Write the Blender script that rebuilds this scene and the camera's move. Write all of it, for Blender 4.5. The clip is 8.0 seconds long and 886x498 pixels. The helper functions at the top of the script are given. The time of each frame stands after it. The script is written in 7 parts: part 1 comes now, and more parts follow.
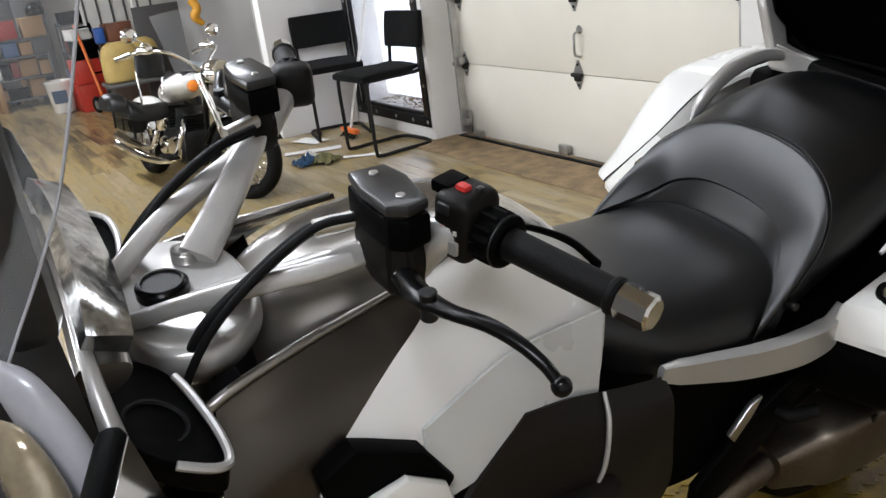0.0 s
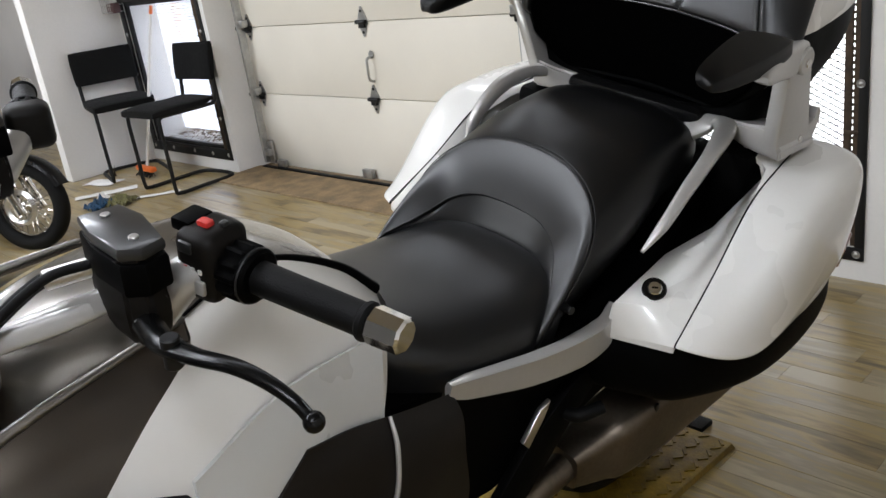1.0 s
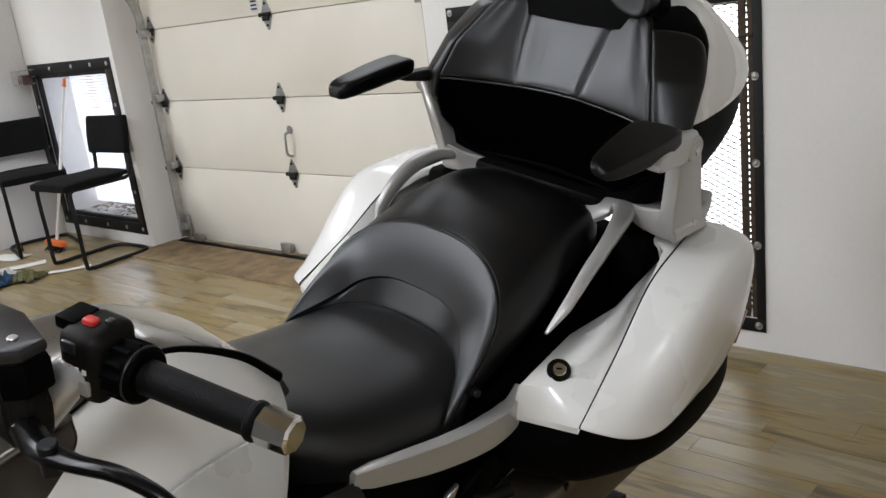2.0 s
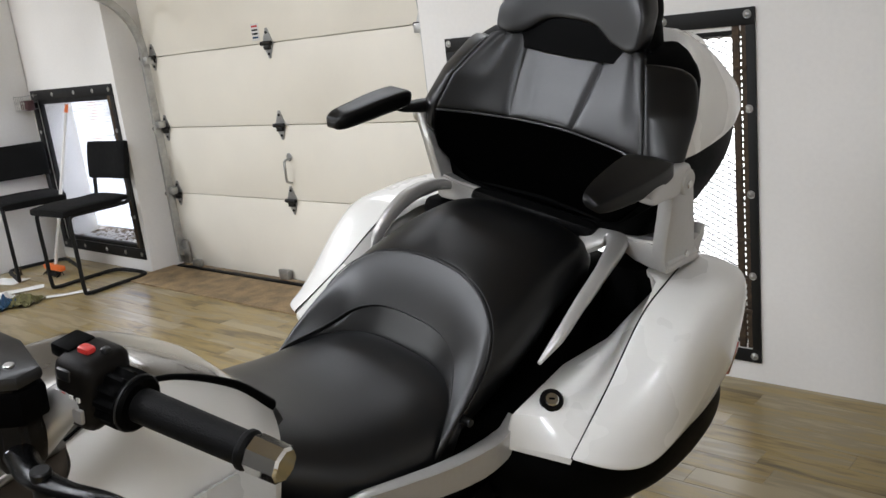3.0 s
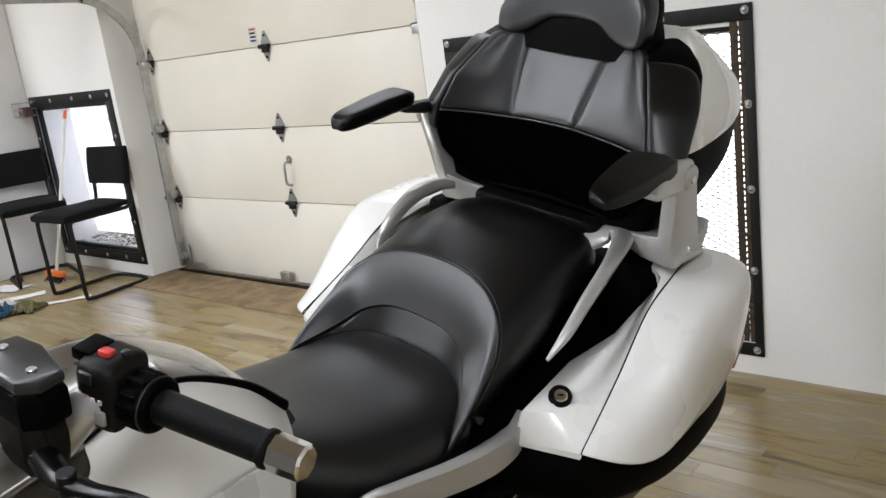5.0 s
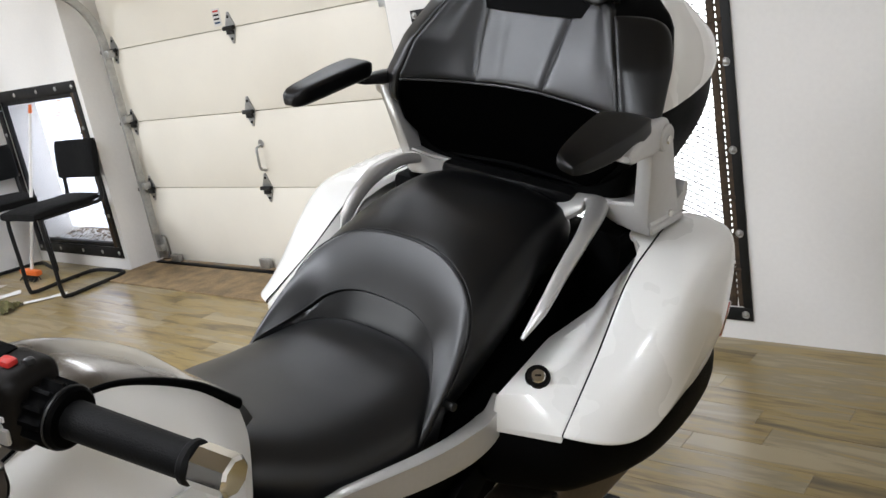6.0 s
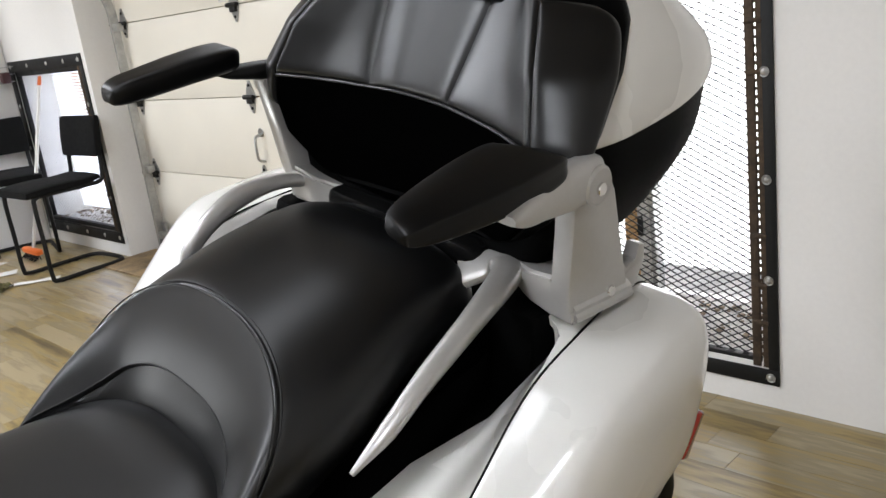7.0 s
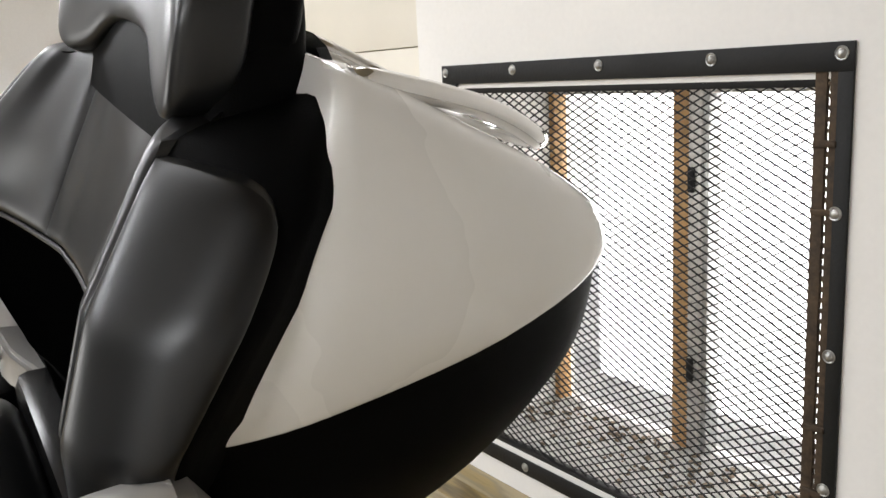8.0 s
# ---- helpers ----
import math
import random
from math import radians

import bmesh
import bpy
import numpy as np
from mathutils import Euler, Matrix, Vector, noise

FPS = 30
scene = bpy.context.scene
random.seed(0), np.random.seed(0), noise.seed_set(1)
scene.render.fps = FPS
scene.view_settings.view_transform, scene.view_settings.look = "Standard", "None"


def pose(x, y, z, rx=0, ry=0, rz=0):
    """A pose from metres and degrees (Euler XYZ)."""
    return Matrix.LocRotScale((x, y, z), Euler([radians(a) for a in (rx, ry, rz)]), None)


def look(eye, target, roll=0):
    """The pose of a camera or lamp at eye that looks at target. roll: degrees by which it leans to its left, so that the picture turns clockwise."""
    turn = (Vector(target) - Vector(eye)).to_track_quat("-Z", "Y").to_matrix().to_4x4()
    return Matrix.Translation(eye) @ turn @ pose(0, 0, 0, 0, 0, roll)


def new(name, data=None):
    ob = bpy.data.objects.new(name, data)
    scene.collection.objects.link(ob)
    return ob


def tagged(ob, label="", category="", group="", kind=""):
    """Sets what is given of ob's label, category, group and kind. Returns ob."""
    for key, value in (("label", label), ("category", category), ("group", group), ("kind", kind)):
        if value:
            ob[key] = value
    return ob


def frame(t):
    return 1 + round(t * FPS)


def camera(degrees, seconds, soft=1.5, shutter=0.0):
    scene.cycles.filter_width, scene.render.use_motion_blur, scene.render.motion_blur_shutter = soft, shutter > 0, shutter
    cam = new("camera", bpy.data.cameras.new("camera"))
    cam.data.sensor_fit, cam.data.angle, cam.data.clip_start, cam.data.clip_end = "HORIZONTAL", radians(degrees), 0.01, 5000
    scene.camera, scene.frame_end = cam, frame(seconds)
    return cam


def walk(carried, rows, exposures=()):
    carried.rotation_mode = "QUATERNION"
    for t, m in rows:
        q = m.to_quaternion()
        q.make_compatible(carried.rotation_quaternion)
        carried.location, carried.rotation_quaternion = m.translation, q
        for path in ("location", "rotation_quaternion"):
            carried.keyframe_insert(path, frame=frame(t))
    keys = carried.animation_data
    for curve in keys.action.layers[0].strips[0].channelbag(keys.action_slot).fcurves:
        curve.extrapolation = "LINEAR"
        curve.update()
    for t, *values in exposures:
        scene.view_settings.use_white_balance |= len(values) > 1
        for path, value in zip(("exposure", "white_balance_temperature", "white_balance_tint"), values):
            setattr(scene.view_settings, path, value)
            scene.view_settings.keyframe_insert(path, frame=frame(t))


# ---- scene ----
cam = camera(54.9, 8.0)
PATH = [
    (0, (0.764, -1.566, 1.377), (-0.879, -0.655, 0.694), -7.6),
    (0.5, (0.780, -1.528, 1.369), (-0.741, -0.436, 0.665), -8.5),
    (1, (0.788, -1.496, 1.362), (-0.616, -0.246, 0.680), -8.4),
    (1.5, (0.801, -1.479, 1.368), (-0.525, -0.122, 0.739), -7.8),
    (2, (0.813, -1.473, 1.384), (-0.483, -0.053, 0.832), -7.1),
    (3.5, (0.836, -1.481, 1.395), (-0.467, -0.040, 0.922), -6.5),
    (4, (0.842, -1.485, 1.400), (-0.464, -0.037, 0.955), -6.4),
    (5.5, (0.807, -1.498, 1.386), (-0.473, -0.054, 0.855), -8.7),
    (6, (0.794, -1.401, 1.363), (-0.479, 0.042, 0.818), -10.2),
    (6.5, (0.810, -1.130, 1.346), (-0.609, 0.210, 0.907), -5.9),
    (7, (0.705, -0.855, 1.300), (-0.675, 0.486, 0.755), -7.5),
    (7.2, (0.650, -0.725, 1.318), (-0.673, 0.690, 0.820), -5.9),
    (7.5, (0.618, -0.542, 1.320), (-0.692, 0.878, 0.804), -5.6),
    (7.8, (0.622, -0.316, 1.314), (-0.868, 0.948, 0.890), -3.6),
    (8, (0.606, -0.182, 1.334), (-0.996, 0.944, 0.932), -2.9),
]
walk(cam, [(t, look(eye, target, roll)) for t, eye, target, roll in PATH],
     ((0.0, -0.10, 6400, 10), (0.5, -0.16, 6400, 10), (1.0, -0.20, 6450, 10), (1.5, -0.30, 6450, 10), (2.0, -0.32, 6500, 10), (3.5, -0.16, 6550, 10), (4.0, -0.11, 6600, 10), (5.5, 0.0, 6450, 10), (6.5, 0.08, 6500, 10), (7.2, 0.04, 6600, 10), (8.0, 0.16, 6850, 10)))

# ---- world and lights ----
world = bpy.data.worlds.new("daylight")
scene.world = world
world.use_nodes = True
wn = world.node_tree.nodes
sky = wn.new("ShaderNodeTexSky")
sky.sky_type, sky.sun_disc = "NISHITA", False
sky.sun_elevation, sky.sun_rotation = radians(35), radians(150)
world.node_tree.links.new(sky.outputs[0], wn["Background"].inputs[0])
wn["Background"].inputs[1].default_value = 0.15


def ceiling_lamp(x, y, z, sx, sy, watts, color=(0.94, 0.98, 1.06)):
    """An area lamp under the ceiling, shining down."""
    data = bpy.data.lights.new("ceiling_lamp", "AREA")
    data.shape, data.size, data.size_y, data.energy, data.color = "RECTANGLE", sx, sy, watts, color
    ob = new("ceiling_lamp", data)
    ob.matrix_world = pose(x, y, z)
    return ob


# First lamp: unseen fill, added to brighten the motorcycle's left and front panels.
ceiling_lamp(1.3, -2.4, 2.72, 0.35, 1.3, 52)
ceiling_lamp(-1.2, -2.3, 2.72, 0.30, 2.0, 66)
ceiling_lamp(-3.0, -0.8, 2.72, 1.5, 0.5, 56)
ceiling_lamp(-0.7, -0.7, 2.72, 0.35, 1.3, 9)
ceiling_lamp(-1.6, 1.05, 2.72, 1.3, 0.35, 11)
ceiling_lamp(-6.3, -1.2, 2.72, 1.3, 0.35, 110)
ceiling_lamp(-11.0, -1.6, 2.72, 1.3, 0.35, 75)


def daylight(x, y, z, sx, sz, turn, watts):
    """The sky's light in a window's opening, shining in."""
    data = bpy.data.lights.new("window_light", "AREA")
    data.shape, data.size, data.size_y, data.energy, data.color = "RECTANGLE", sx, sz, watts, (0.95, 0.97, 1.0)
    ob = new("window_light", data)
    ob.matrix_world = pose(x, y, z, turn, 0, 0)


daylight(-0.98, 2.06, 0.72, 1.2, 1.05, -90, 12)
daylight(-5.19, 2.06, 0.70, 1.05, 1.05, -90, 12)
# Unseen openings added in the rear wall, where the seats' highlights point.
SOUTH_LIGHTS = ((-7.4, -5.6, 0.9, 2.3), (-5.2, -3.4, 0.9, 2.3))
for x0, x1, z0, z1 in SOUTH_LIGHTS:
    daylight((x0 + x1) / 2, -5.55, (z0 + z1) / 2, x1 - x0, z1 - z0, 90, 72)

# ---- materials ----


def material(name, color, rough=0.5, metal=0.0, spread=0.12, scale=6.0, fine=120.0, bump=0.1, coat=0.0, spec=0.5, random_tint=0.0):
    """A surface with colour variation at two scales, and fine relief."""
    m = bpy.data.materials.new(name)
    m.use_nodes = True
    nt = m.node_tree
    n, ln = nt.nodes, nt.links.new
    b = n["Principled BSDF"]
    tc = n.new("ShaderNodeTexCoord")
    big, small = n.new("ShaderNodeTexNoise"), n.new("ShaderNodeTexNoise")
    big.inputs["Scale"].default_value, big.inputs["Detail"].default_value = scale, 4
    small.inputs["Scale"].default_value, small.inputs["Detail"].default_value = fine, 2
    for t in (big, small):
        ln(tc.outputs["Object"], t.inputs["Vector"])
    mixed = n.new("ShaderNodeMath")
    mixed.operation = "MULTIPLY_ADD"
    ln(small.outputs["Fac"], mixed.inputs[0])
    mixed.inputs[1].default_value = 0.4
    ln(big.outputs["Fac"], mixed.inputs[2])
    ramp = n.new("ShaderNodeMapRange")
    ramp.inputs["From Min"].default_value, ramp.inputs["From Max"].default_value = 0.4, 1.0
    ramp.inputs["To Min"].default_value, ramp.inputs["To Max"].default_value = 1 - spread, 1 + spread
    ln(mixed.outputs[0], ramp.inputs["Value"])
    val = ramp.outputs["Result"]
    if random_tint:
        info = n.new("ShaderNodeObjectInfo")
        rr = n.new("ShaderNodeMapRange")
        rr.inputs["To Min"].default_value, rr.inputs["To Max"].default_value = 1 - random_tint, 1 + random_tint
        ln(info.outputs["Random"], rr.inputs["Value"])
        mu = n.new("ShaderNodeMath")
        mu.operation = "MULTIPLY"
        ln(val, mu.inputs[0]), ln(rr.outputs["Result"], mu.inputs[1])
        val = mu.outputs[0]
    sc = n.new("ShaderNodeVectorMath")
    sc.operation = "SCALE"
    sc.inputs[0].default_value = color
    ln(val, sc.inputs["Scale"])
    ln(sc.outputs[0], b.inputs["Base Color"])
    b.inputs["Metallic"].default_value = metal
    b.inputs["Coat Weight"].default_value = coat
    b.inputs["Coat Roughness"].default_value = 0.05
    b.inputs["Specular IOR Level"].default_value = spec
    rv = n.new("ShaderNodeMapRange")
    rv.inputs["From Min"].default_value, rv.inputs["From Max"].default_value = 0.3, 0.7
    rv.inputs["To Min"].default_value, rv.inputs["To Max"].default_value = rough * 0.88, min(1, rough * 1.12)
    ln(big.outputs["Fac"], rv.inputs["Value"])
    ln(rv.outputs["Result"], b.inputs["Roughness"])
    if bump:
        bp = n.new("ShaderNodeBump")
        bp.inputs["Strength"].default_value, bp.inputs["Distance"].default_value = bump, 0.002
        ln(small.outputs["Fac"], bp.inputs["Height"])
        ln(bp.outputs["Normal"], b.inputs["Normal"])
    return m


def leather(name, color, rough, spec):
    """Upholstery vinyl: a fine pebbled grain."""
    m = material(name, color, rough, spread=0.1, scale=5, bump=0, spec=spec)
    n, ln = m.node_tree.nodes, m.node_tree.links.new
    v = n.new("ShaderNodeTexVoronoi")
    v.inputs["Scale"].default_value = 600
    tc = n.new("ShaderNodeTexCoord")
    bp = n.new("ShaderNodeBump")
    bp.inputs["Strength"].default_value, bp.inputs["Distance"].default_value = 0.045, 0.0006
    ln(tc.outputs["Object"], v.inputs["Vector"])
    ln(v.outputs["Distance"], bp.inputs["Height"])
    ln(bp.outputs["Normal"], n["Principled BSDF"].inputs["Normal"])
    return m


def plank_wood(name, light, dark, rough=0.35):
    """Laminate boards: long grain along x, a tone of its own for every board."""
    m = bpy.data.materials.new(name)
    m.use_nodes = True
    n, ln = m.node_tree.nodes, m.node_tree.links.new
    b = n["Principled BSDF"]
    geo, info = n.new("ShaderNodeNewGeometry"), n.new("ShaderNodeObjectInfo")
    shift = n.new("ShaderNodeVectorMath")
    shift.operation = "MULTIPLY_ADD"
    comb = n.new("ShaderNodeCombineXYZ")
    add = n.new("ShaderNodeMath")
    add.operation = "ADD"
    ln(info.outputs["Random"], add.inputs[0]), ln(geo.outputs["Random Per Island"], add.inputs[1])
    ln(add.outputs[0], comb.inputs[0]), ln(add.outputs[0], comb.inputs[1])
    ln(comb.outputs[0], shift.inputs[0])
    shift.inputs[1].default_value = (37, 53, 0)
    ln(geo.outputs["Position"], shift.inputs[2])
    mp = n.new("ShaderNodeMapping")
    mp.inputs["Scale"].default_value = (1.2, 9, 1)
    ln(shift.outputs[0], mp.inputs["Vector"])
    g1, g2 = n.new("ShaderNodeTexNoise"), n.new("ShaderNodeTexNoise")
    g1.inputs["Scale"].default_value, g1.inputs["Detail"].default_value, g1.inputs["Distortion"].default_value = 1.6, 6, 0.6
    g2.inputs["Scale"].default_value, g2.inputs["Detail"].default_value = 9, 4
    ln(mp.outputs[0], g1.inputs["Vector"]), ln(mp.outputs[0], g2.inputs["Vector"])
    mx = n.new("ShaderNodeMath")
    mx.operation = "MULTIPLY_ADD"
    ln(g2.outputs["Fac"], mx.inputs[0])
    mx.inputs[1].default_value = 0.22
    ln(g1.outputs["Fac"], mx.inputs[2])
    ad = n.new("ShaderNodeMath")
    ad.operation = "MULTIPLY_ADD"
    ln(add.outputs[0], ad.inputs[0])
    ad.inputs[1].default_value = 0.24
    ln(mx.outputs[0], ad.inputs[2])
    cr_ = n.new("ShaderNodeValToRGB")
    el = cr_.color_ramp.elements
    el[0].position, el[0].color = 0.44, (*dark, 1)
    el[1].position, el[1].color = 1.0, (0.34, 0.275, 0.165, 1)
    for at, tone in ((0.56, (0.075, 0.055, 0.030, 1)), (0.69, (0.165, 0.120, 0.052, 1)), (0.81, (*light, 1)), (0.91, (0.24, 0.195, 0.115, 1))):
        el.new(at).color = tone
    ln(ad.outputs[0], cr_.inputs["Fac"])
    ln(cr_.outputs["Color"], b.inputs["Base Color"])
    b.inputs["Roughness"].default_value = rough
    bp = n.new("ShaderNodeBump")
    bp.inputs["Strength"].default_value, bp.inputs["Distance"].default_value = 0.15, 0.001
    b.inputs["Specular IOR Level"].default_value = 0.4
    ln(g2.outputs["Fac"], bp.inputs["Height"])
    ln(bp.outputs["Normal"], b.inputs["Normal"])
    return m


def glowing(name, color, strength):
    m = bpy.data.materials.new(name)
    m.use_nodes = True
    b = m.node_tree.nodes["Principled BSDF"]
    b.inputs["Base Color"].default_value = (*color, 1)
    b.inputs["Emission Color"].default_value = (*color, 1)
    b.inputs["Emission Strength"].default_value = strength
    return m


def clear(name, color, rough=0.03, ior=1.45):
    m = bpy.data.materials.new(name)
    m.use_nodes = True
    b = m.node_tree.nodes["Principled BSDF"]
    b.inputs["Base Color"].default_value = (*color, 1)
    b.inputs["Roughness"].default_value = rough
    b.inputs["Transmission Weight"].default_value = 1
    b.inputs["IOR"].default_value = ior
    return m


PLASTER = material("plaster", (0.79, 0.775, 0.75), 0.85, spread=0.05, scale=1.6, fine=60, bump=0.25)
DOOR = material("door_paint", (0.78, 0.74, 0.65), 0.5, spread=0.05, scale=2.5, fine=300, bump=0.15)
CEIL = material("ceiling_paint", (0.34, 0.30, 0.245), 0.9, spread=0.05)
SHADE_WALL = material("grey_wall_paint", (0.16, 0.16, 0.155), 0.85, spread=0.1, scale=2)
WOOD = plank_wood("laminate", (0.31, 0.225, 0.085), (0.030, 0.022, 0.013), 0.28)
MATTING = material("old_boards", (0.23, 0.16, 0.085), 0.8, spread=0.6, scale=9, fine=90, bump=0.6)
IRON = material("black_iron", (0.008, 0.008, 0.008), 0.55, 0.1, spread=0.4, scale=14, bump=0.3, spec=0.3)
RUST = material("rusty_iron", (0.06, 0.04, 0.024), 0.8, 0.2, spread=0.6, scale=30, bump=0.6)
GALV = material("galvanised_steel", (0.42, 0.42, 0.41), 0.38, 0.9, spread=0.25, scale=20)
PINE = material("pine_wood", (0.52, 0.30, 0.13), 0.6, spread=0.3, scale=12)
DIRT = material("leaf_litter", (0.22, 0.17, 0.12), 0.95, spread=0.7, scale=25, bump=0.8)
WHITE = material("white_paint", (0.75, 0.735, 0.695), 0.28, spread=0.012, scale=3, bump=0.02, coat=0.9)
GREY = material("grey_metallic_paint", (0.24, 0.225, 0.205), 0.30, 0.95, spread=0.12, scale=4, fine=900, bump=0.03, coat=0.9)
DARK_METALLIC = material("dark_metallic_paint", (0.060, 0.050, 0.040), 0.32, 0.9, spread=0.15, scale=4, fine=900, bump=0.03, coat=0.3)
BRONZE = material("bronze_plastic", (0.010, 0.008, 0.0065), 0.45, 0.1, spread=0.15, fine=400, bump=0.15, spec=0.2)
# The strong colour mottling imitates reflections in the glossy instrument panel.
SMOKED = material("reflection_mottled_silver", (0.50, 0.50, 0.49), 0.12, 0.95, spread=0.6, scale=45, fine=90, bump=0.12)
POD_GREY = material("pale_grey_pod", (0.34, 0.34, 0.36), 0.35, spread=0.1, scale=8, bump=0.03, coat=0.5)
SIGNAL = material("clear_signal_lens", (0.36, 0.30, 0.20), 0.14, 0.4, spread=0.3, scale=14, bump=0.05, coat=0.9)
SILVER = material("silver_paint", (0.48, 0.47, 0.45), 0.32, 0.5, spread=0.06, scale=5, bump=0.03, coat=0.4)
ALLOY = material("brushed_alloy", (0.55, 0.54, 0.52), 0.3, 1.0, spread=0.15, scale=8, bump=0.08)
STAINED = material("heat_stained_steel", (0.14, 0.115, 0.088), 0.38, 0.9, spread=0.35, scale=9, bump=0.1)
CHROME = material("chrome", (0.8, 0.79, 0.77), 0.07, 1.0, spread=0.05, bump=0)
SEAT = leather("black_seat_vinyl", (0.0025, 0.0025, 0.0026), 0.34, 0.42)
RIDER_VINYL = leather("black_rider_seat_vinyl", (0.0055, 0.0055, 0.0056), 0.36, 0.50)
PAD = leather("black_armrest_vinyl", (0.0015, 0.0015, 0.0016), 0.36, 0.30)
# Near-black without sheen: shade on the backrest's lower panel, put into its colour.
SHADED_PANEL = leather("shaded_panel_vinyl", (0.0008, 0.0008, 0.0008), 0.55, 0.0)
SEAT_GREY = leather("dark_grey_seat_vinyl", (0.004, 0.004, 0.0042), 0.36, 0.55)
RUBBER = material("rubber", (0.003, 0.003, 0.003), 0.6, spread=0.2, fine=500, bump=0.3, spec=0.15)
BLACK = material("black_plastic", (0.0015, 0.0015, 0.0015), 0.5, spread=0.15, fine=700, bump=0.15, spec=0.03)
LID_GREY = material("grey_translucent_lid", (0.018, 0.018, 0.018), 0.32, spread=0.2, bump=0.05, coat=0.15, spec=0.4)
HOUSING = material("bronze_grey_housing", (0.006, 0.005, 0.004), 0.48, 0.1, spread=0.2, fine=700, bump=0.08, spec=0.15)
GLOSS_BLACK = material("gloss_black", (0.003, 0.003, 0.003), 0.25, spread=0.1, bump=0.0, spec=0.2)
FABRIC = material("black_fabric", (0.005, 0.005, 0.005), 0.95, spread=0.3, scale=40, fine=600, bump=0.6, spec=0.2)
THREAD = material("seam_thread", (0.02, 0.02, 0.02), 0.7, bump=0)
RED = material("red_plastic", (0.5, 0.03, 0.025), 0.35)
ORANGE = material("orange_plastic", (0.75, 0.16, 0.03), 0.4)
AMBER = material("amber_lens", (0.8, 0.22, 0.02), 0.2, coat=0.5)
RED_LENS = material("red_lens", (0.35, 0.02, 0.02), 0.15, coat=0.8)
YELLOW = material("yellow_tread_plate", (0.17, 0.105, 0.006), 0.5, 0.1, spread=0.55, scale=18, bump=0.4)
CARD = material("cardboard", (0.36, 0.22, 0.11), 0.85, spread=0.2, random_tint=0.25)
BLUE = material("blue_cloth", (0.018, 0.055, 0.11), 0.9, spread=0.5, scale=30, bump=0.6)
OLIVE = material("olive_cloth", (0.13, 0.12, 0.05), 0.9, spread=0.5, scale=30, bump=0.6)
WHITE_CLOTH = material("white_cloth", (0.7, 0.69, 0.66), 0.9, spread=0.1, bump=0.5)
TAN = material("tan_canvas", (0.42, 0.30, 0.10), 0.7, spread=0.2)
DARK_METAL = material("dark_engine_metal", (0.006, 0.006, 0.006), 0.45, 0.4, spread=0.4, scale=20)
GLASS = clear("clear_plastic", (0.9, 0.91, 0.91), 0.1)
GLASS.node_tree.nodes["Principled BSDF"].inputs["Transmission Weight"].default_value = 0
GLASS.node_tree.nodes["Principled BSDF"].inputs["Alpha"].default_value = 0.05
DAY = glowing("white_daylight", (1.0, 1.0, 1.0), 1.4)
# The slats glow in place of daylight coming through the blind.
SLAT = glowing("glowing_blind", (0.78, 0.83, 0.95), 1.5)

# ---- mesh helpers ----


def part(name, bm, mat, parent=None, label="", smooth=True):
    """Links a bmesh as one mesh object under its thing."""
    bmesh.ops.recalc_face_normals(bm, faces=bm.faces[:])
    me = bpy.data.meshes.new(name)
    if smooth:
        for f in bm.faces:
            f.smooth = True
        for e in bm.edges:
            if len(e.link_faces) == 2 and e.calc_face_angle(0) > 0.7:
                e.smooth = False
    bm.to_mesh(me)
    bm.free()
    me.materials.append(mat)
    ob = new(name, me)
    if parent:
        ob.parent = parent
    if label:
        ob["label"] = label
    return ob


def base(name, m, label, category, group="", kind=""):
    """The empty at the base of a thing."""
    ob = new(name)
    ob.empty_display_size = 0.1
    ob.matrix_world = m
    return tagged(ob, label, category, group, kind)


def cr(pts, n, closed=False):
    """A smooth curve through points, as n samples."""
    p = np.array(pts, float)
    k = len(p)
    ts = np.linspace(0, k if closed else k - 1, n, endpoint=not closed)
    out = []
    for t in ts:
        i = int(t) if closed else min(int(t), k - 2)
        f = t - i
        if closed:
            a, b, c, d = (p[(i + j) % k] for j in (-1, 0, 1, 2))
        else:
            b, c = p[i], p[i + 1]
            a = p[i - 1] if i > 0 else 2 * b - c
            d = p[i + 2] if i + 2 < k else 2 * c - b
        out.append(0.5 * (2 * b + (c - a) * f + (2 * a - 5 * b + 4 * c - d) * f * f + (3 * b - 3 * c + d - a) * f ** 3))
    return np.array(out)


def skin(bm, rings, closed=True, caps=True):
    """Faces between rings of points."""
    vs = [[bm.verts.new(p) for p in r] for r in rings]
    m = len(vs[0])
    for a, b in zip(vs, vs[1:]):
        for i in range(m if closed else m - 1):
            j = (i + 1) % m
            bm.faces.new((a[i], a[j], b[j], b[i]))
    if caps and closed:
        bm.faces.new(vs[0])
        bm.faces.new(vs[-1][::-1])
    return bm


def loft(rings, along=24, around=32, caps=True):
    """A smooth closed body through a few rings of few points."""
    r = np.array([cr(ring, around, True) for ring in rings])
    r = np.stack([cr(r[:, i], along) for i in range(around)], axis=1)
    return skin(bmesh.new(), r, True, caps)


def sheet(rows, nu=16, nv=16, thick=0.006):
    """A smooth curved panel with thickness through a grid of points."""
    r = np.array([cr(row, nu) for row in rows])
    r = np.stack([cr(r[:, i], nv) for i in range(nu)], axis=1)
    bm = skin(bmesh.new(), r, False, False)
    bmesh.ops.recalc_face_normals(bm, faces=bm.faces[:])
    if thick:
        bmesh.ops.solidify(bm, geom=bm.faces[:], thickness=thick)
    return bm


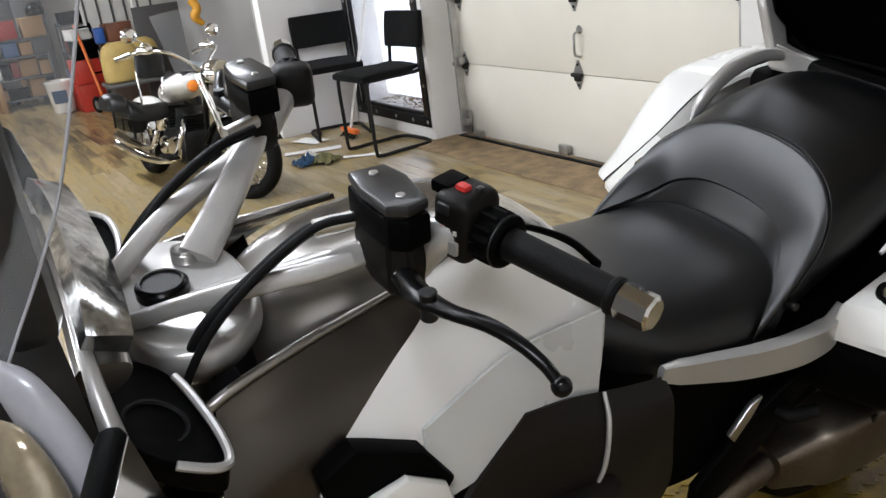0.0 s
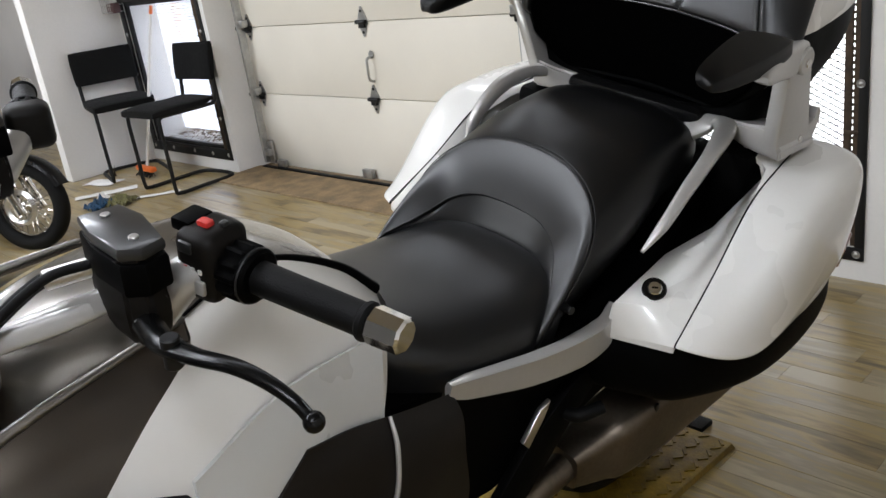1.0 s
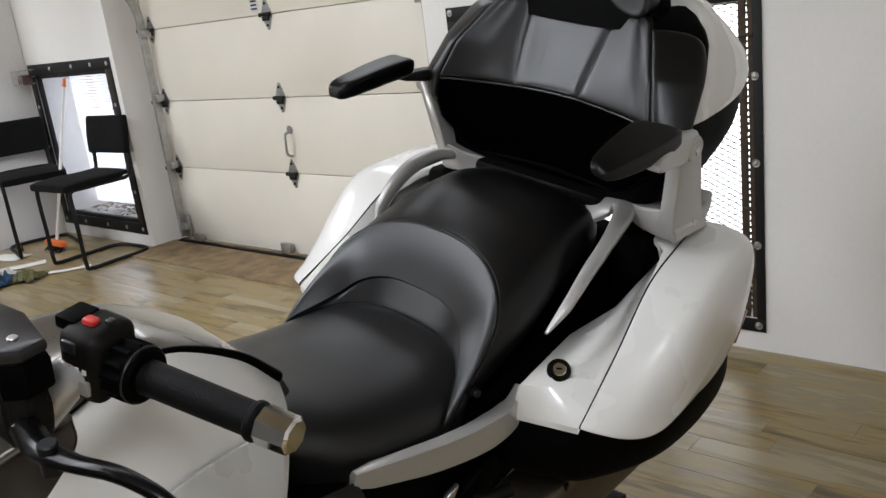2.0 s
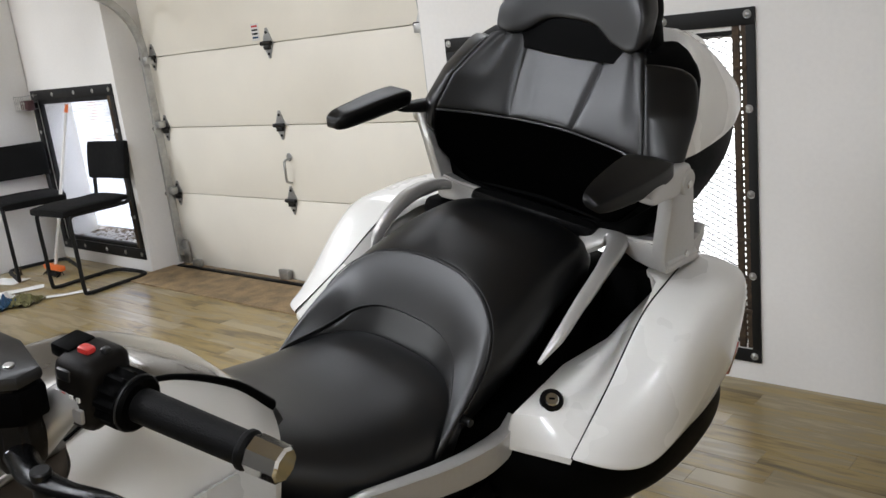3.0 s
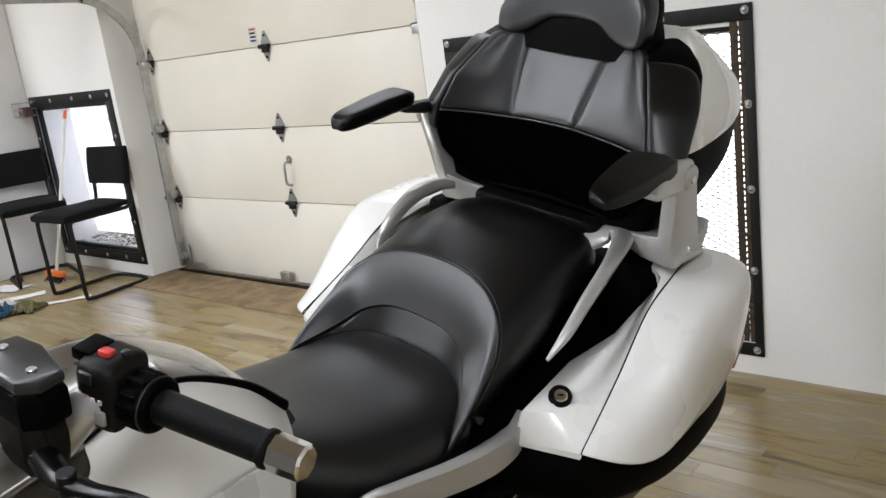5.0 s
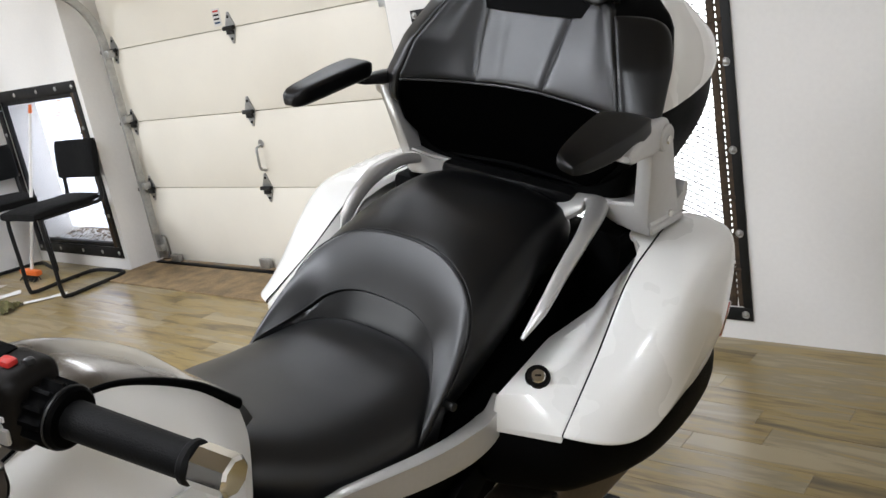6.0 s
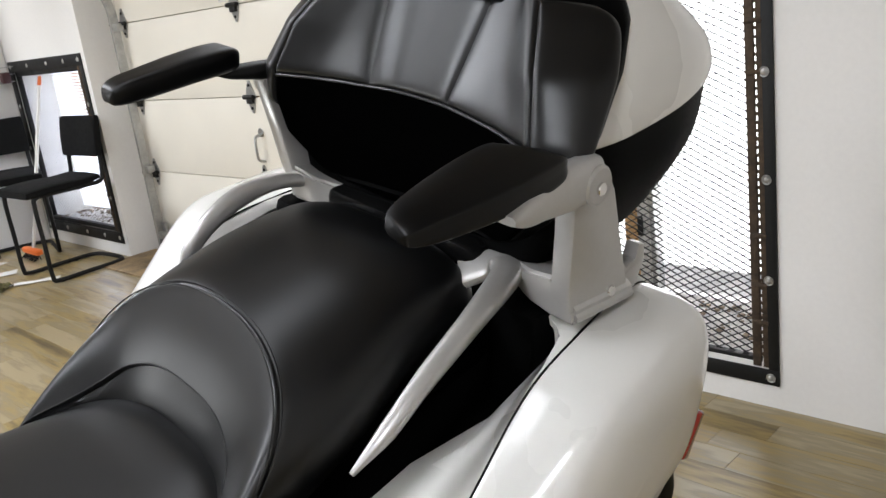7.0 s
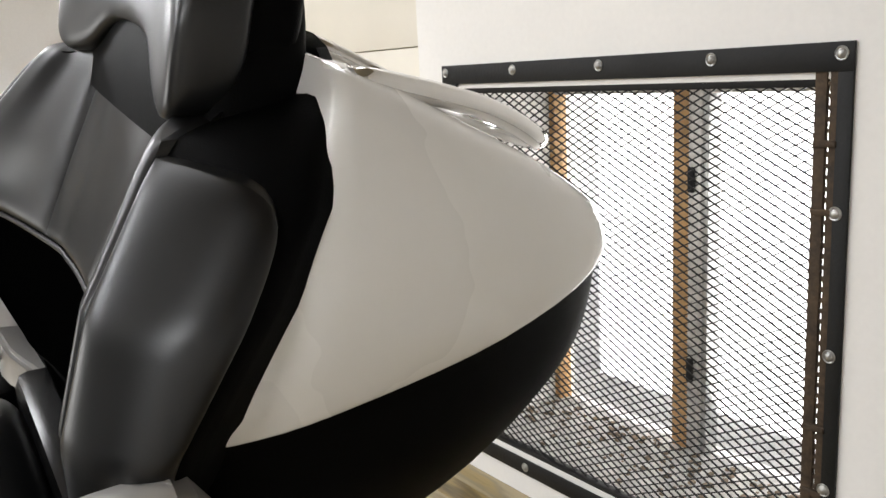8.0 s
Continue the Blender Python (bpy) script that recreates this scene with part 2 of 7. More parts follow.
def tube(bm, pts, r, n=40, seg=10, smooth=True):
    """A round bar along a curve; r is one radius, or one for each point."""
    p = cr(pts, n) if smooth else np.array(pts, float)
    n = len(p)
    rad = np.interp(np.linspace(0, 1, n), np.linspace(0, 1, len(r)), r) if hasattr(r, "__len__") else np.full(n, r)
    rings, up = [], None
    for i in range(n):
        d = Vector(p[min(i + 1, n - 1)] - p[max(i - 1, 0)]).normalized()
        if up is None:
            up = d.orthogonal().normalized()
        up = (up - d * up.dot(d)).normalized()
        side = d.cross(up)
        rings.append([Vector(p[i]) + float(rad[i]) * (math.cos(a) * up + math.sin(a) * side) for a in np.linspace(0, 2 * math.pi, seg, endpoint=False)])
    return skin(bm, rings)


def box(bm, center, size, bevel=0.0, m=None, seg=2):
    """A block with worn edges."""
    r = bmesh.ops.create_cube(bm, size=1)
    vs = r["verts"]
    bmesh.ops.scale(bm, vec=size, verts=vs)
    if bevel:
        es = list({e for v in vs for e in v.link_edges})
        bv = bmesh.ops.bevel(bm, geom=es, offset=bevel, segments=seg, affect="EDGES", profile=0.5)
        vs = list({v for f in bv["faces"] for v in f.verts} | {v for v in vs if v.is_valid})
    bmesh.ops.translate(bm, vec=center, verts=vs)
    if m is not None:
        bmesh.ops.transform(bm, matrix=m, verts=vs)
    return bm


def rod(bm, p0, p1, r0, r1=None, seg=16):
    """A straight round bar, tapered if r1 is given."""
    p0, p1 = Vector(p0), Vector(p1)
    d = (p1 - p0).normalized()
    u = d.orthogonal().normalized()
    w = d.cross(u)
    r1 = r0 if r1 is None else r1
    ring = lambda c, r: [c + r * (math.cos(a) * u + math.sin(a) * w) for a in np.linspace(0, 2 * math.pi, seg, endpoint=False)]
    e = min(0.15 * min(r0, r1), 0.003)
    return skin(bm, [ring(p0, r0 - e), ring(p0 + d * e, r0), ring(p1 - d * e, r1), ring(p1, r1 - e)])


def ring_bar(bm, center, axis, radius, r, seg=40, n=8):
    """A torus."""
    axis = Vector(axis).normalized()
    u = axis.orthogonal().normalized()
    w = axis.cross(u)
    rings = []
    for a in np.linspace(0, 2 * math.pi, seg, endpoint=False):
        d = math.cos(a) * u + math.sin(a) * w
        rings.append([Vector(center) + d * (radius + r * math.cos(b)) + axis * r * math.sin(b) for b in np.linspace(0, 2 * math.pi, n, endpoint=False)])
    rings.append(rings[0])
    skin(bm, rings, True, False)
    bmesh.ops.remove_doubles(bm, verts=bm.verts[:], dist=1e-6)
    return bm


def extrude_outline(bm, pts, axis, lo, hi, bevel=0.0):
    """A plate: an outline in the two other axes, drawn out along one axis."""
    def put(p, v):
        q = list(p)
        q.insert(axis, v)
        return q
    a = [bm.verts.new(put(p, lo)) for p in pts]
    b = [bm.verts.new(put(p, hi)) for p in pts]
    fs = [bm.faces.new(a), bm.faces.new(b[::-1])]
    for i in range(len(pts)):
        j = (i + 1) % len(pts)
        fs.append(bm.faces.new((a[i], b[i], b[j], a[j])))
    bmesh.ops.recalc_face_normals(bm, faces=fs)
    if bevel:
        es = list({e for f in fs[:2] for e in f.edges})
        bmesh.ops.bevel(bm, geom=es, offset=bevel, segments=2, affect="EDGES", profile=0.5)
    return bm


def mirrored(bm):
    """The same mesh on the other side of the vehicle."""
    bmesh.ops.scale(bm, vec=(-1, 1, 1), verts=bm.verts[:])
    bmesh.ops.reverse_faces(bm, faces=bm.faces[:])
    return bm


def wall_with_holes(xs, zs, holes, y0, y1):
    """A wall along x of thickness y0..y1: cells of a grid, but for the holes (x0, x1, z0, z1)."""
    xs = sorted({*xs, *(h[i] for h in holes for i in (0, 1))})
    zs = sorted({*zs, *(h[i] for h in holes for i in (2, 3))})
    def solid(i, j):
        if not (0 <= i < len(xs) - 1 and 0 <= j < len(zs) - 1):
            return False
        cx, cz = (xs[i] + xs[i + 1]) / 2, (zs[j] + zs[j + 1]) / 2
        return not any(a < cx < b and c < cz < d for a, b, c, d in holes)
    bm = bmesh.new()
    quad = lambda *p: bm.faces.new([bm.verts.new(q) for q in p])
    for i in range(len(xs) - 1):
        for j in range(len(zs) - 1):
            if not solid(i, j):
                continue
            a, b, c, d = xs[i], xs[i + 1], zs[j], zs[j + 1]
            for y in (y0, y1):
                quad((a, y, c), (b, y, c), (b, y, d), (a, y, d))
            for (di, dj), (p, q) in {(-1, 0): ((a, c), (a, d)), (1, 0): ((b, c), (b, d)), (0, -1): ((a, c), (b, c)), (0, 1): ((a, d), (b, d))}.items():
                if not solid(i + di, j + dj):
                    quad((p[0], y0, p[1]), (q[0], y0, q[1]), (q[0], y1, q[1]), (p[0], y1, p[1]))
    bmesh.ops.remove_doubles(bm, verts=bm.verts[:], dist=1e-5)
    return bm

# ---- the room ----
WALL_Y, WALL_OUT, DOOR_Y, HIGH = 1.45, 1.93, 1.659, 2.8
WEST, EAST, SOUTH, JAMB = -13.7, 2.3, -5.5, -5.95
FRAME_L = (-5.80, -4.588, 0.085, 1.302)
FRAME_R = (-1.661, -0.297, 0.077, 1.3575)
WIN_L, WIN_R = ((a + 0.075, b - 0.025, c + 0.068, d - 0.072) for a, b, c, d in (FRAME_L, FRAME_R))
DOORWAY = (-4.54, -1.80, 0.0, 2.05)

structure = lambda ob, label, cat: tagged(ob, label, cat, kind="structure")
structure(part("wall_north", wall_with_holes([JAMB, EAST], [0, HIGH], [WIN_L, WIN_R, DOORWAY], WALL_Y, WALL_OUT), PLASTER, smooth=False),
                  "warm white plastered outer wall with a garage doorway and two barred windows", "wall")
bm = bmesh.new()
box(bm, ((JAMB + WEST) / 2, 2.25, HIGH / 2), (JAMB - WEST, 0.2, HIGH))
structure(part("wall_northwest", bm, PLASTER, smooth=False), "white plastered wall behind the workshop shelves", "wall")
bm = bmesh.new()
box(bm, (JAMB + 0.06, 1.10, HIGH / 2), (0.12, 0.69, HIGH), 0.004)
structure(part("wall_partition", bm, PLASTER, smooth=False), "short white plastered partition wall, scuffed near the floor", "wall")
bm = bmesh.new()
box(bm, (WEST - 0.1, -1.5, HIGH / 2), (0.2, 8.2, HIGH))
structure(part("wall_west", bm, PLASTER, smooth=False), "white plastered end wall of the workshop", "wall")
# Side wall out of view, white so that it bounces light onto the cases.
bm = bmesh.new()
box(bm, (EAST + 0.1, -1.7, HIGH / 2), (0.2, 7.1, HIGH))
structure(part("wall_east", bm, PLASTER, smooth=False), "unseen side wall, made white to bounce light on the cases", "wall")
# Rear wall out of view, kept dark so that black parts stay deep.
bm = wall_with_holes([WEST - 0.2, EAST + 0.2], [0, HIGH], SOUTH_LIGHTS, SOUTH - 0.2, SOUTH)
structure(part("wall_south", bm, SHADE_WALL, smooth=False), "unseen rear wall, kept dark grey, with two added window openings", "wall")
# Ceiling out of view, kept dull to hold back bounced light.
bm = bmesh.new()
box(bm, ((WEST + EAST) / 2, -1.5, HIGH + 0.06), (EAST - WEST + 0.4, 8.4, 0.12))
structure(part("ceiling", bm, CEIL, smooth=False), "plain dull grey workshop ceiling", "ceiling")
bm = bmesh.new()
box(bm, ((WEST + EAST) / 2, -1.87, -0.065), (EAST - WEST + 0.4, 7.6, 0.1))
floor = structure(part("floor", bm, MATTING, smooth=False), "worn yellowish oak laminate floor in long boards", "floor")
bm = bmesh.new()
box(bm, (0, 30, -0.2), (160, 56, 0.2))
structure(part("ground", bm, material("gravel", (0.62, 0.62, 0.61), 0.95, spread=0.3), smooth=False), "pale gravel yard outside the building", "ground")
bm = bmesh.new()
box(bm, (-3.17, 1.427, 0.003), (2.73, 0.385, 0.012), 0.003)
structure(part("door_threshold", bm, MATTING, smooth=False), "brown worn board threshold in front of the garage door", "threshold")
bm = bmesh.new()
box(bm, (-3.17, 1.612, 0.013), (2.6, 0.03, 0.012), 0.003)
structure(part("door_seal_strip", bm, RUBBER), "black rubber sealing strip under the garage door", "seal")


def garage_door():
    """A sectional door of four cream sections with hinges, a handle and a label."""
    d = base("garage_door", pose(0, 0, 0), "cream sectional garage door with steel hinges and handle, closed", "garage door")
    zs = (0.02, 0.525, 0.972, 1.437, 1.98)
    for a, b in zip(zs, zs[1:]):
        bm = bmesh.new()
        box(bm, (-3.17, DOOR_Y + 0.022, (a + b) / 2), (2.54, 0.044, b - a - 0.004), 0.004)
        part("door_section", bm, DOOR, d)
    bm = bmesh.new()
    box(bm, (-3.17, DOOR_Y + 0.06, 1.02), (2.73, 0.02, 2.04), 0.002)
    part("backing", bm, DOOR, d)
    for z in zs[1:4]:
        for x in (-4.365, -3.15, -1.965):
            bm = bmesh.new()
            pts = [(x + u * 0.045, z + v * 0.085) for u, v in ((-0.15, 1), (0.15, 1), (0.9, 0.15), (0.9, -0.15), (0.15, -1), (-0.15, -1), (-0.9, -0.15), (-0.9, 0.15))]
            extrude_outline(bm, pts, 1, DOOR_Y - 0.006, DOOR_Y - 0.001)
            h = part("hinge", bm, GALV, d)
            bm = bmesh.new()
            rod(bm, (x - 0.045, DOOR_Y - 0.018, z), (x + 0.045, DOOR_Y - 0.018, z), 0.012)
            box(bm, (x, DOOR_Y - 0.012, z - 0.02), (0.05, 0.02, 0.03), 0.003)
            part("hinge_barrel", bm, DARK_METAL, h)
            for v in (-0.06, 0.06):
                bm = bmesh.new()
                rod(bm, (x, DOOR_Y - 0.012, z + v), (x, DOOR_Y - 0.005, z + v), 0.008, seg=6)
                part("bolt", bm, DARK_METAL, h)
    bm = bmesh.new()
    tube(bm, [(-3.12, DOOR_Y - 0.002, 0.775), (-3.115, DOOR_Y - 0.045, 0.765), (-3.11, DOOR_Y - 0.055, 0.71), (-3.12, DOOR_Y - 0.045, 0.65), (-3.13, DOOR_Y - 0.004, 0.63)], 0.0075)
    rod(bm, (-3.12, DOOR_Y - 0.008, 0.785), (-3.12, DOOR_Y - 0.001, 0.785), 0.024)
    part("handle", bm, GALV, d, "steel pull handle")
    bm = bmesh.new()
    box(bm, (-3.253, DOOR_Y - 0.002, 1.505), (0.07, 0.002, 0.095), 0.0005)
    lab = part("label", bm, WHITE_CLOTH, d, "small paper maker's label")
    for k in range(4):
        bm = bmesh.new()
        box(bm, (-3.253, DOOR_Y - 0.004, 1.538 - k * 0.021), (0.05, 0.002, 0.010))
        part("print_bar", bm, BLUE if k > 2 else RED if k == 0 else DARK_METAL, lab)
    for c, size in (((-3.30, DOOR_Y - 0.03, 0.06), (0.09, 0.03, 0.06)), ((-4.25, DOOR_Y - 0.03, 0.045), (0.09, 0.03, 0.05)), ((-4.38, DOOR_Y - 0.03, 0.12), (0.09, 0.02, 0.16))):
        bm = bmesh.new()
        box(bm, c, size, 0.004)
        part("bottom_bracket", bm, GALV, d)
    return d


garage_door()


def door_track(x, s):
    """The rail that carries the door's rollers: upright, bent over and running into the room."""
    t = base("door_track", pose(0, 0, 0), "galvanised steel garage door track, bent into the room overhead", "door track", "door tracks")
    line = [(x, 1.61, 0.05), (x, 1.61, 0.8), (x, 1.61, 1.42)] + [(x, 1.61 - 0.40 * (1 - math.cos(a)), 1.47 + 0.40 * math.sin(a)) for a in np.linspace(0.12, math.pi / 2, 9)] + [(x, 0.4, 1.90), (x, -1.6, 1.97)]
    p = cr(line, 70)
    prof = [(-0.012, 0.0), (-0.012, -0.026), (0.012, -0.026), (0.012, 0.0), (0.009, 0.0), (0.009, -0.023), (-0.009, -0.023), (-0.009, 0.0)]
    rings = []
    for i in range(len(p)):
        d = Vector(p[min(i + 1, 69)] - p[max(i - 1, 0)]).normalized()
        n = Vector((1, 0, 0)).cross(d).normalized()
        rings.append([Vector(p[i]) + n * a * 2.0 + Vector((s * b, 0, 0)) for a, b in prof])
    part("rail", skin(bmesh.new(), rings), GALV, t)
    for z in (0.12, 0.55, 1.0, 1.42):
        bm = bmesh.new()
        box(bm, (x - s * 0.035, 1.615, z), (0.07, 0.05, 0.045), 0.003)
        part("wall_bracket", bm, GALV, t)
    for z in (0.525, 0.972, 1.437, 1.88):
        bm = bmesh.new()
        y = 1.61 if z < 1.8 else 1.40
        rod(bm, (x - s * 0.01, y, z), (x + s * 0.05, y + 0.015, z), 0.018)
        part("roller", bm, DARK_METAL, t)
    for y, z, high in ((0.9, 2.35, 0.85), (-1.4, 2.4, 0.8)):
        bm = bmesh.new()
        box(bm, (x - s * 0.03, y, z), (0.03, 0.03, high), 0.003)
        part("hanger", bm, GALV, t)
    bm = bmesh.new()
    box(bm, (x - s * 0.045, 0.0, 2.005), (0.045, 2.9, 0.045), 0.003)
    part("angle_bar", bm, GALV, t)
    return t


door_track(-4.41, -1)
door_track(-1.90, 1)


ALU = material("pale_aluminium", (0.62, 0.60, 0.58), 0.45, 0.5, spread=0.3, scale=40)
SILL = material("dusty_sill", (0.52, 0.51, 0.49), 0.9, spread=0.35, scale=15)


def barred_window(name, x0, x1, z0, z1, blind, bolts_top, bolts_side):
    """A steel frame bolted to the wall with expanded metal in it, and a window of wood behind."""
    w = base(name, pose(0, 0, 0), "black steel security frame with expanded metal mesh over a window", "window", kind="structure")
    yf, bar, slim = WALL_Y - 0.004, 0.075, 0.042 if blind else 0.032
    top, low = (bar, bar) if blind else (0.058, 0.05)
    for a, b, c, d in ((x0, x1, z1 - top, z1), (x0, x1, z0, z0 + low), (x0, x0 + bar, z0 + low, z1 - top), (x1 - slim, x1, z0 + low, z1 - top)):
        bm = bmesh.new()
        box(bm, ((a + b) / 2, yf - 0.001, (c + d) / 2), (b - a, 0.008, d - c), 0.0015)
        fr = part("frame_bar", bm, IRON, w)
    for x, wide in ((x1 - slim - 0.009, 0.018), (x1 - slim - 0.0375, 0.026)):
        bm = bmesh.new()
        box(bm, (x, yf + 0.006, (z0 + z1) / 2), (wide, 0.012, z1 - z0 - top - low), 0.002)
        hinge = part("hinge_bar", bm, RUST, w, "rusty inner hinge bar")
    z = z0 + bar + 0.02
    while z < z1 - bar:
        bm = bmesh.new()
        box(bm, (x1 - slim - 0.0213, yf + 0.006, z), (0.009, 0.006, 0.010), 0.001)
        part("rung", bm, RUST, hinge)
        z += 0.0235
    for z in (z0 + 0.2, z0 + 0.32, z0 + 0.47, z1 - 0.34, z1 - 0.2):
        bm = bmesh.new()
        box(bm, (x1 - slim - 0.022, yf - 0.004, z), (0.05, 0.010, 0.014), 0.003)
        part("weld", bm, RUST, hinge)
    for x, c, d in ((x0 + bar + 0.02, z0 + bar, z1 - bar),):
        bm = bmesh.new()
        box(bm, (x, yf + 0.02, (c + d) / 2), (0.03, 0.03, d - c), 0.002)
        part("inner_bar", bm, IRON, w)
    for z in (z0 + low + 0.015, z1 - top - 0.015):
        bm = bmesh.new()
        box(bm, ((x0 + x1) / 2, yf + 0.02, z), (x1 - x0 - 2 * bar, 0.03, 0.03), 0.002)
        part("inner_bar", bm, IRON, w)
    for x, z in bolts_top + bolts_side:
        bm = bmesh.new()
        r = bmesh.ops.create_uvsphere(bm, u_segments=10, v_segments=6, radius=0.011)
        bmesh.ops.scale(bm, vec=(1, 0.7, 1), verts=r["verts"])
        bmesh.ops.translate(bm, vec=(x, yf - 0.006, z), verts=r["verts"])
        ring_bar(bm, (x, yf - 0.006, z), (0, 1, 0), 0.013, 0.002, 14, 5)
        part("bolt", bm, GALV, w)
    # expanded metal: two families of slanting strands
    bm = bmesh.new()
    px, pz = 0.0445, 0.0222
    a, b, c, d = x0 + bar - 0.01, x1 - slim - 0.052, z0 + low + 0.005, z1 - top - 0.005
    k = pz / px
    for sgn in (-1, 1):
        lo, hi = (c - k * (b - a), d) if sgn > 0 else (c, d + k * (b - a))
        z = lo
        while z < hi:
            u0, u1 = 0.0, b - a
            if sgn > 0:
                u0, u1 = max(u0, (c - z) / k), min(u1, (d - z) / k)
            else:
                u0, u1 = max(u0, (z - d) / k), min(u1, (z - c) / k)
            if u1 - u0 > 0.01:
                p, q = Vector((a + u0, yf + 0.024, z + sgn * k * u0)), Vector((a + u1, yf + 0.024 + sgn * 0.003, z + sgn * k * u1))
                n = (q - p).normalized().cross(Vector((0, 1, 0)))
                o, h = n * (0.0005 if blind else 0.0014), Vector((0, 0.0006 if blind else 0.0022, 0))
                skin(bm, [[p + o + h, p - o + h, p - o - h, p + o - h], [q + o + h, q - o + h, q - o - h, q + o - h]])
            z += pz
    part("mesh_panel", bm, IRON, w, "black expanded metal mesh", smooth=False)
    # the window itself, at the outer side of the wall
    yo, mid = 1.86, x0 + 0.465 * (x1 - x0)
    for cx, wd, mt in ((x0 + 0.07, 0.06, PINE), (mid, 0.056, PINE), (mid + 0.054, 0.05, ALU), (mid + 0.09, 0.02, GALV), (x1 - 0.05, 0.05, PINE)):
        bm = bmesh.new()
        box(bm, (cx, yo, (z0 + z1) / 2), (wd, 0.06, z1 - z0 - 0.12), 0.004)
        part("window_post", bm, mt, w)
    for z in (z0 + 0.34, z1 - 0.36):
        bm = bmesh.new()
        box(bm, (mid + 0.045, yo - 0.036, z), (0.022, 0.012, 0.075), 0.004)
        part("window_latch", bm, IRON, w)
    for z, high in ((z0 + (0.085 if blind else 0.066), 0.085 if blind else 0.02), (z1 - 0.09, 0.045)):
        bm = bmesh.new()
        box(bm, ((x0 + x1) / 2, yo, z), (x1 - x0 - 0.1, 0.05, high), 0.004)
        part("window_rail", bm, SILL, w)
    bm = bmesh.new()
    box(bm, ((x0 + x1) / 2, 1.655, z0 + 0.072), (x1 - x0 - 0.13, 0.39, 0.012), 0.002)
    part("sill", bm, SILL, w, "dusty sill with leaf litter")
    bm = bmesh.new()
    rnd = random.Random(4)
    for _ in range(220):
        x, y = rnd.uniform(x0 + 0.1, x1 - 0.12), rnd.triangular(1.5, 1.825, 1.80)
        s = rnd.uniform(0.004, 0.016)
        box(bm, (x, y, z0 + 0.079 + s * 0.3), (s, s * rnd.uniform(0.6, 1.6), s * 0.5), 0, None)
    tagged(part("leaf_litter", bm, DIRT, w), kind="stuff")
    bm = bmesh.new()
    box(bm, ((x0 + x1) / 2, yo + 0.01, (z0 + z1) / 2), (x1 - x0 - 0.14, 0.004, z1 - z0 - 0.16))
    pane = part("pane", bm, clear("window_glass", (1, 1, 1)), w)
    pane.visible_shadow = False
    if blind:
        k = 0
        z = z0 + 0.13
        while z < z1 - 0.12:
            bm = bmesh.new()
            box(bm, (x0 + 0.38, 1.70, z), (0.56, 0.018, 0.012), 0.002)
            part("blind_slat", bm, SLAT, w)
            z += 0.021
    return w


bz = lambda z0, z1, n: [z0 + (z1 - z0) * i / (n - 1) for i in range(n)]
barred_window("window_1", *FRAME_L, True, [(x, z) for x in (-5.755, -5.45, -5.12, -4.85, -4.63) for z in (1.265, 0.122)], [(x, z) for x in (-4.627, -5.76) for z in bz(0.39, 0.99, 3)])
barred_window("window_2", *FRAME_R, False, [(x, z) for x in (-1.64, -1.312, -0.972, -0.627, -0.322) for z in (1.335, 0.102)], [(x, z) for x in (-0.322, -1.635) for z in bz(0.413, 1.018, 3)])
bm = bmesh.new()
box(bm, (-3.2, 6.0, 1.5), (24, 0.1, 8))
structure(part("backdrop", bm, DAY, smooth=False), "bright overexposed daylight outside the windows", "sky")


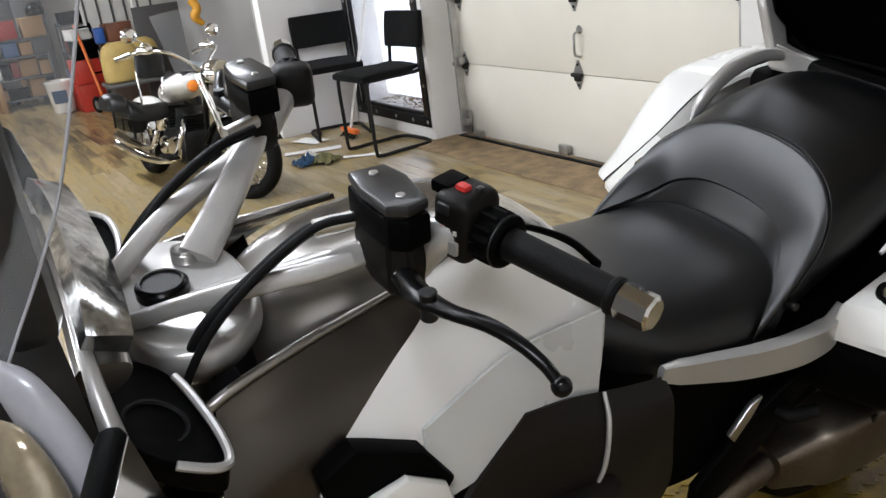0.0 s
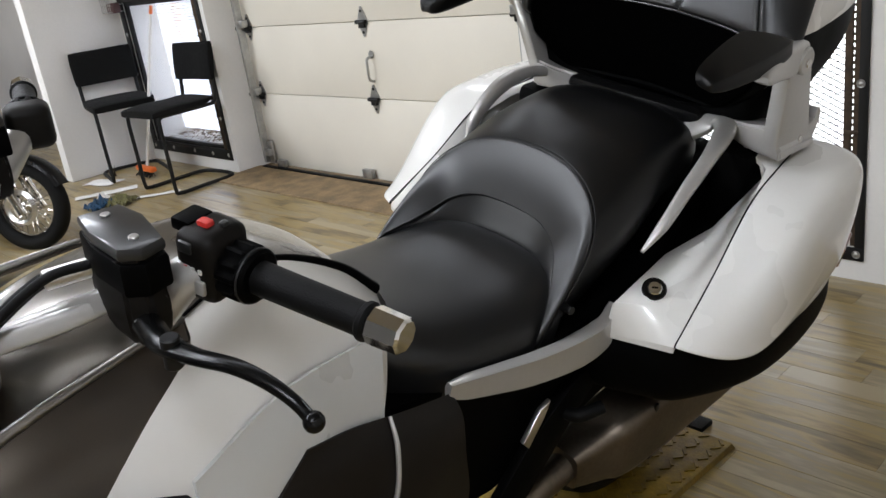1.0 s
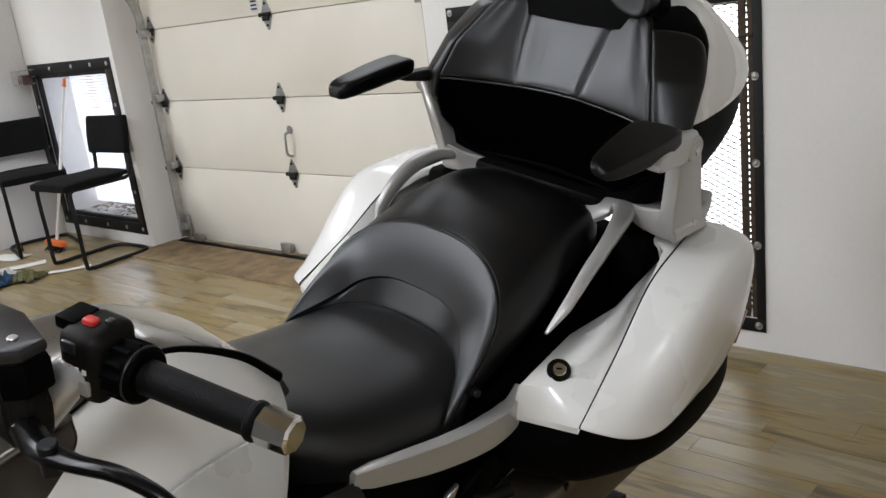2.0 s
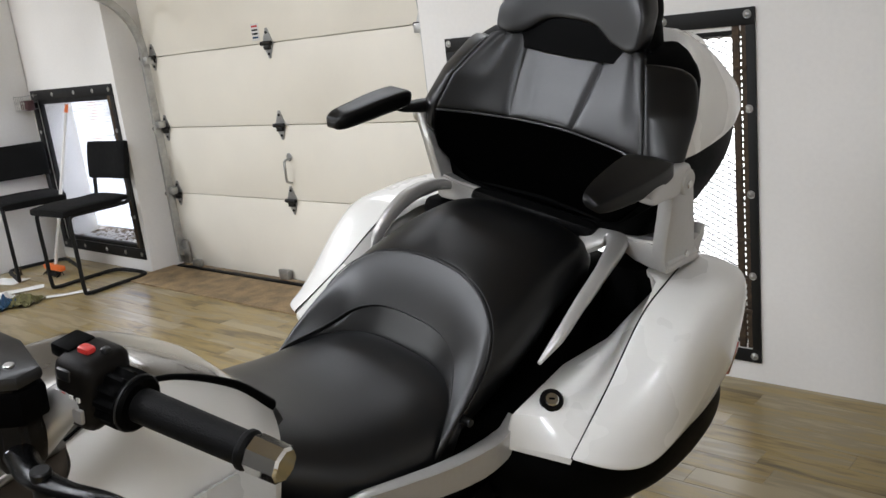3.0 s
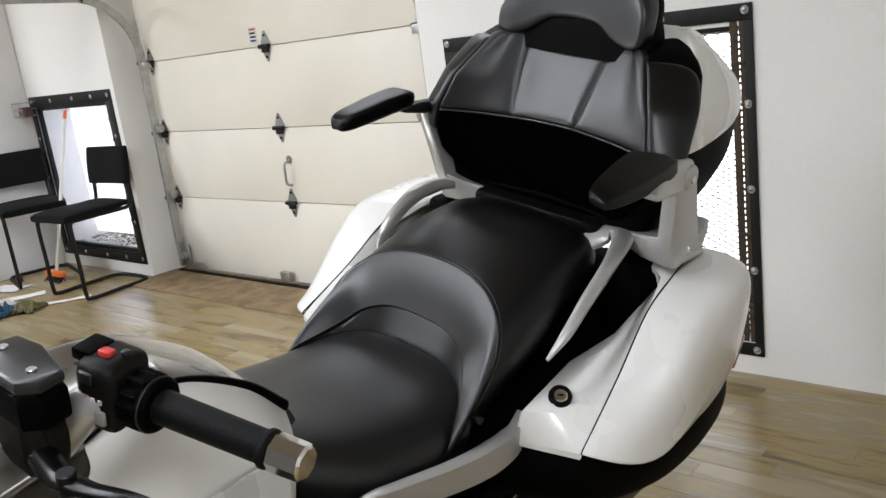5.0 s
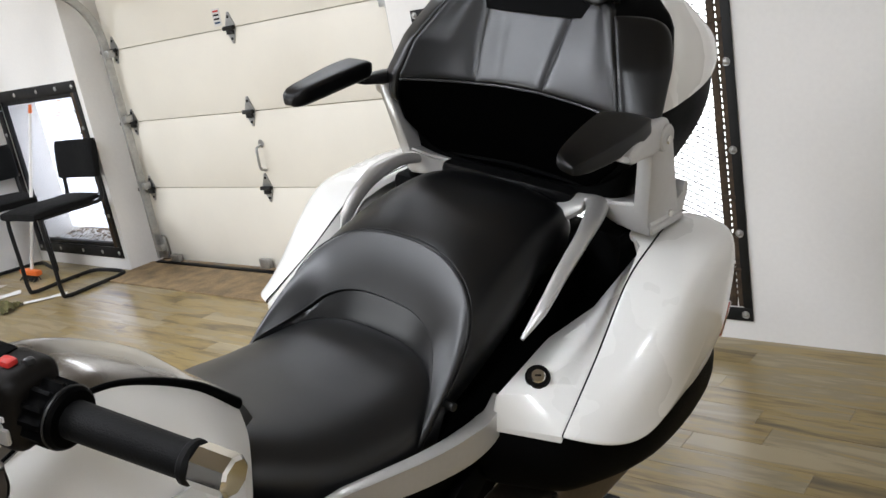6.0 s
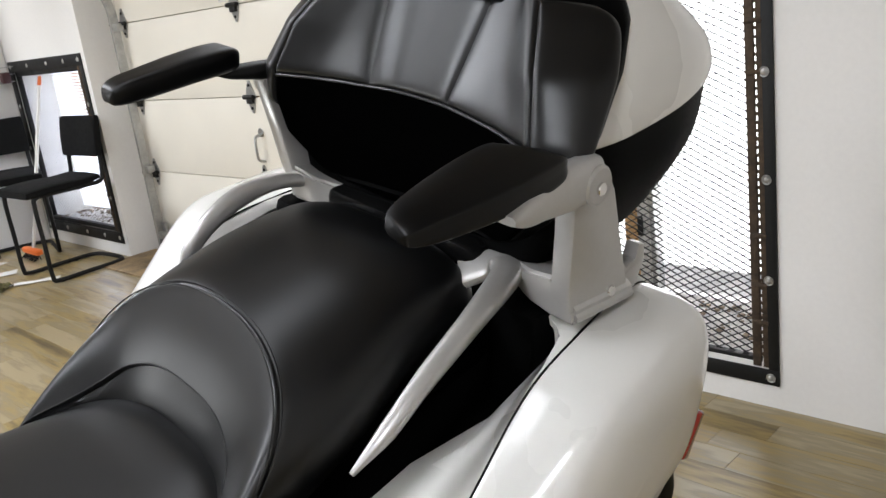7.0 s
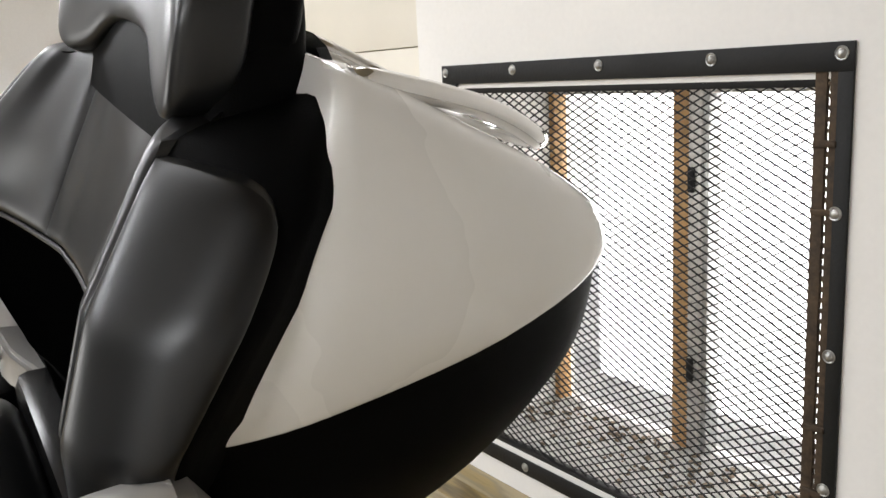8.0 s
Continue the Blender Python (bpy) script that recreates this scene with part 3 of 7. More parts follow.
def stool(m, label):
    """A cantilever bar stool of black tube with a padded seat and back."""
    s = base("bar_stool", m, label, "stool", "bar stools")
    for sx in (-1, 1):
        bm = bmesh.new()
        x = 0.215 * sx
        tube(bm, [(x, 0.18, 0.015), (x, 0.0, 0.015), (x, -0.20, 0.015), (x, -0.235, 0.05), (x, -0.235, 0.25), (x, -0.235, 0.50), (x, -0.215, 0.545), (x, -0.15, 0.55), (x, 0.12, 0.55), (x, 0.21, 0.56), (x, 0.235, 0.62), (x, 0.25, 0.80), (x, 0.265, 0.93)], 0.0135, 70)
        part("side_tube", bm, IRON, s)
    bm = bmesh.new()
    tube(bm, [(-0.215, 0.17, 0.015), (-0.19, 0.24, 0.015), (-0.1, 0.27, 0.015), (0.1, 0.27, 0.015), (0.19, 0.24, 0.015), (0.215, 0.17, 0.015)], 0.0135, 40)
    part("base_bow", bm, IRON, s)
    rings = []
    for y, w, zt, zb in ((-0.27, 0.20, 0.575, 0.555), (-0.255, 0.225, 0.60, 0.545), (-0.1, 0.235, 0.61, 0.55), (0.1, 0.23, 0.605, 0.555), (0.2, 0.22, 0.61, 0.57), (0.215, 0.2, 0.60, 0.58)):
        rings.append([(-w, y, (zt + zb) / 2), (-w * 0.9, y, zt - 0.006), (0, y, zt), (w * 0.9, y, zt - 0.006), (w, y, (zt + zb) / 2), (w * 0.9, y, zb), (0, y, zb), (-w * 0.9, y, zb)])
    part("seat", loft(rings), FABRIC, s)
    rings = []
    for z, w, t in ((0.715, 0.215, 0.012), (0.725, 0.232, 0.026), (0.84, 0.236, 0.032), (0.955, 0.232, 0.026), (0.965, 0.215, 0.012)):
        y = 0.225 + (z - 0.7) * 0.15
        rings.append([(-w, y + 0.01, z), (-w * 0.9, y - t * 0.8, z), (0, y - t * 0.5, z), (w * 0.9, y - t * 0.8, z), (w, y + 0.01, z), (w * 0.9, y + t, z), (0, y + t * 1.2, z), (-w * 0.9, y + t, z)])
    part("backrest", loft(rings), FABRIC, s)
    for x in (-0.215, 0.215):
        for y in (-0.18, 0.12):
            bm = bmesh.new()
            rod(bm, (x, y, 0.0), (x, y, 0.012), 0.012)
            part("foot", bm, RUBBER, s)
    return s


stool(pose(-4.68, 1.13, 0, 0, 0, 3) @ Matrix.Scale(0.96, 4), "black fabric bar stool with cantilever tube frame, before the window")
stool(pose(-5.52, 1.13, 0, 0, 0, 76) @ Matrix.Scale(0.96, 4), "black fabric bar stool turned sideways beside the partition wall")


def broom():
    b = base("broom", pose(0, 0, 0), "broom with white handle and orange head leaning on the window", "broom")
    foot, top = Vector((-5.315, 1.13, 0.06)), Vector((-5.17, 1.40, 1.19))
    bm = bmesh.new()
    rod(bm, foot, foot + (top - foot) * 0.95, 0.012)
    part("handle", bm, WHITE, b)
    bm = bmesh.new()
    rod(bm, foot + (top - foot) * 0.95, top, 0.014, 0.011)
    part("grip", bm, ORANGE, b, "orange grip")
    bm = bmesh.new()
    box(bm, (-5.315, 1.12, 0.055), (0.26, 0.05, 0.04), 0.012)
    part("head", bm, ORANGE, b)
    bm = bmesh.new()
    rnd = random.Random(2)
    for k in range(60):
        x = -5.435 + 0.24 * k / 59
        rod(bm, (x, 1.12 + rnd.uniform(-.015, .015), 0.04), (x + rnd.uniform(-.02, .02), 1.11 + rnd.uniform(-.04, .02), 0.002), 0.003, seg=5)
    part("bristles", bm, DARK_METAL, b)


broom()


def wire_basket():
    b = base("wire_basket", pose(-5.77, 1.385, 1.17), "small wire basket with a dark item hung on the window frame", "basket")
    bm = bmesh.new()
    for z in (0.0, 0.05, 0.10):
        tube(bm, [(-0.09, -0.06, z), (0.09, -0.06, z), (0.09, 0.05, z), (-0.09, 0.05, z), (-0.09, -0.06, z)], 0.0025, smooth=False)
    for k in range(7):
        x = -0.09 + 0.03 * k
        rod(bm, (x, -0.06, 0), (x, -0.06, 0.10), 0.002, seg=6)
        rod(bm, (x, -0.06, 0), (x, 0.05, 0), 0.002, seg=6)
    part("wires", bm, GALV, b)
    bm = bmesh.new()
    box(bm, (0.06, -0.02, 0.03), (0.12, 0.06, 0.075), 0.012)
    part("item", bm, material("maroon_box", (0.05, 0.015, 0.015), 0.5), b, "dark maroon item")


wire_basket()


def rag(m, mat, size, seed, label):
    """A crumpled cloth on the floor."""
    rnd = random.Random(seed)
    bm = bmesh.new()
    bmesh.ops.create_grid(bm, x_segments=22, y_segments=22, size=size)
    for v in bm.verts:
        r = v.co.length / size
        h = 0.075 * max(0, 1 - r * 0.75) * (0.5 + noise.noise(v.co * 22 + Vector((seed, 0, 0)))) + 0.014
        v.co = Vector((v.co.x * (0.75 + 0.25 * noise.noise(v.co * 9)), v.co.y * 0.7, max(0.004, h + 0.03 * noise.noise(v.co * 45))))
    bmesh.ops.solidify(bm, geom=bm.faces[:], thickness=0.003)
    ob = part("rag", bm, mat)
    ob.matrix_world = m
    tagged(ob, label, "cloth", "rags on the floor")


rag(pose(-4.89, 0.60, 0), WHITE_CLOTH, 0.09, 3, "crumpled white rag on the laminate floor")
rag(pose(-4.80, 0.53, 0), BLUE, 0.12, 5, "crumpled dark blue rag on the laminate floor")
rag(pose(-4.73, 0.64, 0, 0, 0, 30), OLIVE, 0.13, 8, "crumpled olive green rag on the laminate floor")


def paper(x, y, rz, w, l, label):
    bm = bmesh.new()
    bmesh.ops.create_grid(bm, x_segments=8, y_segments=8, size=0.5)
    for v in bm.verts:
        v.co = Vector((v.co.x * w, v.co.y * l, 0.006 + 0.012 * abs(noise.noise(v.co * 3 + Vector((x, y, 0))))))
    bmesh.ops.solidify(bm, geom=bm.faces[:], thickness=0.001)
    ob = part("paper_sheet", bm, WHITE_CLOTH)
    ob.matrix_world = pose(x, y, 0, 0, 0, rz)
    tagged(ob, label, "paper", "loose sheets on the floor")


paper(-5.5, 0.85, 20, 0.28, 0.16, "curled white paper scrap by the partition wall")
paper(-5.14, 0.72, 65, 0.42, 0.10, "flat white cardboard strip on the floor")
paper(-4.66, 0.85, 55, 0.34, 0.05, "flat grey cardboard strip on the floor")
bm = bmesh.new()
rnd = random.Random(11)
for k in range(9):
    a = rnd.uniform(0, 6.28)
    extrude_outline(bm, [(0, 0), (0.03 * math.cos(a), 0.03 * math.sin(a) + 0.012), (0.075 * math.cos(a), 0.06 * abs(math.sin(a)) + 0.03), (0.03 * math.cos(a + .5), 0.03 * abs(math.sin(a + .5)))], 1, -0.002 + 0.004 * k, 0.0 + 0.004 * k)
leaf = part("dry_leaf", bm, RUST, smooth=False)
leaf.matrix_world = pose(-5.60, 0.97, 0.005)
tagged(leaf, "brown dried oak leaf lying by the wall", "leaf")

# ---- the touring motorcycle, leaning on its side stand; x to its left, y to its rear ----
bike = base("touring_motorcycle", pose(-0.4219, -0.0234, -0.0326, 1.108, 12.309, -2.109), "white and dark grey touring motorcycle leaning on its side stand", "motorcycle")


def hump(stations, shear=0.0, along=40, around=36):
    """A tank-like body: stations of y, half width, top, bottom and fullness, arched across."""
    s = cr(stations, along)
    rings = []
    for y, w, zt, zb, p in s:
        ring = []
        for a in np.linspace(0, math.pi, around):
            c, v = math.cos(a), math.sin(a)
            x = w * math.copysign(abs(c) ** (2 / p), c)
            z = zb + (zt - zb) * v ** (2 / p)
            ring.append((x, y + shear * (z - zt), z))
        rings.append(ring)
    return skin(bmesh.new(), rings, True, True)


def saddle_ring(y, w, zt, zw, shear, p, zb, tuck, n=41):
    """An upholstered arch: its top at y, leaning back by shear, widest at zw, tucked in towards zb."""
    out = []
    for a in np.linspace(0, math.pi, n):
        c, v = math.cos(a), math.sin(a)
        z = zw + (zt - zw) * abs(v) ** (2 / p)
        out.append((w * math.copysign(abs(c) ** (2 / p), c), y + shear * (z - zt), z))
    low = []
    for k in (0.35, 0.7, 1.0):
        z = zw + (zb - zw) * k
        low.append((w - tuck * k * k, y + shear * (z - zt), z))
    return low[::-1] + out + [(-x, yy, z) for x, yy, z in low]


def saddle(stations, along=40):
    """A seat through a few such arches."""
    return skin(bmesh.new(), [saddle_ring(*q) for q in cr(stations, along)], True, False)


# seats: stations of y, half width, top, widest height, lean, fullness, bottom, tuck
EDGE = (-0.382, 0.212, 0.899, 0.824, 3.4, 2.75, 0.76, 0.012)
FRONT = (-0.363, 0.180, 0.953, 0.79, 0.94, 2.75, 0.76, 0.012)
SEAM = (-0.304, 0.206, 1.050, 0.918, 0.79, 2.28, 0.80, 0.02)
rider = part("rider_seat", saddle([(-0.835, 0.10, 0.955, 0.90, 0.0, 2.3, 0.86, 0.0), (-0.76, 0.155, 0.945, 0.87, 0.05, 2.4, 0.83, 0.0), (-0.66, 0.200, 0.912, 0.84, 0.2, 2.8, 0.80, 0.0), (-0.56, 0.2095, 0.892, 0.825, 0.45, 2.9, 0.78, 0.0),
                                   (-0.47, 0.2095, 0.890, 0.815, 0.75, 2.9, 0.77, 0.005), (-0.401, 0.2, 0.897, 0.80, 0.95, 2.9, 0.76, 0.01), (-0.36, 0.185, 0.885, 0.79, 1.0, 2.9, 0.75, 0.01)], 54), RIDER_VINYL, bike, "black vinyl rider seat")
rim, lip, top = (np.array(saddle_ring(*q, 61)) for q in (EDGE, FRONT, SEAM))
rim[:, 1] = EDGE[0] - 0.15 * np.tanh((EDGE[0] - rim[:, 1]) / 0.15)
share = np.clip((np.abs(rim[:, 0]) / EDGE[1] - 0.72) / 0.26, 0, 1)[:, None]
share = share * share * (3 - 2 * share)
front = lip * (1 - share) + rim * share
swell = lambda p, d: p + d * np.array([(Vector(q) - Vector((0, -0.30, 0.78))).normalized() for q in p])
rings = [front + (0, 0.02, -0.02), front + (0, 0.004, -0.004), swell(front, 0.002)]
rings += [swell(front * (1 - u) + top * u, 0.002 + 0.006 * math.sin(math.pi * u)) for u in np.linspace(0.06, 0.97, 22)] + [top + (0, 0, 0.001), top + (0, 0.012, -0.006)]
bolster = part("seat_bolster", skin(bmesh.new(), rings, False, False), RIDER_VINYL, bike, "dark grey horseshoe bolster with stitched edge")
back = lip * (1 - share) + (rim + (0, 0.03, 0)) * share
rings = [rim * 0.998 + (0, 0.0, -0.012), rim * 0.998 + (0, 0.002, -0.001), rim * 0.6 + back * 0.4 + (0, 0.006, 0), back + (0, 0.005, -0.002), back + (0, 0.02, -0.01)]
part("seat_insert", skin(bmesh.new(), rings, False, False), SEAT, bike)
pillion = part("passenger_seat", saddle([(-0.305, 0.2045, 1.046, 0.918, 0.79, 2.28, 0.80, 0.02), (-0.288, 0.208, 1.054, 0.92, 0.76, 2.32, 0.81, 0.02), (-0.24, 0.212, 1.068, 0.935, 0.62, 2.45, 0.85, 0.02), (-0.18, 0.206, 1.084, 0.962, 0.42, 2.6, 0.90, 0.02), (-0.12, 0.19, 1.094, 0.99, 0.25, 2.7, 0.95, 0.015),
                                         (-0.07, 0.182, 1.090, 1.01, 0.15, 2.8, 0.96, 0.01), (-0.03, 0.172, 1.075, 1.01, 0.1, 2.7, 0.96, 0.01), (-0.012, 0.155, 1.045, 1.0, 0.1, 2.6, 0.97, 0.01)], 54), SEAT, bike, "black vinyl passenger seat")
for dy, dw in ((-0.005, 0.0012), (0.006, 0.0012)):
    bm = bmesh.new()
    q = (SEAM[0] + dy, SEAM[1] + dw, SEAM[2] + 0.002, *SEAM[3:])
    tube(bm, saddle_ring(*q), 0.0011, 80, 6)
    part("stitching", bm, THREAD, pillion)
bm = bmesh.new()
tube(bm, swell(front, 0.0025)[8:-8], 0.0011, 70, 6)
part("stitching", bm, THREAD, bolster)
for sx in (-1, 1):
    bm = bmesh.new()
    rod(bm, (sx * 0.195, -0.447, 0.868), (sx * 0.229, -0.45, 0.870), 0.0075)
    part("seat_bolt", bm, DARK_METAL, bike)

# backrest cushion: stitched panels along a plan that wraps round the passenger
ramp = lambda z, zs, vs: float(np.interp(z, zs, vs))


def plan_row(z):
    """The backrest's plan at a height: the middle, the front corner and the rear edge of the wing, on both sides."""
    zs = [1.06, 1.10, 1.15, 1.20, 1.25, 1.32, 1.395, 1.44]
    cx, cy = ramp(z, zs, [0.10, 0.20, 0.25, 0.262, 0.252, 0.230, 0.188, 0.165]), ramp(z, zs, [0.015, 0.0, -0.022, -0.030, -0.031, -0.006, 0.050, 0.078])
    ym = ramp(z, [1.06, 1.15, 1.248, 1.32, 1.405, 1.45], [0.035, 0.024, 0.030, 0.064, 0.102, 0.122])
    ex, ey = ramp(z, zs, [0.11, 0.215, 0.268, 0.292, 0.306, 0.298, 0.268, 0.248]), ramp(z, [1.06, 1.15, 1.25, 1.37, 1.45], [0.04, 0.02, 0.038, 0.122, 0.17])
    sx_ = ramp(z, [1.06, 1.12, 1.25, 1.405], [0.025, 0.06, 0.07, 0.094])
    at = lambda k: (cx + (ex - cx) * k, cy + (ey - cy) * k)
    bow = ramp(z, zs, [0.004, 0.008, 0.012, 0.016, 0.018, 0.016, 0.012, 0.008])
    half = [(0, ym), (sx_ * 0.5, ym - 0.001), (sx_, ym - 0.004), (sx_ + (cx - sx_) * 0.52, ym - 0.004 + (cy - ym + 0.004) * 0.42), (cx - 0.020, cy + (ym - cy) * 0.11), (cx, cy),
            (at(0.22)[0] + bow * 0.6, at(0.22)[1] - bow * 0.6), (at(0.6)[0] + bow, at(0.6)[1] - bow), (at(0.9)[0] + bow * 0.6, at(0.9)[1] - bow * 0.6), (ex, ey), (ex - 0.006, ey + 0.012)]
    return cr([(-x, y) for x, y in half[:0:-1]] + half, 401)


ROWS_Z = np.linspace(1.05, 1.46, 83)
PLAN_ROWS = np.array([plan_row(z) for z in ROWS_Z])


def plan_at(s, z):
    """Place and outward normal on the backrest; s counts from the middle: 2 at the seam, 5 at the corner, 9 at the rear edge."""
    k = min(max((z - 1.05) / 0.005, 0), 81.999)
    j, f = int(k), k - int(k)
    row = PLAN_ROWS[j] * (1 - f) + PLAN_ROWS[j + 1] * f
    i = 200 + s * 20
    g = lambda q, c: float(np.interp(q, range(401), row[:, c]))
    tx, ty = g(i + 2, 0) - g(i - 2, 0), g(i + 2, 1) - g(i - 2, 1)
    q = math.hypot(tx, ty) or 1
    return g(i, 0), g(i, 1), ty / q, -tx / q


def cushion_panel(s0, s1, z_low, z_high, deep=0.03, puff=0.001, sink=0.0018, roll=0.014, round_rear=False, sharp=26):
    """One stitched panel of a cushion between two places along the plan; a wing's far end may be round."""
    rings = []
    for tv in np.linspace(0, math.pi, 36):
        v = 0.5 - 0.5 * math.cos(tv)
        ring, inner = [], []
        narrow = max(0.3, (1 - abs(2 * v - 1) ** 5) ** 0.25) if round_rear else 1
        for tu in np.linspace(0, math.pi, 36):
            u = 0.5 - 0.5 * math.cos(tu)
            s_ = s0 + (s1 - s0) * u * narrow
            z = z_low(s_) + (z_high(s_) - z_low(s_)) * v
            x, y, nx, ny = plan_at(s_, z)
            e = (1 - abs(2 * u - 1) ** sharp) * (1 - abs(2 * v - 1) ** (sharp * 1.6))
            o = puff * e - sink * (1 - e)
            back = roll * max(0, (v - 0.88) / 0.12) ** 2 * (1 - min(1, abs(s_) / 5) ** 4)
            ring.append((x + nx * o, y + ny * o + back, z))
            inner.append((x - nx * deep, y - ny * deep + back * 0.6, z))
        rings.append(ring + inner[::-1])
    return skin(bmesh.new(), rings)


across = lambda s: min(abs(s), 5) * 0.045
c_low = lambda s: 1.246 - 0.10 * across(s) ** 2
c_high = lambda s: 1.424 - 0.40 * across(s) ** 2
backrest = part("backrest", cushion_panel(-2.3, 1.75, c_low, c_high, 0.03, 0.004, 0.0015, 0.006, False, 12), SEAT_GREY, bike, "black padded vinyl passenger backrest with stitched panels")
for a, b in ((-5.0, -2.3), (1.75, 5.0)):
    part("backrest_panel", cushion_panel(a, b, c_low, c_high, 0.03, 0.004, 0.0015, 0.006, False, 12), SEAT_GREY, backrest)
for a, b in ((-5.01, -7.9), (5.01, 7.9)):
    part("backrest_wing", cushion_panel(a, b, lambda q: 1.19, lambda q: 1.395, 0.03, 0.005, 0.0015, 0.0, True, 10), SEAT, backrest)
part("lower_panel", cushion_panel(-4.9, 4.9, lambda q: 1.092, lambda q: c_low(q) - 0.004, 0.03, 0.001, 0.002, 0.0), SHADED_PANEL, backrest)
rings = []
for z in np.linspace(1.085, 1.448, 34):
    yb = max(0.050 + 0.66 * (z - 1.237), 0.05)
    rise = max(0, z - 1.405) * 1.0
    r = ramp(z, [1.06, 1.375, 1.395, 1.41, 1.425, 1.438, 1.448], [1.0, 0.99, 0.95, 0.89, 0.80, 0.68, 0.56])
    front = []
    for q in np.linspace(-10, 10, 80):
        x, y, nx, ny = plan_at(q, z)
        back = y - ny * 0.006 + rise
        front.append(((x - nx * 0.006) * r, min(back, yb) if abs(q) > 5 else back, min(z, c_high(q) - 0.006 + max(0, abs(q) - 5) * 0.011)))
    w = front[-1][0]
    rings.append(front + [(w * 0.96, yb + 0.012, z), (w * 0.5, max(yb, 0.03) + 0.03, z), (-w * 0.5, max(yb, 0.03) + 0.03, z), (-w * 0.96, yb + 0.012, z)])
part("backrest_shell", skin(bmesh.new(), rings), BLACK, backrest, "black moulded backrest shell")
bm = bmesh.new()
pts = []
for q in np.linspace(-4.9, 4.9, 41):
    x, y, nx, ny = plan_at(q, c_low(q))
    pts.append((x + nx * 0.001, y + ny * 0.001, c_low(q) - 0.002))
tube(bm, pts, 0.0025, 60, 8)
part("piping", bm, SEAT_GREY, backrest)

# headrest: a flat-faced pad on a black moulded back
def headrest_body(middle, deep, shrink, flat):
    rings = []
    for x, zb, zt, k in ((-0.177, 1.430, 1.452, 0.45), (-0.169, 1.412, 1.470, 0.85), (-0.142, 1.404, 1.512, 1.0), (-0.100, 1.414, 1.552, 1.0), (-0.055, 1.440, 1.572, 1.0), (0, 1.446, 1.576, 1.0),
                         (0.055, 1.440, 1.572, 1.0), (0.100, 1.414, 1.560, 1.0), (0.142, 1.404, 1.530, 1.0), (0.166, 1.412, 1.492, 0.85), (0.172, 1.430, 1.470, 0.45)):
        zc, hz = (zb + zt) / 2, (zt - zb) / 2 * shrink
        y0 = middle - 0.5 * x * x
        rings.append([(x * shrink - 0.008, y0 + deep * k * math.copysign(abs(math.cos(a)) ** flat, math.cos(a)) + 0.30 * (zc + hz * math.sin(a) - 1.45), zc + hz * math.copysign(abs(math.sin(a)) ** 0.65, math.sin(a))) for a in np.linspace(0, 2 * math.pi, 16, endpoint=False)])
    return loft(rings, 48, 40)


headrest = part("headrest", headrest_body(0.113, 0.030, 1.0, 0.5), SEAT_GREY, bike, "black padded vinyl headrest")
part("headrest_back", headrest_body(0.150, 0.034, 0.95, 0.6), BLACK, headrest, "black moulded back of the headrest")
rings = [[(-w, y0), (-w * 0.6, y0 - 0.012), (w * 0.6, y0 - 0.012), (w, y0), (w, y1), (w * 0.6, y1 + 0.01), (-w * 0.6, y1 + 0.01), (-w, y1)] for w, y0, y1 in ((0.172, 0.09, 0.16), (0.156, 0.105, 0.168), (0.138, 0.12, 0.176), (0.115, 0.125, 0.18))]
part("headrest_mount", loft([[(x, y, z) for x, y in ring] for ring, z in zip(rings, (1.38, 1.435, 1.475, 1.51))], 16, 40), BLACK, headrest)

# top case
TOP_PLAN = [(0.0, 0.10), (0.16, 0.09), (0.262, 0.085), (0.286, 0.11), (0.288, 0.17), (0.275, 0.28), (0.235, 0.40), (0.17, 0.462), (0.0, 0.485),
            (-0.17, 0.462), (-0.235, 0.40), (-0.275, 0.28), (-0.288, 0.17), (-0.286, 0.11), (-0.262, 0.085), (-0.16, 0.09)]


def case_rings(levels, top):
    """Rings of a case: each level is a share of the height and how much the plan draws in."""
    rings = []
    for v, s, dy in levels:
        ring = []
        for x, y in TOP_PLAN:
            zb = 1.226 + 0.10 * max(0, y - 0.06)
            z = zb + v * (max(top(y), zb + 0.02) - zb if v > 0 else 0.234)
            front = (max(0, 0.28 - y) / 0.2) ** 2
            ring.append((x * s, 0.16 + (y - 0.16) * (s if y > 0.16 else 1) + dy + front * (0.66 * (max(z, 1.20) - 1.226) - 0.052), z))
        rings.append(ring)
    return rings


lid_top = lambda y: 1.447 - 0.10 * max(0, y - 0.14) - 0.85 * max(0, y - 0.18) ** 2
top_case = part("top_case", loft(case_rings([(-0.75, 0.76, -0.02), (-0.70, 0.84, -0.015), (-0.35, 0.965, -0.003), (0.0, 0.985, 0)], lambda y: 1.46), 20, 56), BLACK, bike, "black lower half of the top case")
lid = part("lid", loft(case_rings([(0.0, 0.985, 0), (0.03, 1.0, 0), (0.2, 1.0, 0), (0.5, 0.955, 0), (0.8, 0.84, 0), (0.95, 0.72, 0), (1.0, 0.6, 0)], lid_top), 30, 64), WHITE, top_case, "glossy white top case lid")
bm = bmesh.new()
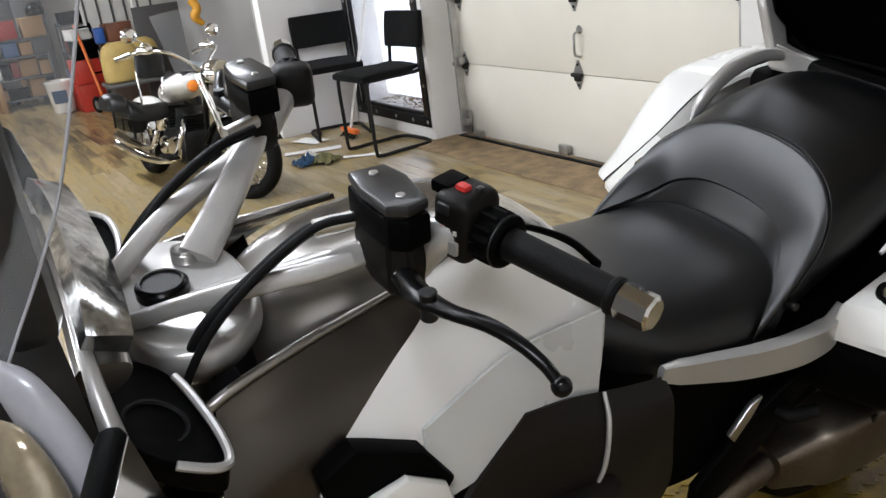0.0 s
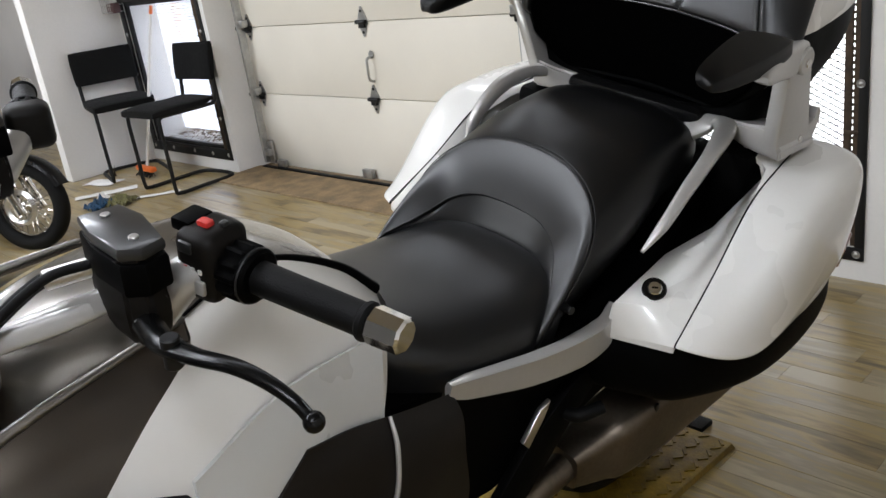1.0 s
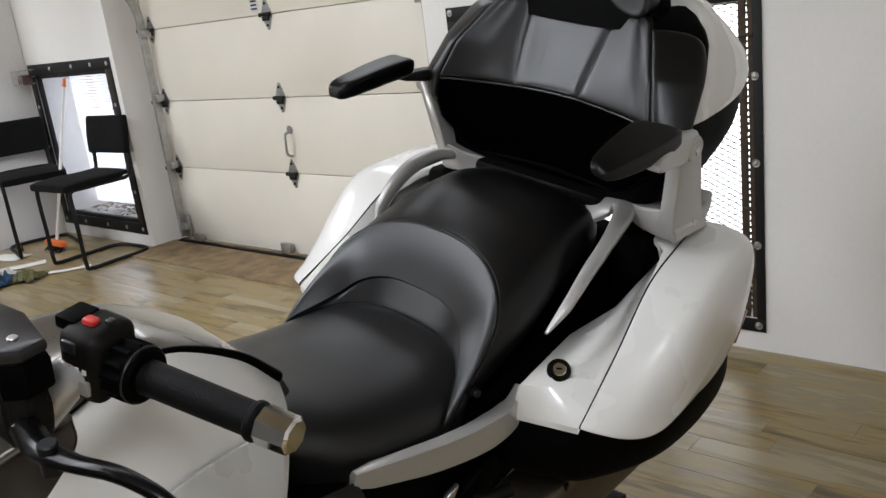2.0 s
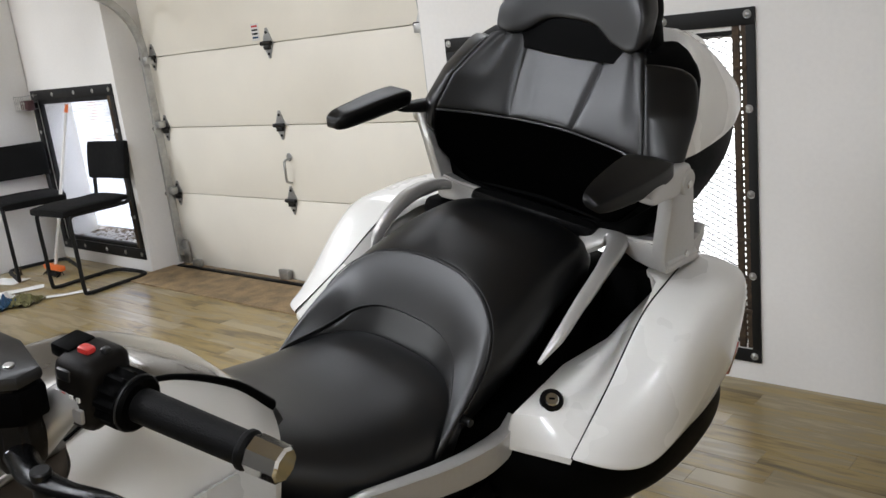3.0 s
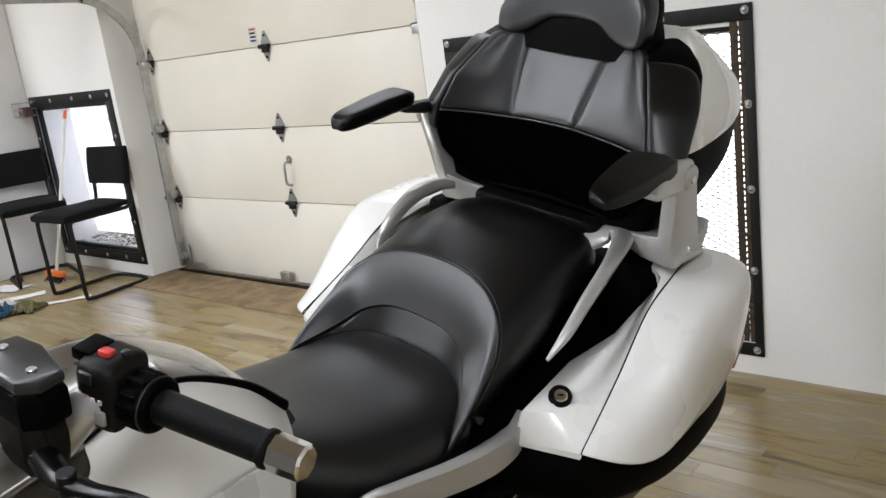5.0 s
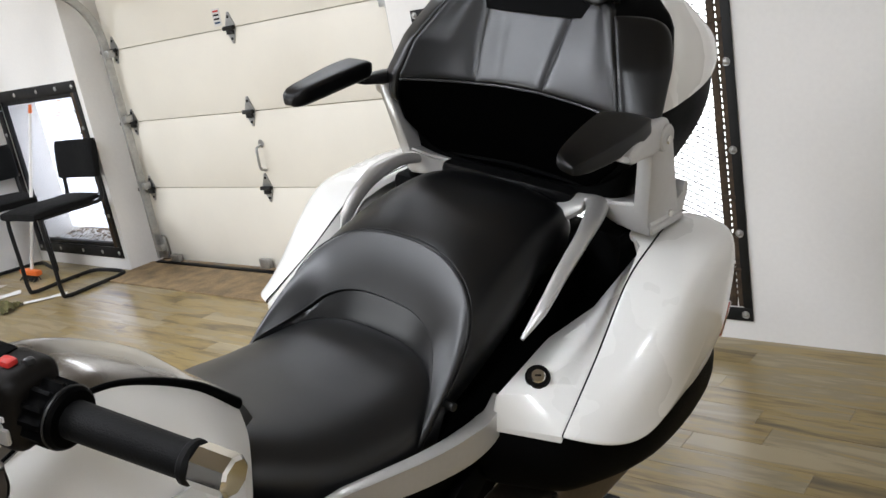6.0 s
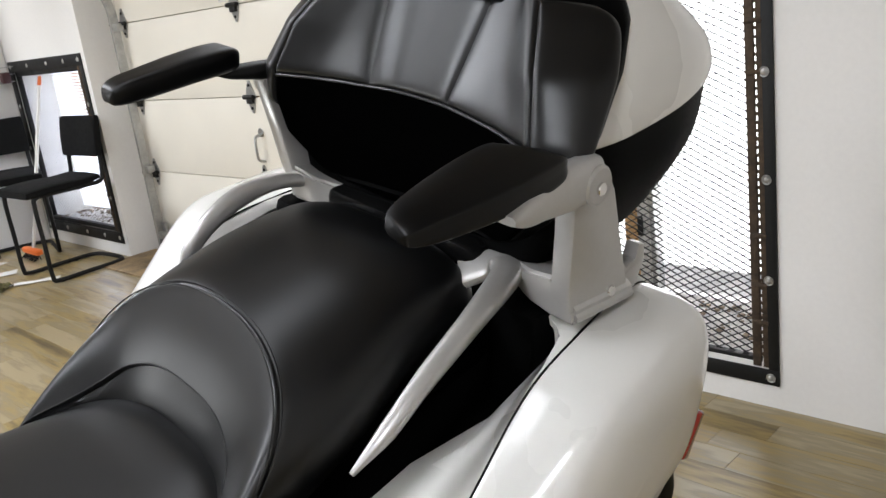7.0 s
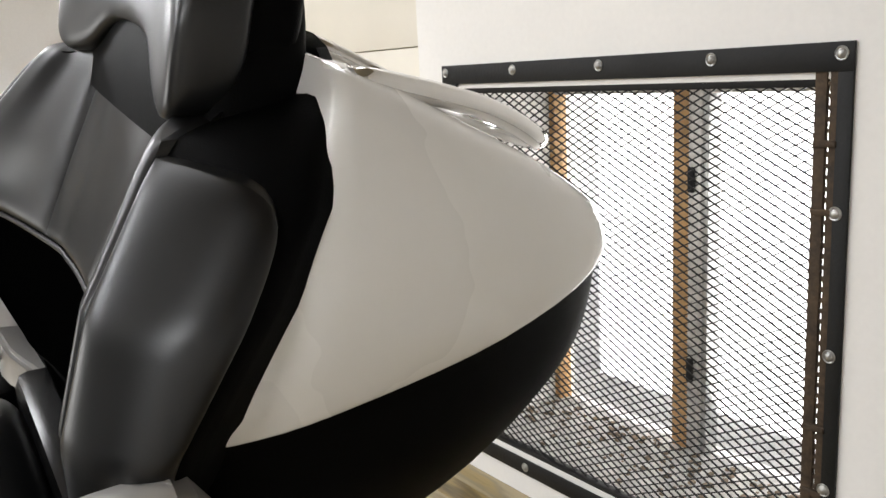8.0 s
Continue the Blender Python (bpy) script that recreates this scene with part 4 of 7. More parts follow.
tube(bm, [(sx * x, y, lid_top(y) - drop) for sx, x, y, drop in ((1, 0.186, 0.19, 0.008), (1, 0.183, 0.22, 0.008), (1, 0.16, 0.33, 0.012), (1, 0.125, 0.42, 0.018), (1, 0.0, 0.455, 0.018), (-1, 0.125, 0.42, 0.018), (-1, 0.16, 0.33, 0.012), (-1, 0.183, 0.22, 0.008), (-1, 0.186, 0.19, 0.008))], 0.010, 80, 10)
part("trim_rail", bm, CHROME, top_case, "chrome trim rail round the lid")
bm = bmesh.new()
box(bm, (0, 0.095, 1.055), (0.32, 0.23, 0.05), 0.015)
part("carrier", bm, GLOSS_BLACK, bike)


# side cases, grab rails and armrests, left and right
def side_case(sx):
    flip = (lambda b: b) if sx > 0 else mirrored
    toe = lambda x, y: x - 0.13 * (y + 0.07)
    edge = [((toe(0.3265, y), y, z), b) for y, z, b in ((-0.345, 0.814, (0.257, -0.388, 0.810)), (-0.29, 0.854, (0.262, -0.38, 0.872)), (-0.222, 0.900, (0.243, -0.21, 0.888)), (-0.165, 0.946, (0.268, -0.10, 0.912)),
            (-0.112, 0.985, (0.308, -0.02, 1.002)), (-0.03, 1.008, (0.294, -0.008, 1.018)), (0.03, 1.016, (0.250, 0.0, 1.038)), (0.10, 1.022, (0.246, 0.10, 1.045)), (0.19, 1.012, (0.24, 0.19, 1.03)))]
    bm = bmesh.new()
    rings = []
    for a, b in edge:
        a, b = Vector(a), Vector(b)
        if sx < 0 and a.y > -0.25:
            b = a.lerp(b, 0.25) + Vector((0, 0, -0.01))
        k = Vector((0, 0, -0.012))
        rings.append([a + k, a, a.lerp(b, 0.5) + Vector((0, 0, 0.002)), b, b + Vector((-0.004, 0, -0.006)), b + k * 0.6])
    skin(bm, rings)
    case = part("side_case", flip(bm), WHITE, bike, "white side case")
    seam = [(-0.345, 0.818), (-0.315, 0.838), (-0.222, 0.900), (-0.112, 0.985), (0.0, 1.012), (0.10, 1.022), (0.185, 1.012), (0.222, 0.955), (0.218, 0.88), (0.18, 0.822), (0.08, 0.800), (-0.1, 0.798), (-0.25, 0.806), (-0.328, 0.813)]
    rings = []
    for x, sf, up, sr, st, sb, drop in ((0.330, 0.993, 0.993, 0.993, 0.993, 0.993, 0), (0.333, 1.0, 1.0, 1.0, 1.0, 1.0, 0.0), (0.365, 0.95, 1.005, 0.99, 1.01, 1.0, 0.006), (0.395, 0.86, 0.995, 0.97, 1.005, 1.0, 0.018), (0.418, 0.74, 0.955, 0.93, 0.97, 0.98, 0.030),
                                        (0.434, 0.60, 0.87, 0.86, 0.90, 0.92, 0.035), (0.446, 0.43, 0.70, 0.72, 0.75, 0.74, 0.027), (0.4525, 0.22, 0.42, 0.46, 0.46, 0.45, 0.014), (0.455, 0.08, 0.14, 0.16, 0.15, 0.15, 0.0)):
        ring = []
        if sx < 0:
            x = 0.330 + (x - 0.330) * 1.22
        for y, z in seam:
            low = min(1.0, max(0.0, (0.965 - z) / 0.16))
            low = low * low * (3 - 2 * low)
            yy = 0.02 + (y - 0.02) * ((sf * low + up * (1 - low)) if y < 0.02 else sr)
            ring.append((toe(x, yy), yy, 0.885 + (z - 0.885) * (st * (1 - low) + sb * low) - drop * low))
        rings.append(ring)
    part("case_lid", flip(loft(rings, 30, 72)), WHITE, case, "white pearl side case lid")
    # Thin black tube that draws the dark groove between case and lid.
    bm = bmesh.new()
    ring = cr([(toe(0.3285, y), y, z) for y, z in seam], 90, True)
    tube(bm, list(ring) + [ring[0]], 0.0015, 91, 8, False)
    part("seam_groove", flip(bm), RUBBER, case)
    rings = []
    for z, s, dy in ((0.800, 0.96, 0), (0.77, 1.0, 0), (0.735, 1.02, 0.006), (0.695, 0.99, 0.012), (0.668, 0.92, 0.014), (0.658, 0.8, 0.014)):
        rings.append([(0.30 + (x - 0.30) * s, -0.05 + (y + 0.05) * s + dy, z) for x, y in ((0.16, -0.36), (0.32, -0.36), (0.385, -0.28), (0.428, -0.14), (0.425, 0.04), (0.39, 0.16), (0.28, 0.20), (0.16, 0.19))])
    part("case_base", flip(loft(rings, 16, 40)), BLACK, case, "black textured base of the side case")
    bm = bmesh.new()
    rings = [[(x + 0.004 * math.cos(a), y, z + 0.008 * math.sin(a)) for a in np.linspace(0, 6.283, 8, endpoint=False)] for x, y, z in ((toe(0.428, -0.13), -0.13, 0.800), (toe(0.440, -0.08), -0.08, 0.796), (toe(0.446, -0.02), -0.02, 0.798), (toe(0.446, 0.06), 0.06, 0.804), (toe(0.436, 0.12), 0.12, 0.818))]
    part("trim_strip", flip(loft(rings, 16, 12)), SILVER, case, "bright trim strip")
    bm = bmesh.new()
    box(bm, (0, 0, 0), (0.014, 0.022, 0.075), 0.004, Matrix.Translation((0.398, 0.186, 0.806)) @ Matrix.Rotation(radians(-24), 4, "X"))
    part("reflector", flip(bm), RED_LENS, case, "red reflector")
    n = Vector((0.36, -0.45, 0.82)).normalized()
    c = Vector((0.290, -0.309, 0.879))
    for name, r0, d0, d1, mt in (("lock_ring", 0.021, -0.02, 0.005, GLOSS_BLACK), ("lock_barrel", 0.0125, 0.0, 0.008, CHROME)):
        bm = bmesh.new()
        rod(bm, c + n * d0, c + n * d1, r0, seg=28)
        part(name, flip(bm), mt, case)
    bm = bmesh.new()
    box(bm, (0, 0, 0.0088), (0.010, 0.002, 0.002), 0, Matrix.Translation(c) @ n.to_track_quat("Z", "Y").to_matrix().to_4x4())
    part("keyhole", flip(bm), BLACK, case)
    # black body that stands for the dark cavity between seat and case
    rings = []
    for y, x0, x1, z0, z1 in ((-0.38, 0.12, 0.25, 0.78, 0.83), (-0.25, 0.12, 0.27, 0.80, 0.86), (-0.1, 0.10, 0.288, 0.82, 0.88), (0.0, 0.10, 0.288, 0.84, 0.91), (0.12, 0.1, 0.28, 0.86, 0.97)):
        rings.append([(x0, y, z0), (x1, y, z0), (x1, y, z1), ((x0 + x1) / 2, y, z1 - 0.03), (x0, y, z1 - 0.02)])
    part("cavity_fill", flip(skin(bmesh.new(), rings)), BLACK, bike)
    # grab rail
    line = cr([(0.145, -0.03, 1.045), (0.185, 0.0, 1.066), (0.218, -0.02, 1.068), (0.245, -0.11, 1.048), (0.258, -0.20, 1.012), (0.263, -0.26, 0.976), (0.259, -0.312, 0.940)], 40)
    if sx < 0:
        line = cr([(0.17, 0.06, 1.035), (0.215, 0.02, 1.058), (0.238, -0.05, 1.074), (0.242, -0.12, 1.066), (0.242, -0.175, 1.040), (0.240, -0.215, 1.005), (0.238, -0.235, 0.97)], 40)
    rings = []
    for i, p in enumerate(line):
        d = Vector(line[min(i + 1, 39)] - line[max(i - 1, 0)]).normalized()
        side = d.cross(Vector((0.3, 0, 1))).normalized()
        up = side.cross(d)
        w = np.interp(i, [0, 10, 20, 33, 39], [0.030, 0.024, 0.014, 0.010, 0.003])
        h = np.interp(i, [0, 10, 20, 33, 39], [0.008, 0.011, 0.016, 0.012, 0.004])
        rings.append([Vector(p) + side * w * math.copysign(abs(math.cos(a)) ** 0.6, math.cos(a)) + up * h * math.copysign(abs(math.sin(a)) ** 0.6, math.sin(a)) for a in np.linspace(0, 6.283, 16, endpoint=False)])
    part("grab_rail", flip(skin(bmesh.new(), rings)), SILVER, bike, "silver passenger grab rail")
    # armrest bracket
    bm = bmesh.new()
    extrude_outline(bm, [(-0.022, 1.045), (0.105, 1.035), (0.082, 1.10), (0.05, 1.195), (0.026, 1.232), (-0.012, 1.238), (-0.030, 1.22), (-0.027, 1.15), (-0.027, 1.09)], 0, 0.292, 0.322, 0.005)
    def leant(bm):
        """The far bracket leans in towards its foot."""
        if sx < 0:
            for v in bm.verts:
                v.co.x -= 0.45 * max(0.0, 1.215 - v.co.z)
        return flip(bm)

    br = part("armrest_bracket", leant(bm), SILVER, bike, "silver armrest bracket")
    bm = bmesh.new()
    rings = [[(0.205, 0.005, 1.075), (0.205, 0.03, 1.075), (0.205, 0.03, 1.05), (0.205, 0.0, 1.05)], [(0.25, -0.018, 1.085), (0.25, 0.06, 1.075), (0.25, 0.06, 1.035), (0.25, -0.02, 1.045)], [(0.295, -0.026, 1.095), (0.295, 0.10, 1.08), (0.295, 0.10, 1.03), (0.295, -0.026, 1.04)], [(0.329, -0.02, 1.052), (0.329, 0.11, 1.045), (0.329, 0.11, 1.03), (0.329, -0.02, 1.035)]]
    skin(bm, rings)
    bmesh.ops.bevel(bm, geom=bm.edges[:], offset=0.005, segments=2, affect="EDGES")
    part("bracket_foot", leant(bm), SILVER, br)
    bm = bmesh.new()
    extrude_outline(bm, [(0.06, 1.05), (0.125, 1.035), (0.142, 1.07), (0.138, 1.094), (0.124, 1.098), (0.118, 1.078), (0.10, 1.072), (0.08, 1.10)], 0, 0.296, 0.318, 0.004)
    part("bracket_fin", leant(bm), SILVER, br)
    bm = bmesh.new()
    rod(bm, (0.285, 0.0, 1.215), (0.334, 0.0, 1.215), 0.024, seg=24)
    part("knuckle", flip(bm), SILVER, br)
    for p in ((0.332, 0.0, 1.212), (0.32, 0.06, 1.055)):
        bm = bmesh.new()
        rod(bm, p, (p[0] + 0.006, p[1], p[2]), 0.008, seg=14)
        part("bracket_bolt", leant(bm), CHROME, br)
    bm = bmesh.new()
    rings = [[(x + 0.017 * math.copysign(abs(math.cos(a)) ** 0.6, math.cos(a)), y, z + h * math.copysign(abs(math.sin(a)) ** 0.6, math.sin(a))) for a in np.linspace(0, 6.283, 14, endpoint=False)] for x, y, z, h in ((0.312, 0.012, 1.220, 0.026), (0.316, -0.04, 1.220, 0.028), (0.322, -0.09, 1.222, 0.023), (0.33, -0.135, 1.222, 0.016), (0.336, -0.168, 1.225, 0.005))]
    if sx < 0:
        rings = [[(x - 0.01, 0.01 + (y - 0.01) * 0.6, 1.236 + (z - 1.222) * 0.5) for x, y, z in r] for r in rings]
    part("arm", flip(loft(rings, 16, 16)), SILVER if sx > 0 else DARK_METAL, br)
    rings = []
    for y, w, zc, h in () if sx > 0 else ((-0.288, 0.012, 1.240, 0.006), (-0.282, 0.020, 1.242, 0.012), (-0.262, 0.026, 1.246, 0.016), (-0.22, 0.029, 1.252, 0.0175), (-0.15, 0.033, 1.262, 0.0185), (-0.09, 0.034, 1.268, 0.018), (-0.072, 0.028, 1.268, 0.014)):
        x0, y, zc = 0.322, y * 0.94, zc - 0.006
        rings.append([(x0 - w, y, zc), (x0 - w * 0.9, y, zc + h * 0.9), (x0, y, zc + h), (x0 + w * 0.9, y, zc + h * 0.9), (x0 + w, y, zc), (x0 + w * 0.8, y, zc - h), (x0, y, zc - h), (x0 - w * 0.8, y, zc - h)])
    for yi, yo, xi, zi, xo, zo, th in () if sx < 0 else ((-0.292, -0.290, 0.300, 1.244, 0.318, 1.238, 0.008), (-0.284, -0.282, 0.295, 1.256, 0.325, 1.242, 0.018), (-0.255, -0.250, 0.290, 1.266, 0.331, 1.247, 0.027), (-0.20, -0.185, 0.283, 1.276, 0.336, 1.253, 0.033),
                                       (-0.155, -0.12, 0.279, 1.282, 0.337, 1.259, 0.035), (-0.130, -0.075, 0.279, 1.283, 0.334, 1.264, 0.032), (-0.120, -0.062, 0.283, 1.280, 0.330, 1.264, 0.026)):
        a, b = Vector((xi, yi, zi)), Vector((xo, yo, zo))
        down = Vector((0.1, 0, -1)) * th * 0.85
        rings.append([a + down * 0.45, a + down * 0.10, a.lerp(b, 0.06), a.lerp(b, 0.5) + Vector((0, 0, 0.003)), a.lerp(b, 0.94), b + down * 0.12, b + down * 0.5, b + down * 0.9, b.lerp(a, 0.12) + down, a.lerp(b, 0.3) + down])
    part("armrest", flip(loft(rings, 30, 32)), PAD, bike, "black padded vinyl armrest")


side_case(1)
side_case(-1)
# connecting cover behind the seat
rings = []
for x in (-0.12, -0.08, 0, 0.08, 0.12):
    z = 1.025 + 0.03 * (1 - (x / 0.2) ** 2)
    rings.append([(x, -0.03, z - 0.03), (x, -0.03, z + 0.0), (x, 0.0, z + 0.012), (x, 0.05, z + 0.012), (x, 0.05, z - 0.04)])
# Black blocks added to fill see-through gaps under seat and rail.
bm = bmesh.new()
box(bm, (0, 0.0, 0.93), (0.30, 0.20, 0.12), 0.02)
part("under_seat_filler", bm, BLACK, bike)
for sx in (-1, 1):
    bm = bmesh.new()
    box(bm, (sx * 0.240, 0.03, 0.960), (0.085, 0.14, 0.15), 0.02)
    part("rail_gap_filler", bm, BLACK, bike)
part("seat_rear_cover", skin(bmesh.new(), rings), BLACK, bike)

# tank and body
tank = part("fuel_tank", hump([(-1.27, 0.10, 1.075, 0.9, 2.6), (-1.20, 0.135, 1.112, 0.88, 2.8), (-1.10, 0.15, 1.128, 0.87, 3.0), (-1.0, 0.15, 1.13, 0.86, 3.0), (-0.92, 0.143, 1.118, 0.86, 3.0), (-0.82, 0.125, 1.062, 0.86, 3.0), (-0.76, 0.105, 1.0, 0.86, 2.8), (-0.71, 0.085, 0.95, 0.86, 2.6)], 0, 40, 40), GREY, bike, "dark grey metallic fuel tank")


def body_side(sx):
    flip = (lambda b: b) if sx > 0 else mirrored
    # white side panel of the tank
    low = 0 if sx > 0 else 0.03
    rows = [[(0.135, -1.06, 1.098), (0.17, -1.077, 1.080), (0.21, -1.156, 1.042), (0.24, -1.24, 0.978), (0.25, -1.27, 0.93)],
            [(0.125, -0.99, 1.117), (0.165, -1.0, 1.085), (0.21, -1.04, 1.03), (0.238, -1.10, 0.97), (0.25, -1.14, 0.92)],
            [(0.118, -0.92, 1.112), (0.155, -0.925, 1.075), (0.198, -0.95, 1.02), (0.228, -0.99, 0.96), (0.242, -1.03, 0.91)],
            [(0.104, -0.82, 1.052), (0.14, -0.825, 1.02), (0.178, -0.84, 0.98), (0.205, -0.87, 0.93), (0.222, -0.90, 0.89)],
            [(0.088, -0.745, 0.975), (0.125, -0.76, 0.955), (0.16, -0.785, 0.93), (0.188, -0.81, 0.895), (0.205, -0.83, 0.865)]]
    rows = [[(x, y, z - low) for x, y, z in r] for r in rows]
    side = part("tank_side_panel", flip(sheet(rows, 24, 28, 0.008)), WHITE, bike, "white side panel of the tank")
    if sx > 0:
        bm = bmesh.new()
        tube(bm, [(r[0][0] - 0.003, r[0][1], r[0][2] + 0.003) for r in rows], [0.002, 0.003, 0.004, 0.007, 0.010], 50, 10)
        part("edge_trim", bm, BLACK, side)
    # Lower facet of the white panel; its shade is painted as light grey.
    rows = [[(0.247, -1.13, 0.968), (0.255, -1.13, 0.90), (0.258, -1.11, 0.85)], [(0.225, -0.99, 1.008), (0.245, -1.0, 0.945), (0.255, -0.99, 0.87)], [(0.188, -0.815, 0.985), (0.213, -0.835, 0.925), (0.230, -0.85, 0.865)]]
    part("shaded_lower_facet", flip(sheet(rows, 16, 20, 0.006)), material("shaded_white_paint", (0.60, 0.61, 0.60), 0.3, 0.1, spread=0.015, coat=0.8), side, "lower facet of the white side panel, its shade painted grey")
    # dark grey front panel
    rows = [[(0.137, -1.062, 1.095), (0.15, -1.17, 1.085), (0.165, -1.26, 1.075), (0.18, -1.345, 1.058)],
            [(0.172, -1.082, 1.078), (0.187, -1.18, 1.06), (0.205, -1.28, 1.04), (0.22, -1.36, 1.015)],
            [(0.211, -1.16, 1.038), (0.222, -1.23, 1.02), (0.237, -1.30, 0.995), (0.25, -1.37, 0.96)],
            [(0.241, -1.245, 0.974), (0.247, -1.28, 0.955), (0.257, -1.33, 0.92), (0.262, -1.38, 0.88)],
            [(0.25, -1.275, 0.925), (0.255, -1.31, 0.90), (0.26, -1.35, 0.87), (0.262, -1.40, 0.82)]]
    part("front_side_panel", flip(sheet(rows, 20, 20, 0.008)), DARK_METALLIC, bike, "dark bronze grey metallic fairing panel")
    bm = bmesh.new()
    tube(bm, [(0.133, -1.07, 1.098), (0.148, -1.17, 1.088), (0.163, -1.26, 1.078), (0.178, -1.345, 1.06), (0.185, -1.38, 1.03)], [0.004, 0.006, 0.007, 0.007, 0.004], 40, 10)
    part("panel_ridge", flip(bm), GREY, bike)
    bm = bmesh.new()
    extrude_outline(bm, [(-1.27, 0.975), (-1.225, 1.0), (-1.14, 0.955), (-1.10, 0.89), (-1.15, 0.82), (-1.25, 0.84)], 0, 0.235, 0.268, 0.008)
    part("knee_guard", flip(bm), BLACK, bike)
    bm = bmesh.new()
    extrude_outline(bm, [(-1.22, 0.93), (-1.17, 0.94), (-1.12, 0.905), (-1.10, 0.84), (-1.16, 0.78), (-1.25, 0.82)], 0, 0.268, 0.284, 0.007)
    part("lower_fairing", flip(bm), WHITE, bike, "white lower fairing")
    # bronze engine cover
    rows = [[(0.250, -0.985, 0.925), (0.262, -1.04, 0.885), (0.266, -1.09, 0.83), (0.262, -1.11, 0.74), (0.25, -1.12, 0.62)],
            [(0.240, -0.90, 0.905), (0.264, -0.92, 0.87), (0.275, -0.95, 0.80), (0.275, -0.96, 0.70), (0.262, -0.96, 0.60)],
            [(0.225, -0.80, 0.866), (0.255, -0.81, 0.835), (0.275, -0.82, 0.77), (0.275, -0.83, 0.68), (0.262, -0.84, 0.58)],
            [(0.215, -0.71, 0.838), (0.24, -0.71, 0.81), (0.258, -0.72, 0.75), (0.255, -0.71, 0.66), (0.24, -0.72, 0.58)]]
    cover = part("engine_cover", flip(sheet(rows, 24, 24, 0.01)), BRONZE, bike, "dark bronze plastic engine cover")
    bm = bmesh.new()
    tube(bm, [(0.236, -0.845, 0.886), (0.262, -0.855, 0.855), (0.278, -0.87, 0.80), (0.282, -0.89, 0.76)], [0.003, 0.004, 0.004, 0.003], 30, 8)
    part("metal_strip", flip(bm), SILVER, cover)
    bm = bmesh.new()
    box(bm, (0.285, -0.93, 0.73), (0.05, 0.16, 0.09), 0.015)
    box(bm, (0.30, -0.90, 0.71), (0.05, 0.06, 0.06), 0.012)
    part("cylinder_cover", flip(bm), BRONZE, cover)
    # silver side trim below the seat
    line = cr([(0.213, -0.715, 0.843), (0.224, -0.63, 0.824), (0.235, -0.54, 0.806), (0.246, -0.45, 0.800), (0.251, -0.39, 0.812), (0.247, -0.355, 0.850)], 40)
    rings = []
    for i, p in enumerate(line):
        d = Vector(line[min(i + 1, 39)] - line[max(i - 1, 0)]).normalized()
        n = d.cross(Vector((0, 0, 1))).normalized()
        up = n.cross(d)
        h = np.interp(i, [0, 3, 12, 24, 32, 39], [0.013, 0.019, 0.026, 0.031, 0.026, 0.008])
        t = np.interp(i, [0, 3, 30, 39], [0.006, 0.010, 0.014, 0.008])
        rings.append([Vector(p) + up * h * a - n * t * b for a, b in ((1, 0.2), (0.9, 1.0), (0.2, 1.5), (-0.85, 0.9), (-1, 0.1), (-0.9, -1), (0, -1), (0.9, -1))])
    drop = 0 if sx > 0 else 0.035
    rings = [[p - Vector((0, 0, drop)) for p in r] for r in rings]
    part("side_trim", flip(skin(bmesh.new(), rings)), SILVER, bike, "pale silver side trim below the seat")
    # black frame behind
    bm = bmesh.new()
    rings = [[(0.05, y, z1), (x1, y, z1), (x1, y, z0), (0.05, y, z0)] for y, x1, z0, z1 in ((-0.80, 0.18, 0.55, 0.84), (-0.60, 0.2, 0.55, 0.80), (-0.40, 0.21, 0.6, 0.81), (-0.1, 0.2, 0.65, 0.84), (0.15, 0.16, 0.7, 0.9))]
    part("frame_cover", flip(skin(bm, rings)), BLACK, bike)
    # silencer
    bm = bmesh.new()
    rings = []
    for y, x, z, hw, hh in ((-0.40, 0.20, 0.47, 0.035, 0.04), (-0.33, 0.21, 0.48, 0.05, 0.06), (-0.27, 0.22, 0.49, 0.06, 0.075), (-0.05, 0.235, 0.52, 0.062, 0.08), (0.25, 0.25, 0.56, 0.06, 0.08), (0.33, 0.252, 0.57, 0.05, 0.065)):
        rings.append([(x + hw * math.copysign(abs(math.cos(a)) ** 0.45, math.cos(a)), y, z + hh * math.copysign(abs(math.sin(a)) ** 0.45, math.sin(a))) for a in np.linspace(0, 6.283, 16, endpoint=False)])
    sil = part("silencer", flip(loft(rings, 30, 32)), STAINED, bike, "brushed metal silencer")
    bm = bmesh.new()
    tube(bm, [(0.2, -0.37, 0.475), (0.19, -0.5, 0.44), (0.17, -0.65, 0.36), (0.15, -0.9, 0.30)], 0.03, 30, 14)
    part("exhaust_pipe", flip(bm), STAINED, sil)
    bm = bmesh.new()
    box(bm, (0.278, -0.22, 0.50), (0.006, 0.012, 0.14), 0.002)
    part("clamp", flip(bm), DARK_METAL, sil)
    # footpegs and hanger
    bm = bmesh.new()
    extrude_outline(bm, [(-0.62, 0.56), (-0.52, 0.66), (-0.42, 0.72), (-0.36, 0.74), (-0.35, 0.70), (-0.44, 0.62), (-0.54, 0.52), (-0.62, 0.48)], 0, 0.215, 0.235, 0.004)
    hg = part("peg_hanger", flip(bm), BLACK, bike)
    bm = bmesh.new()
    extrude_outline(bm, [(-0.57, 0.665), (-0.53, 0.715), (-0.505, 0.722), (-0.52, 0.69), (-0.555, 0.645)], 0, 0.232, 0.243, 0.003)
    part("hanger_plate", flip(bm), ALLOY, hg)
    for p in ((0.225, -0.45, 0.655), (0.225, -0.60, 0.51)):
        bm = bmesh.new()
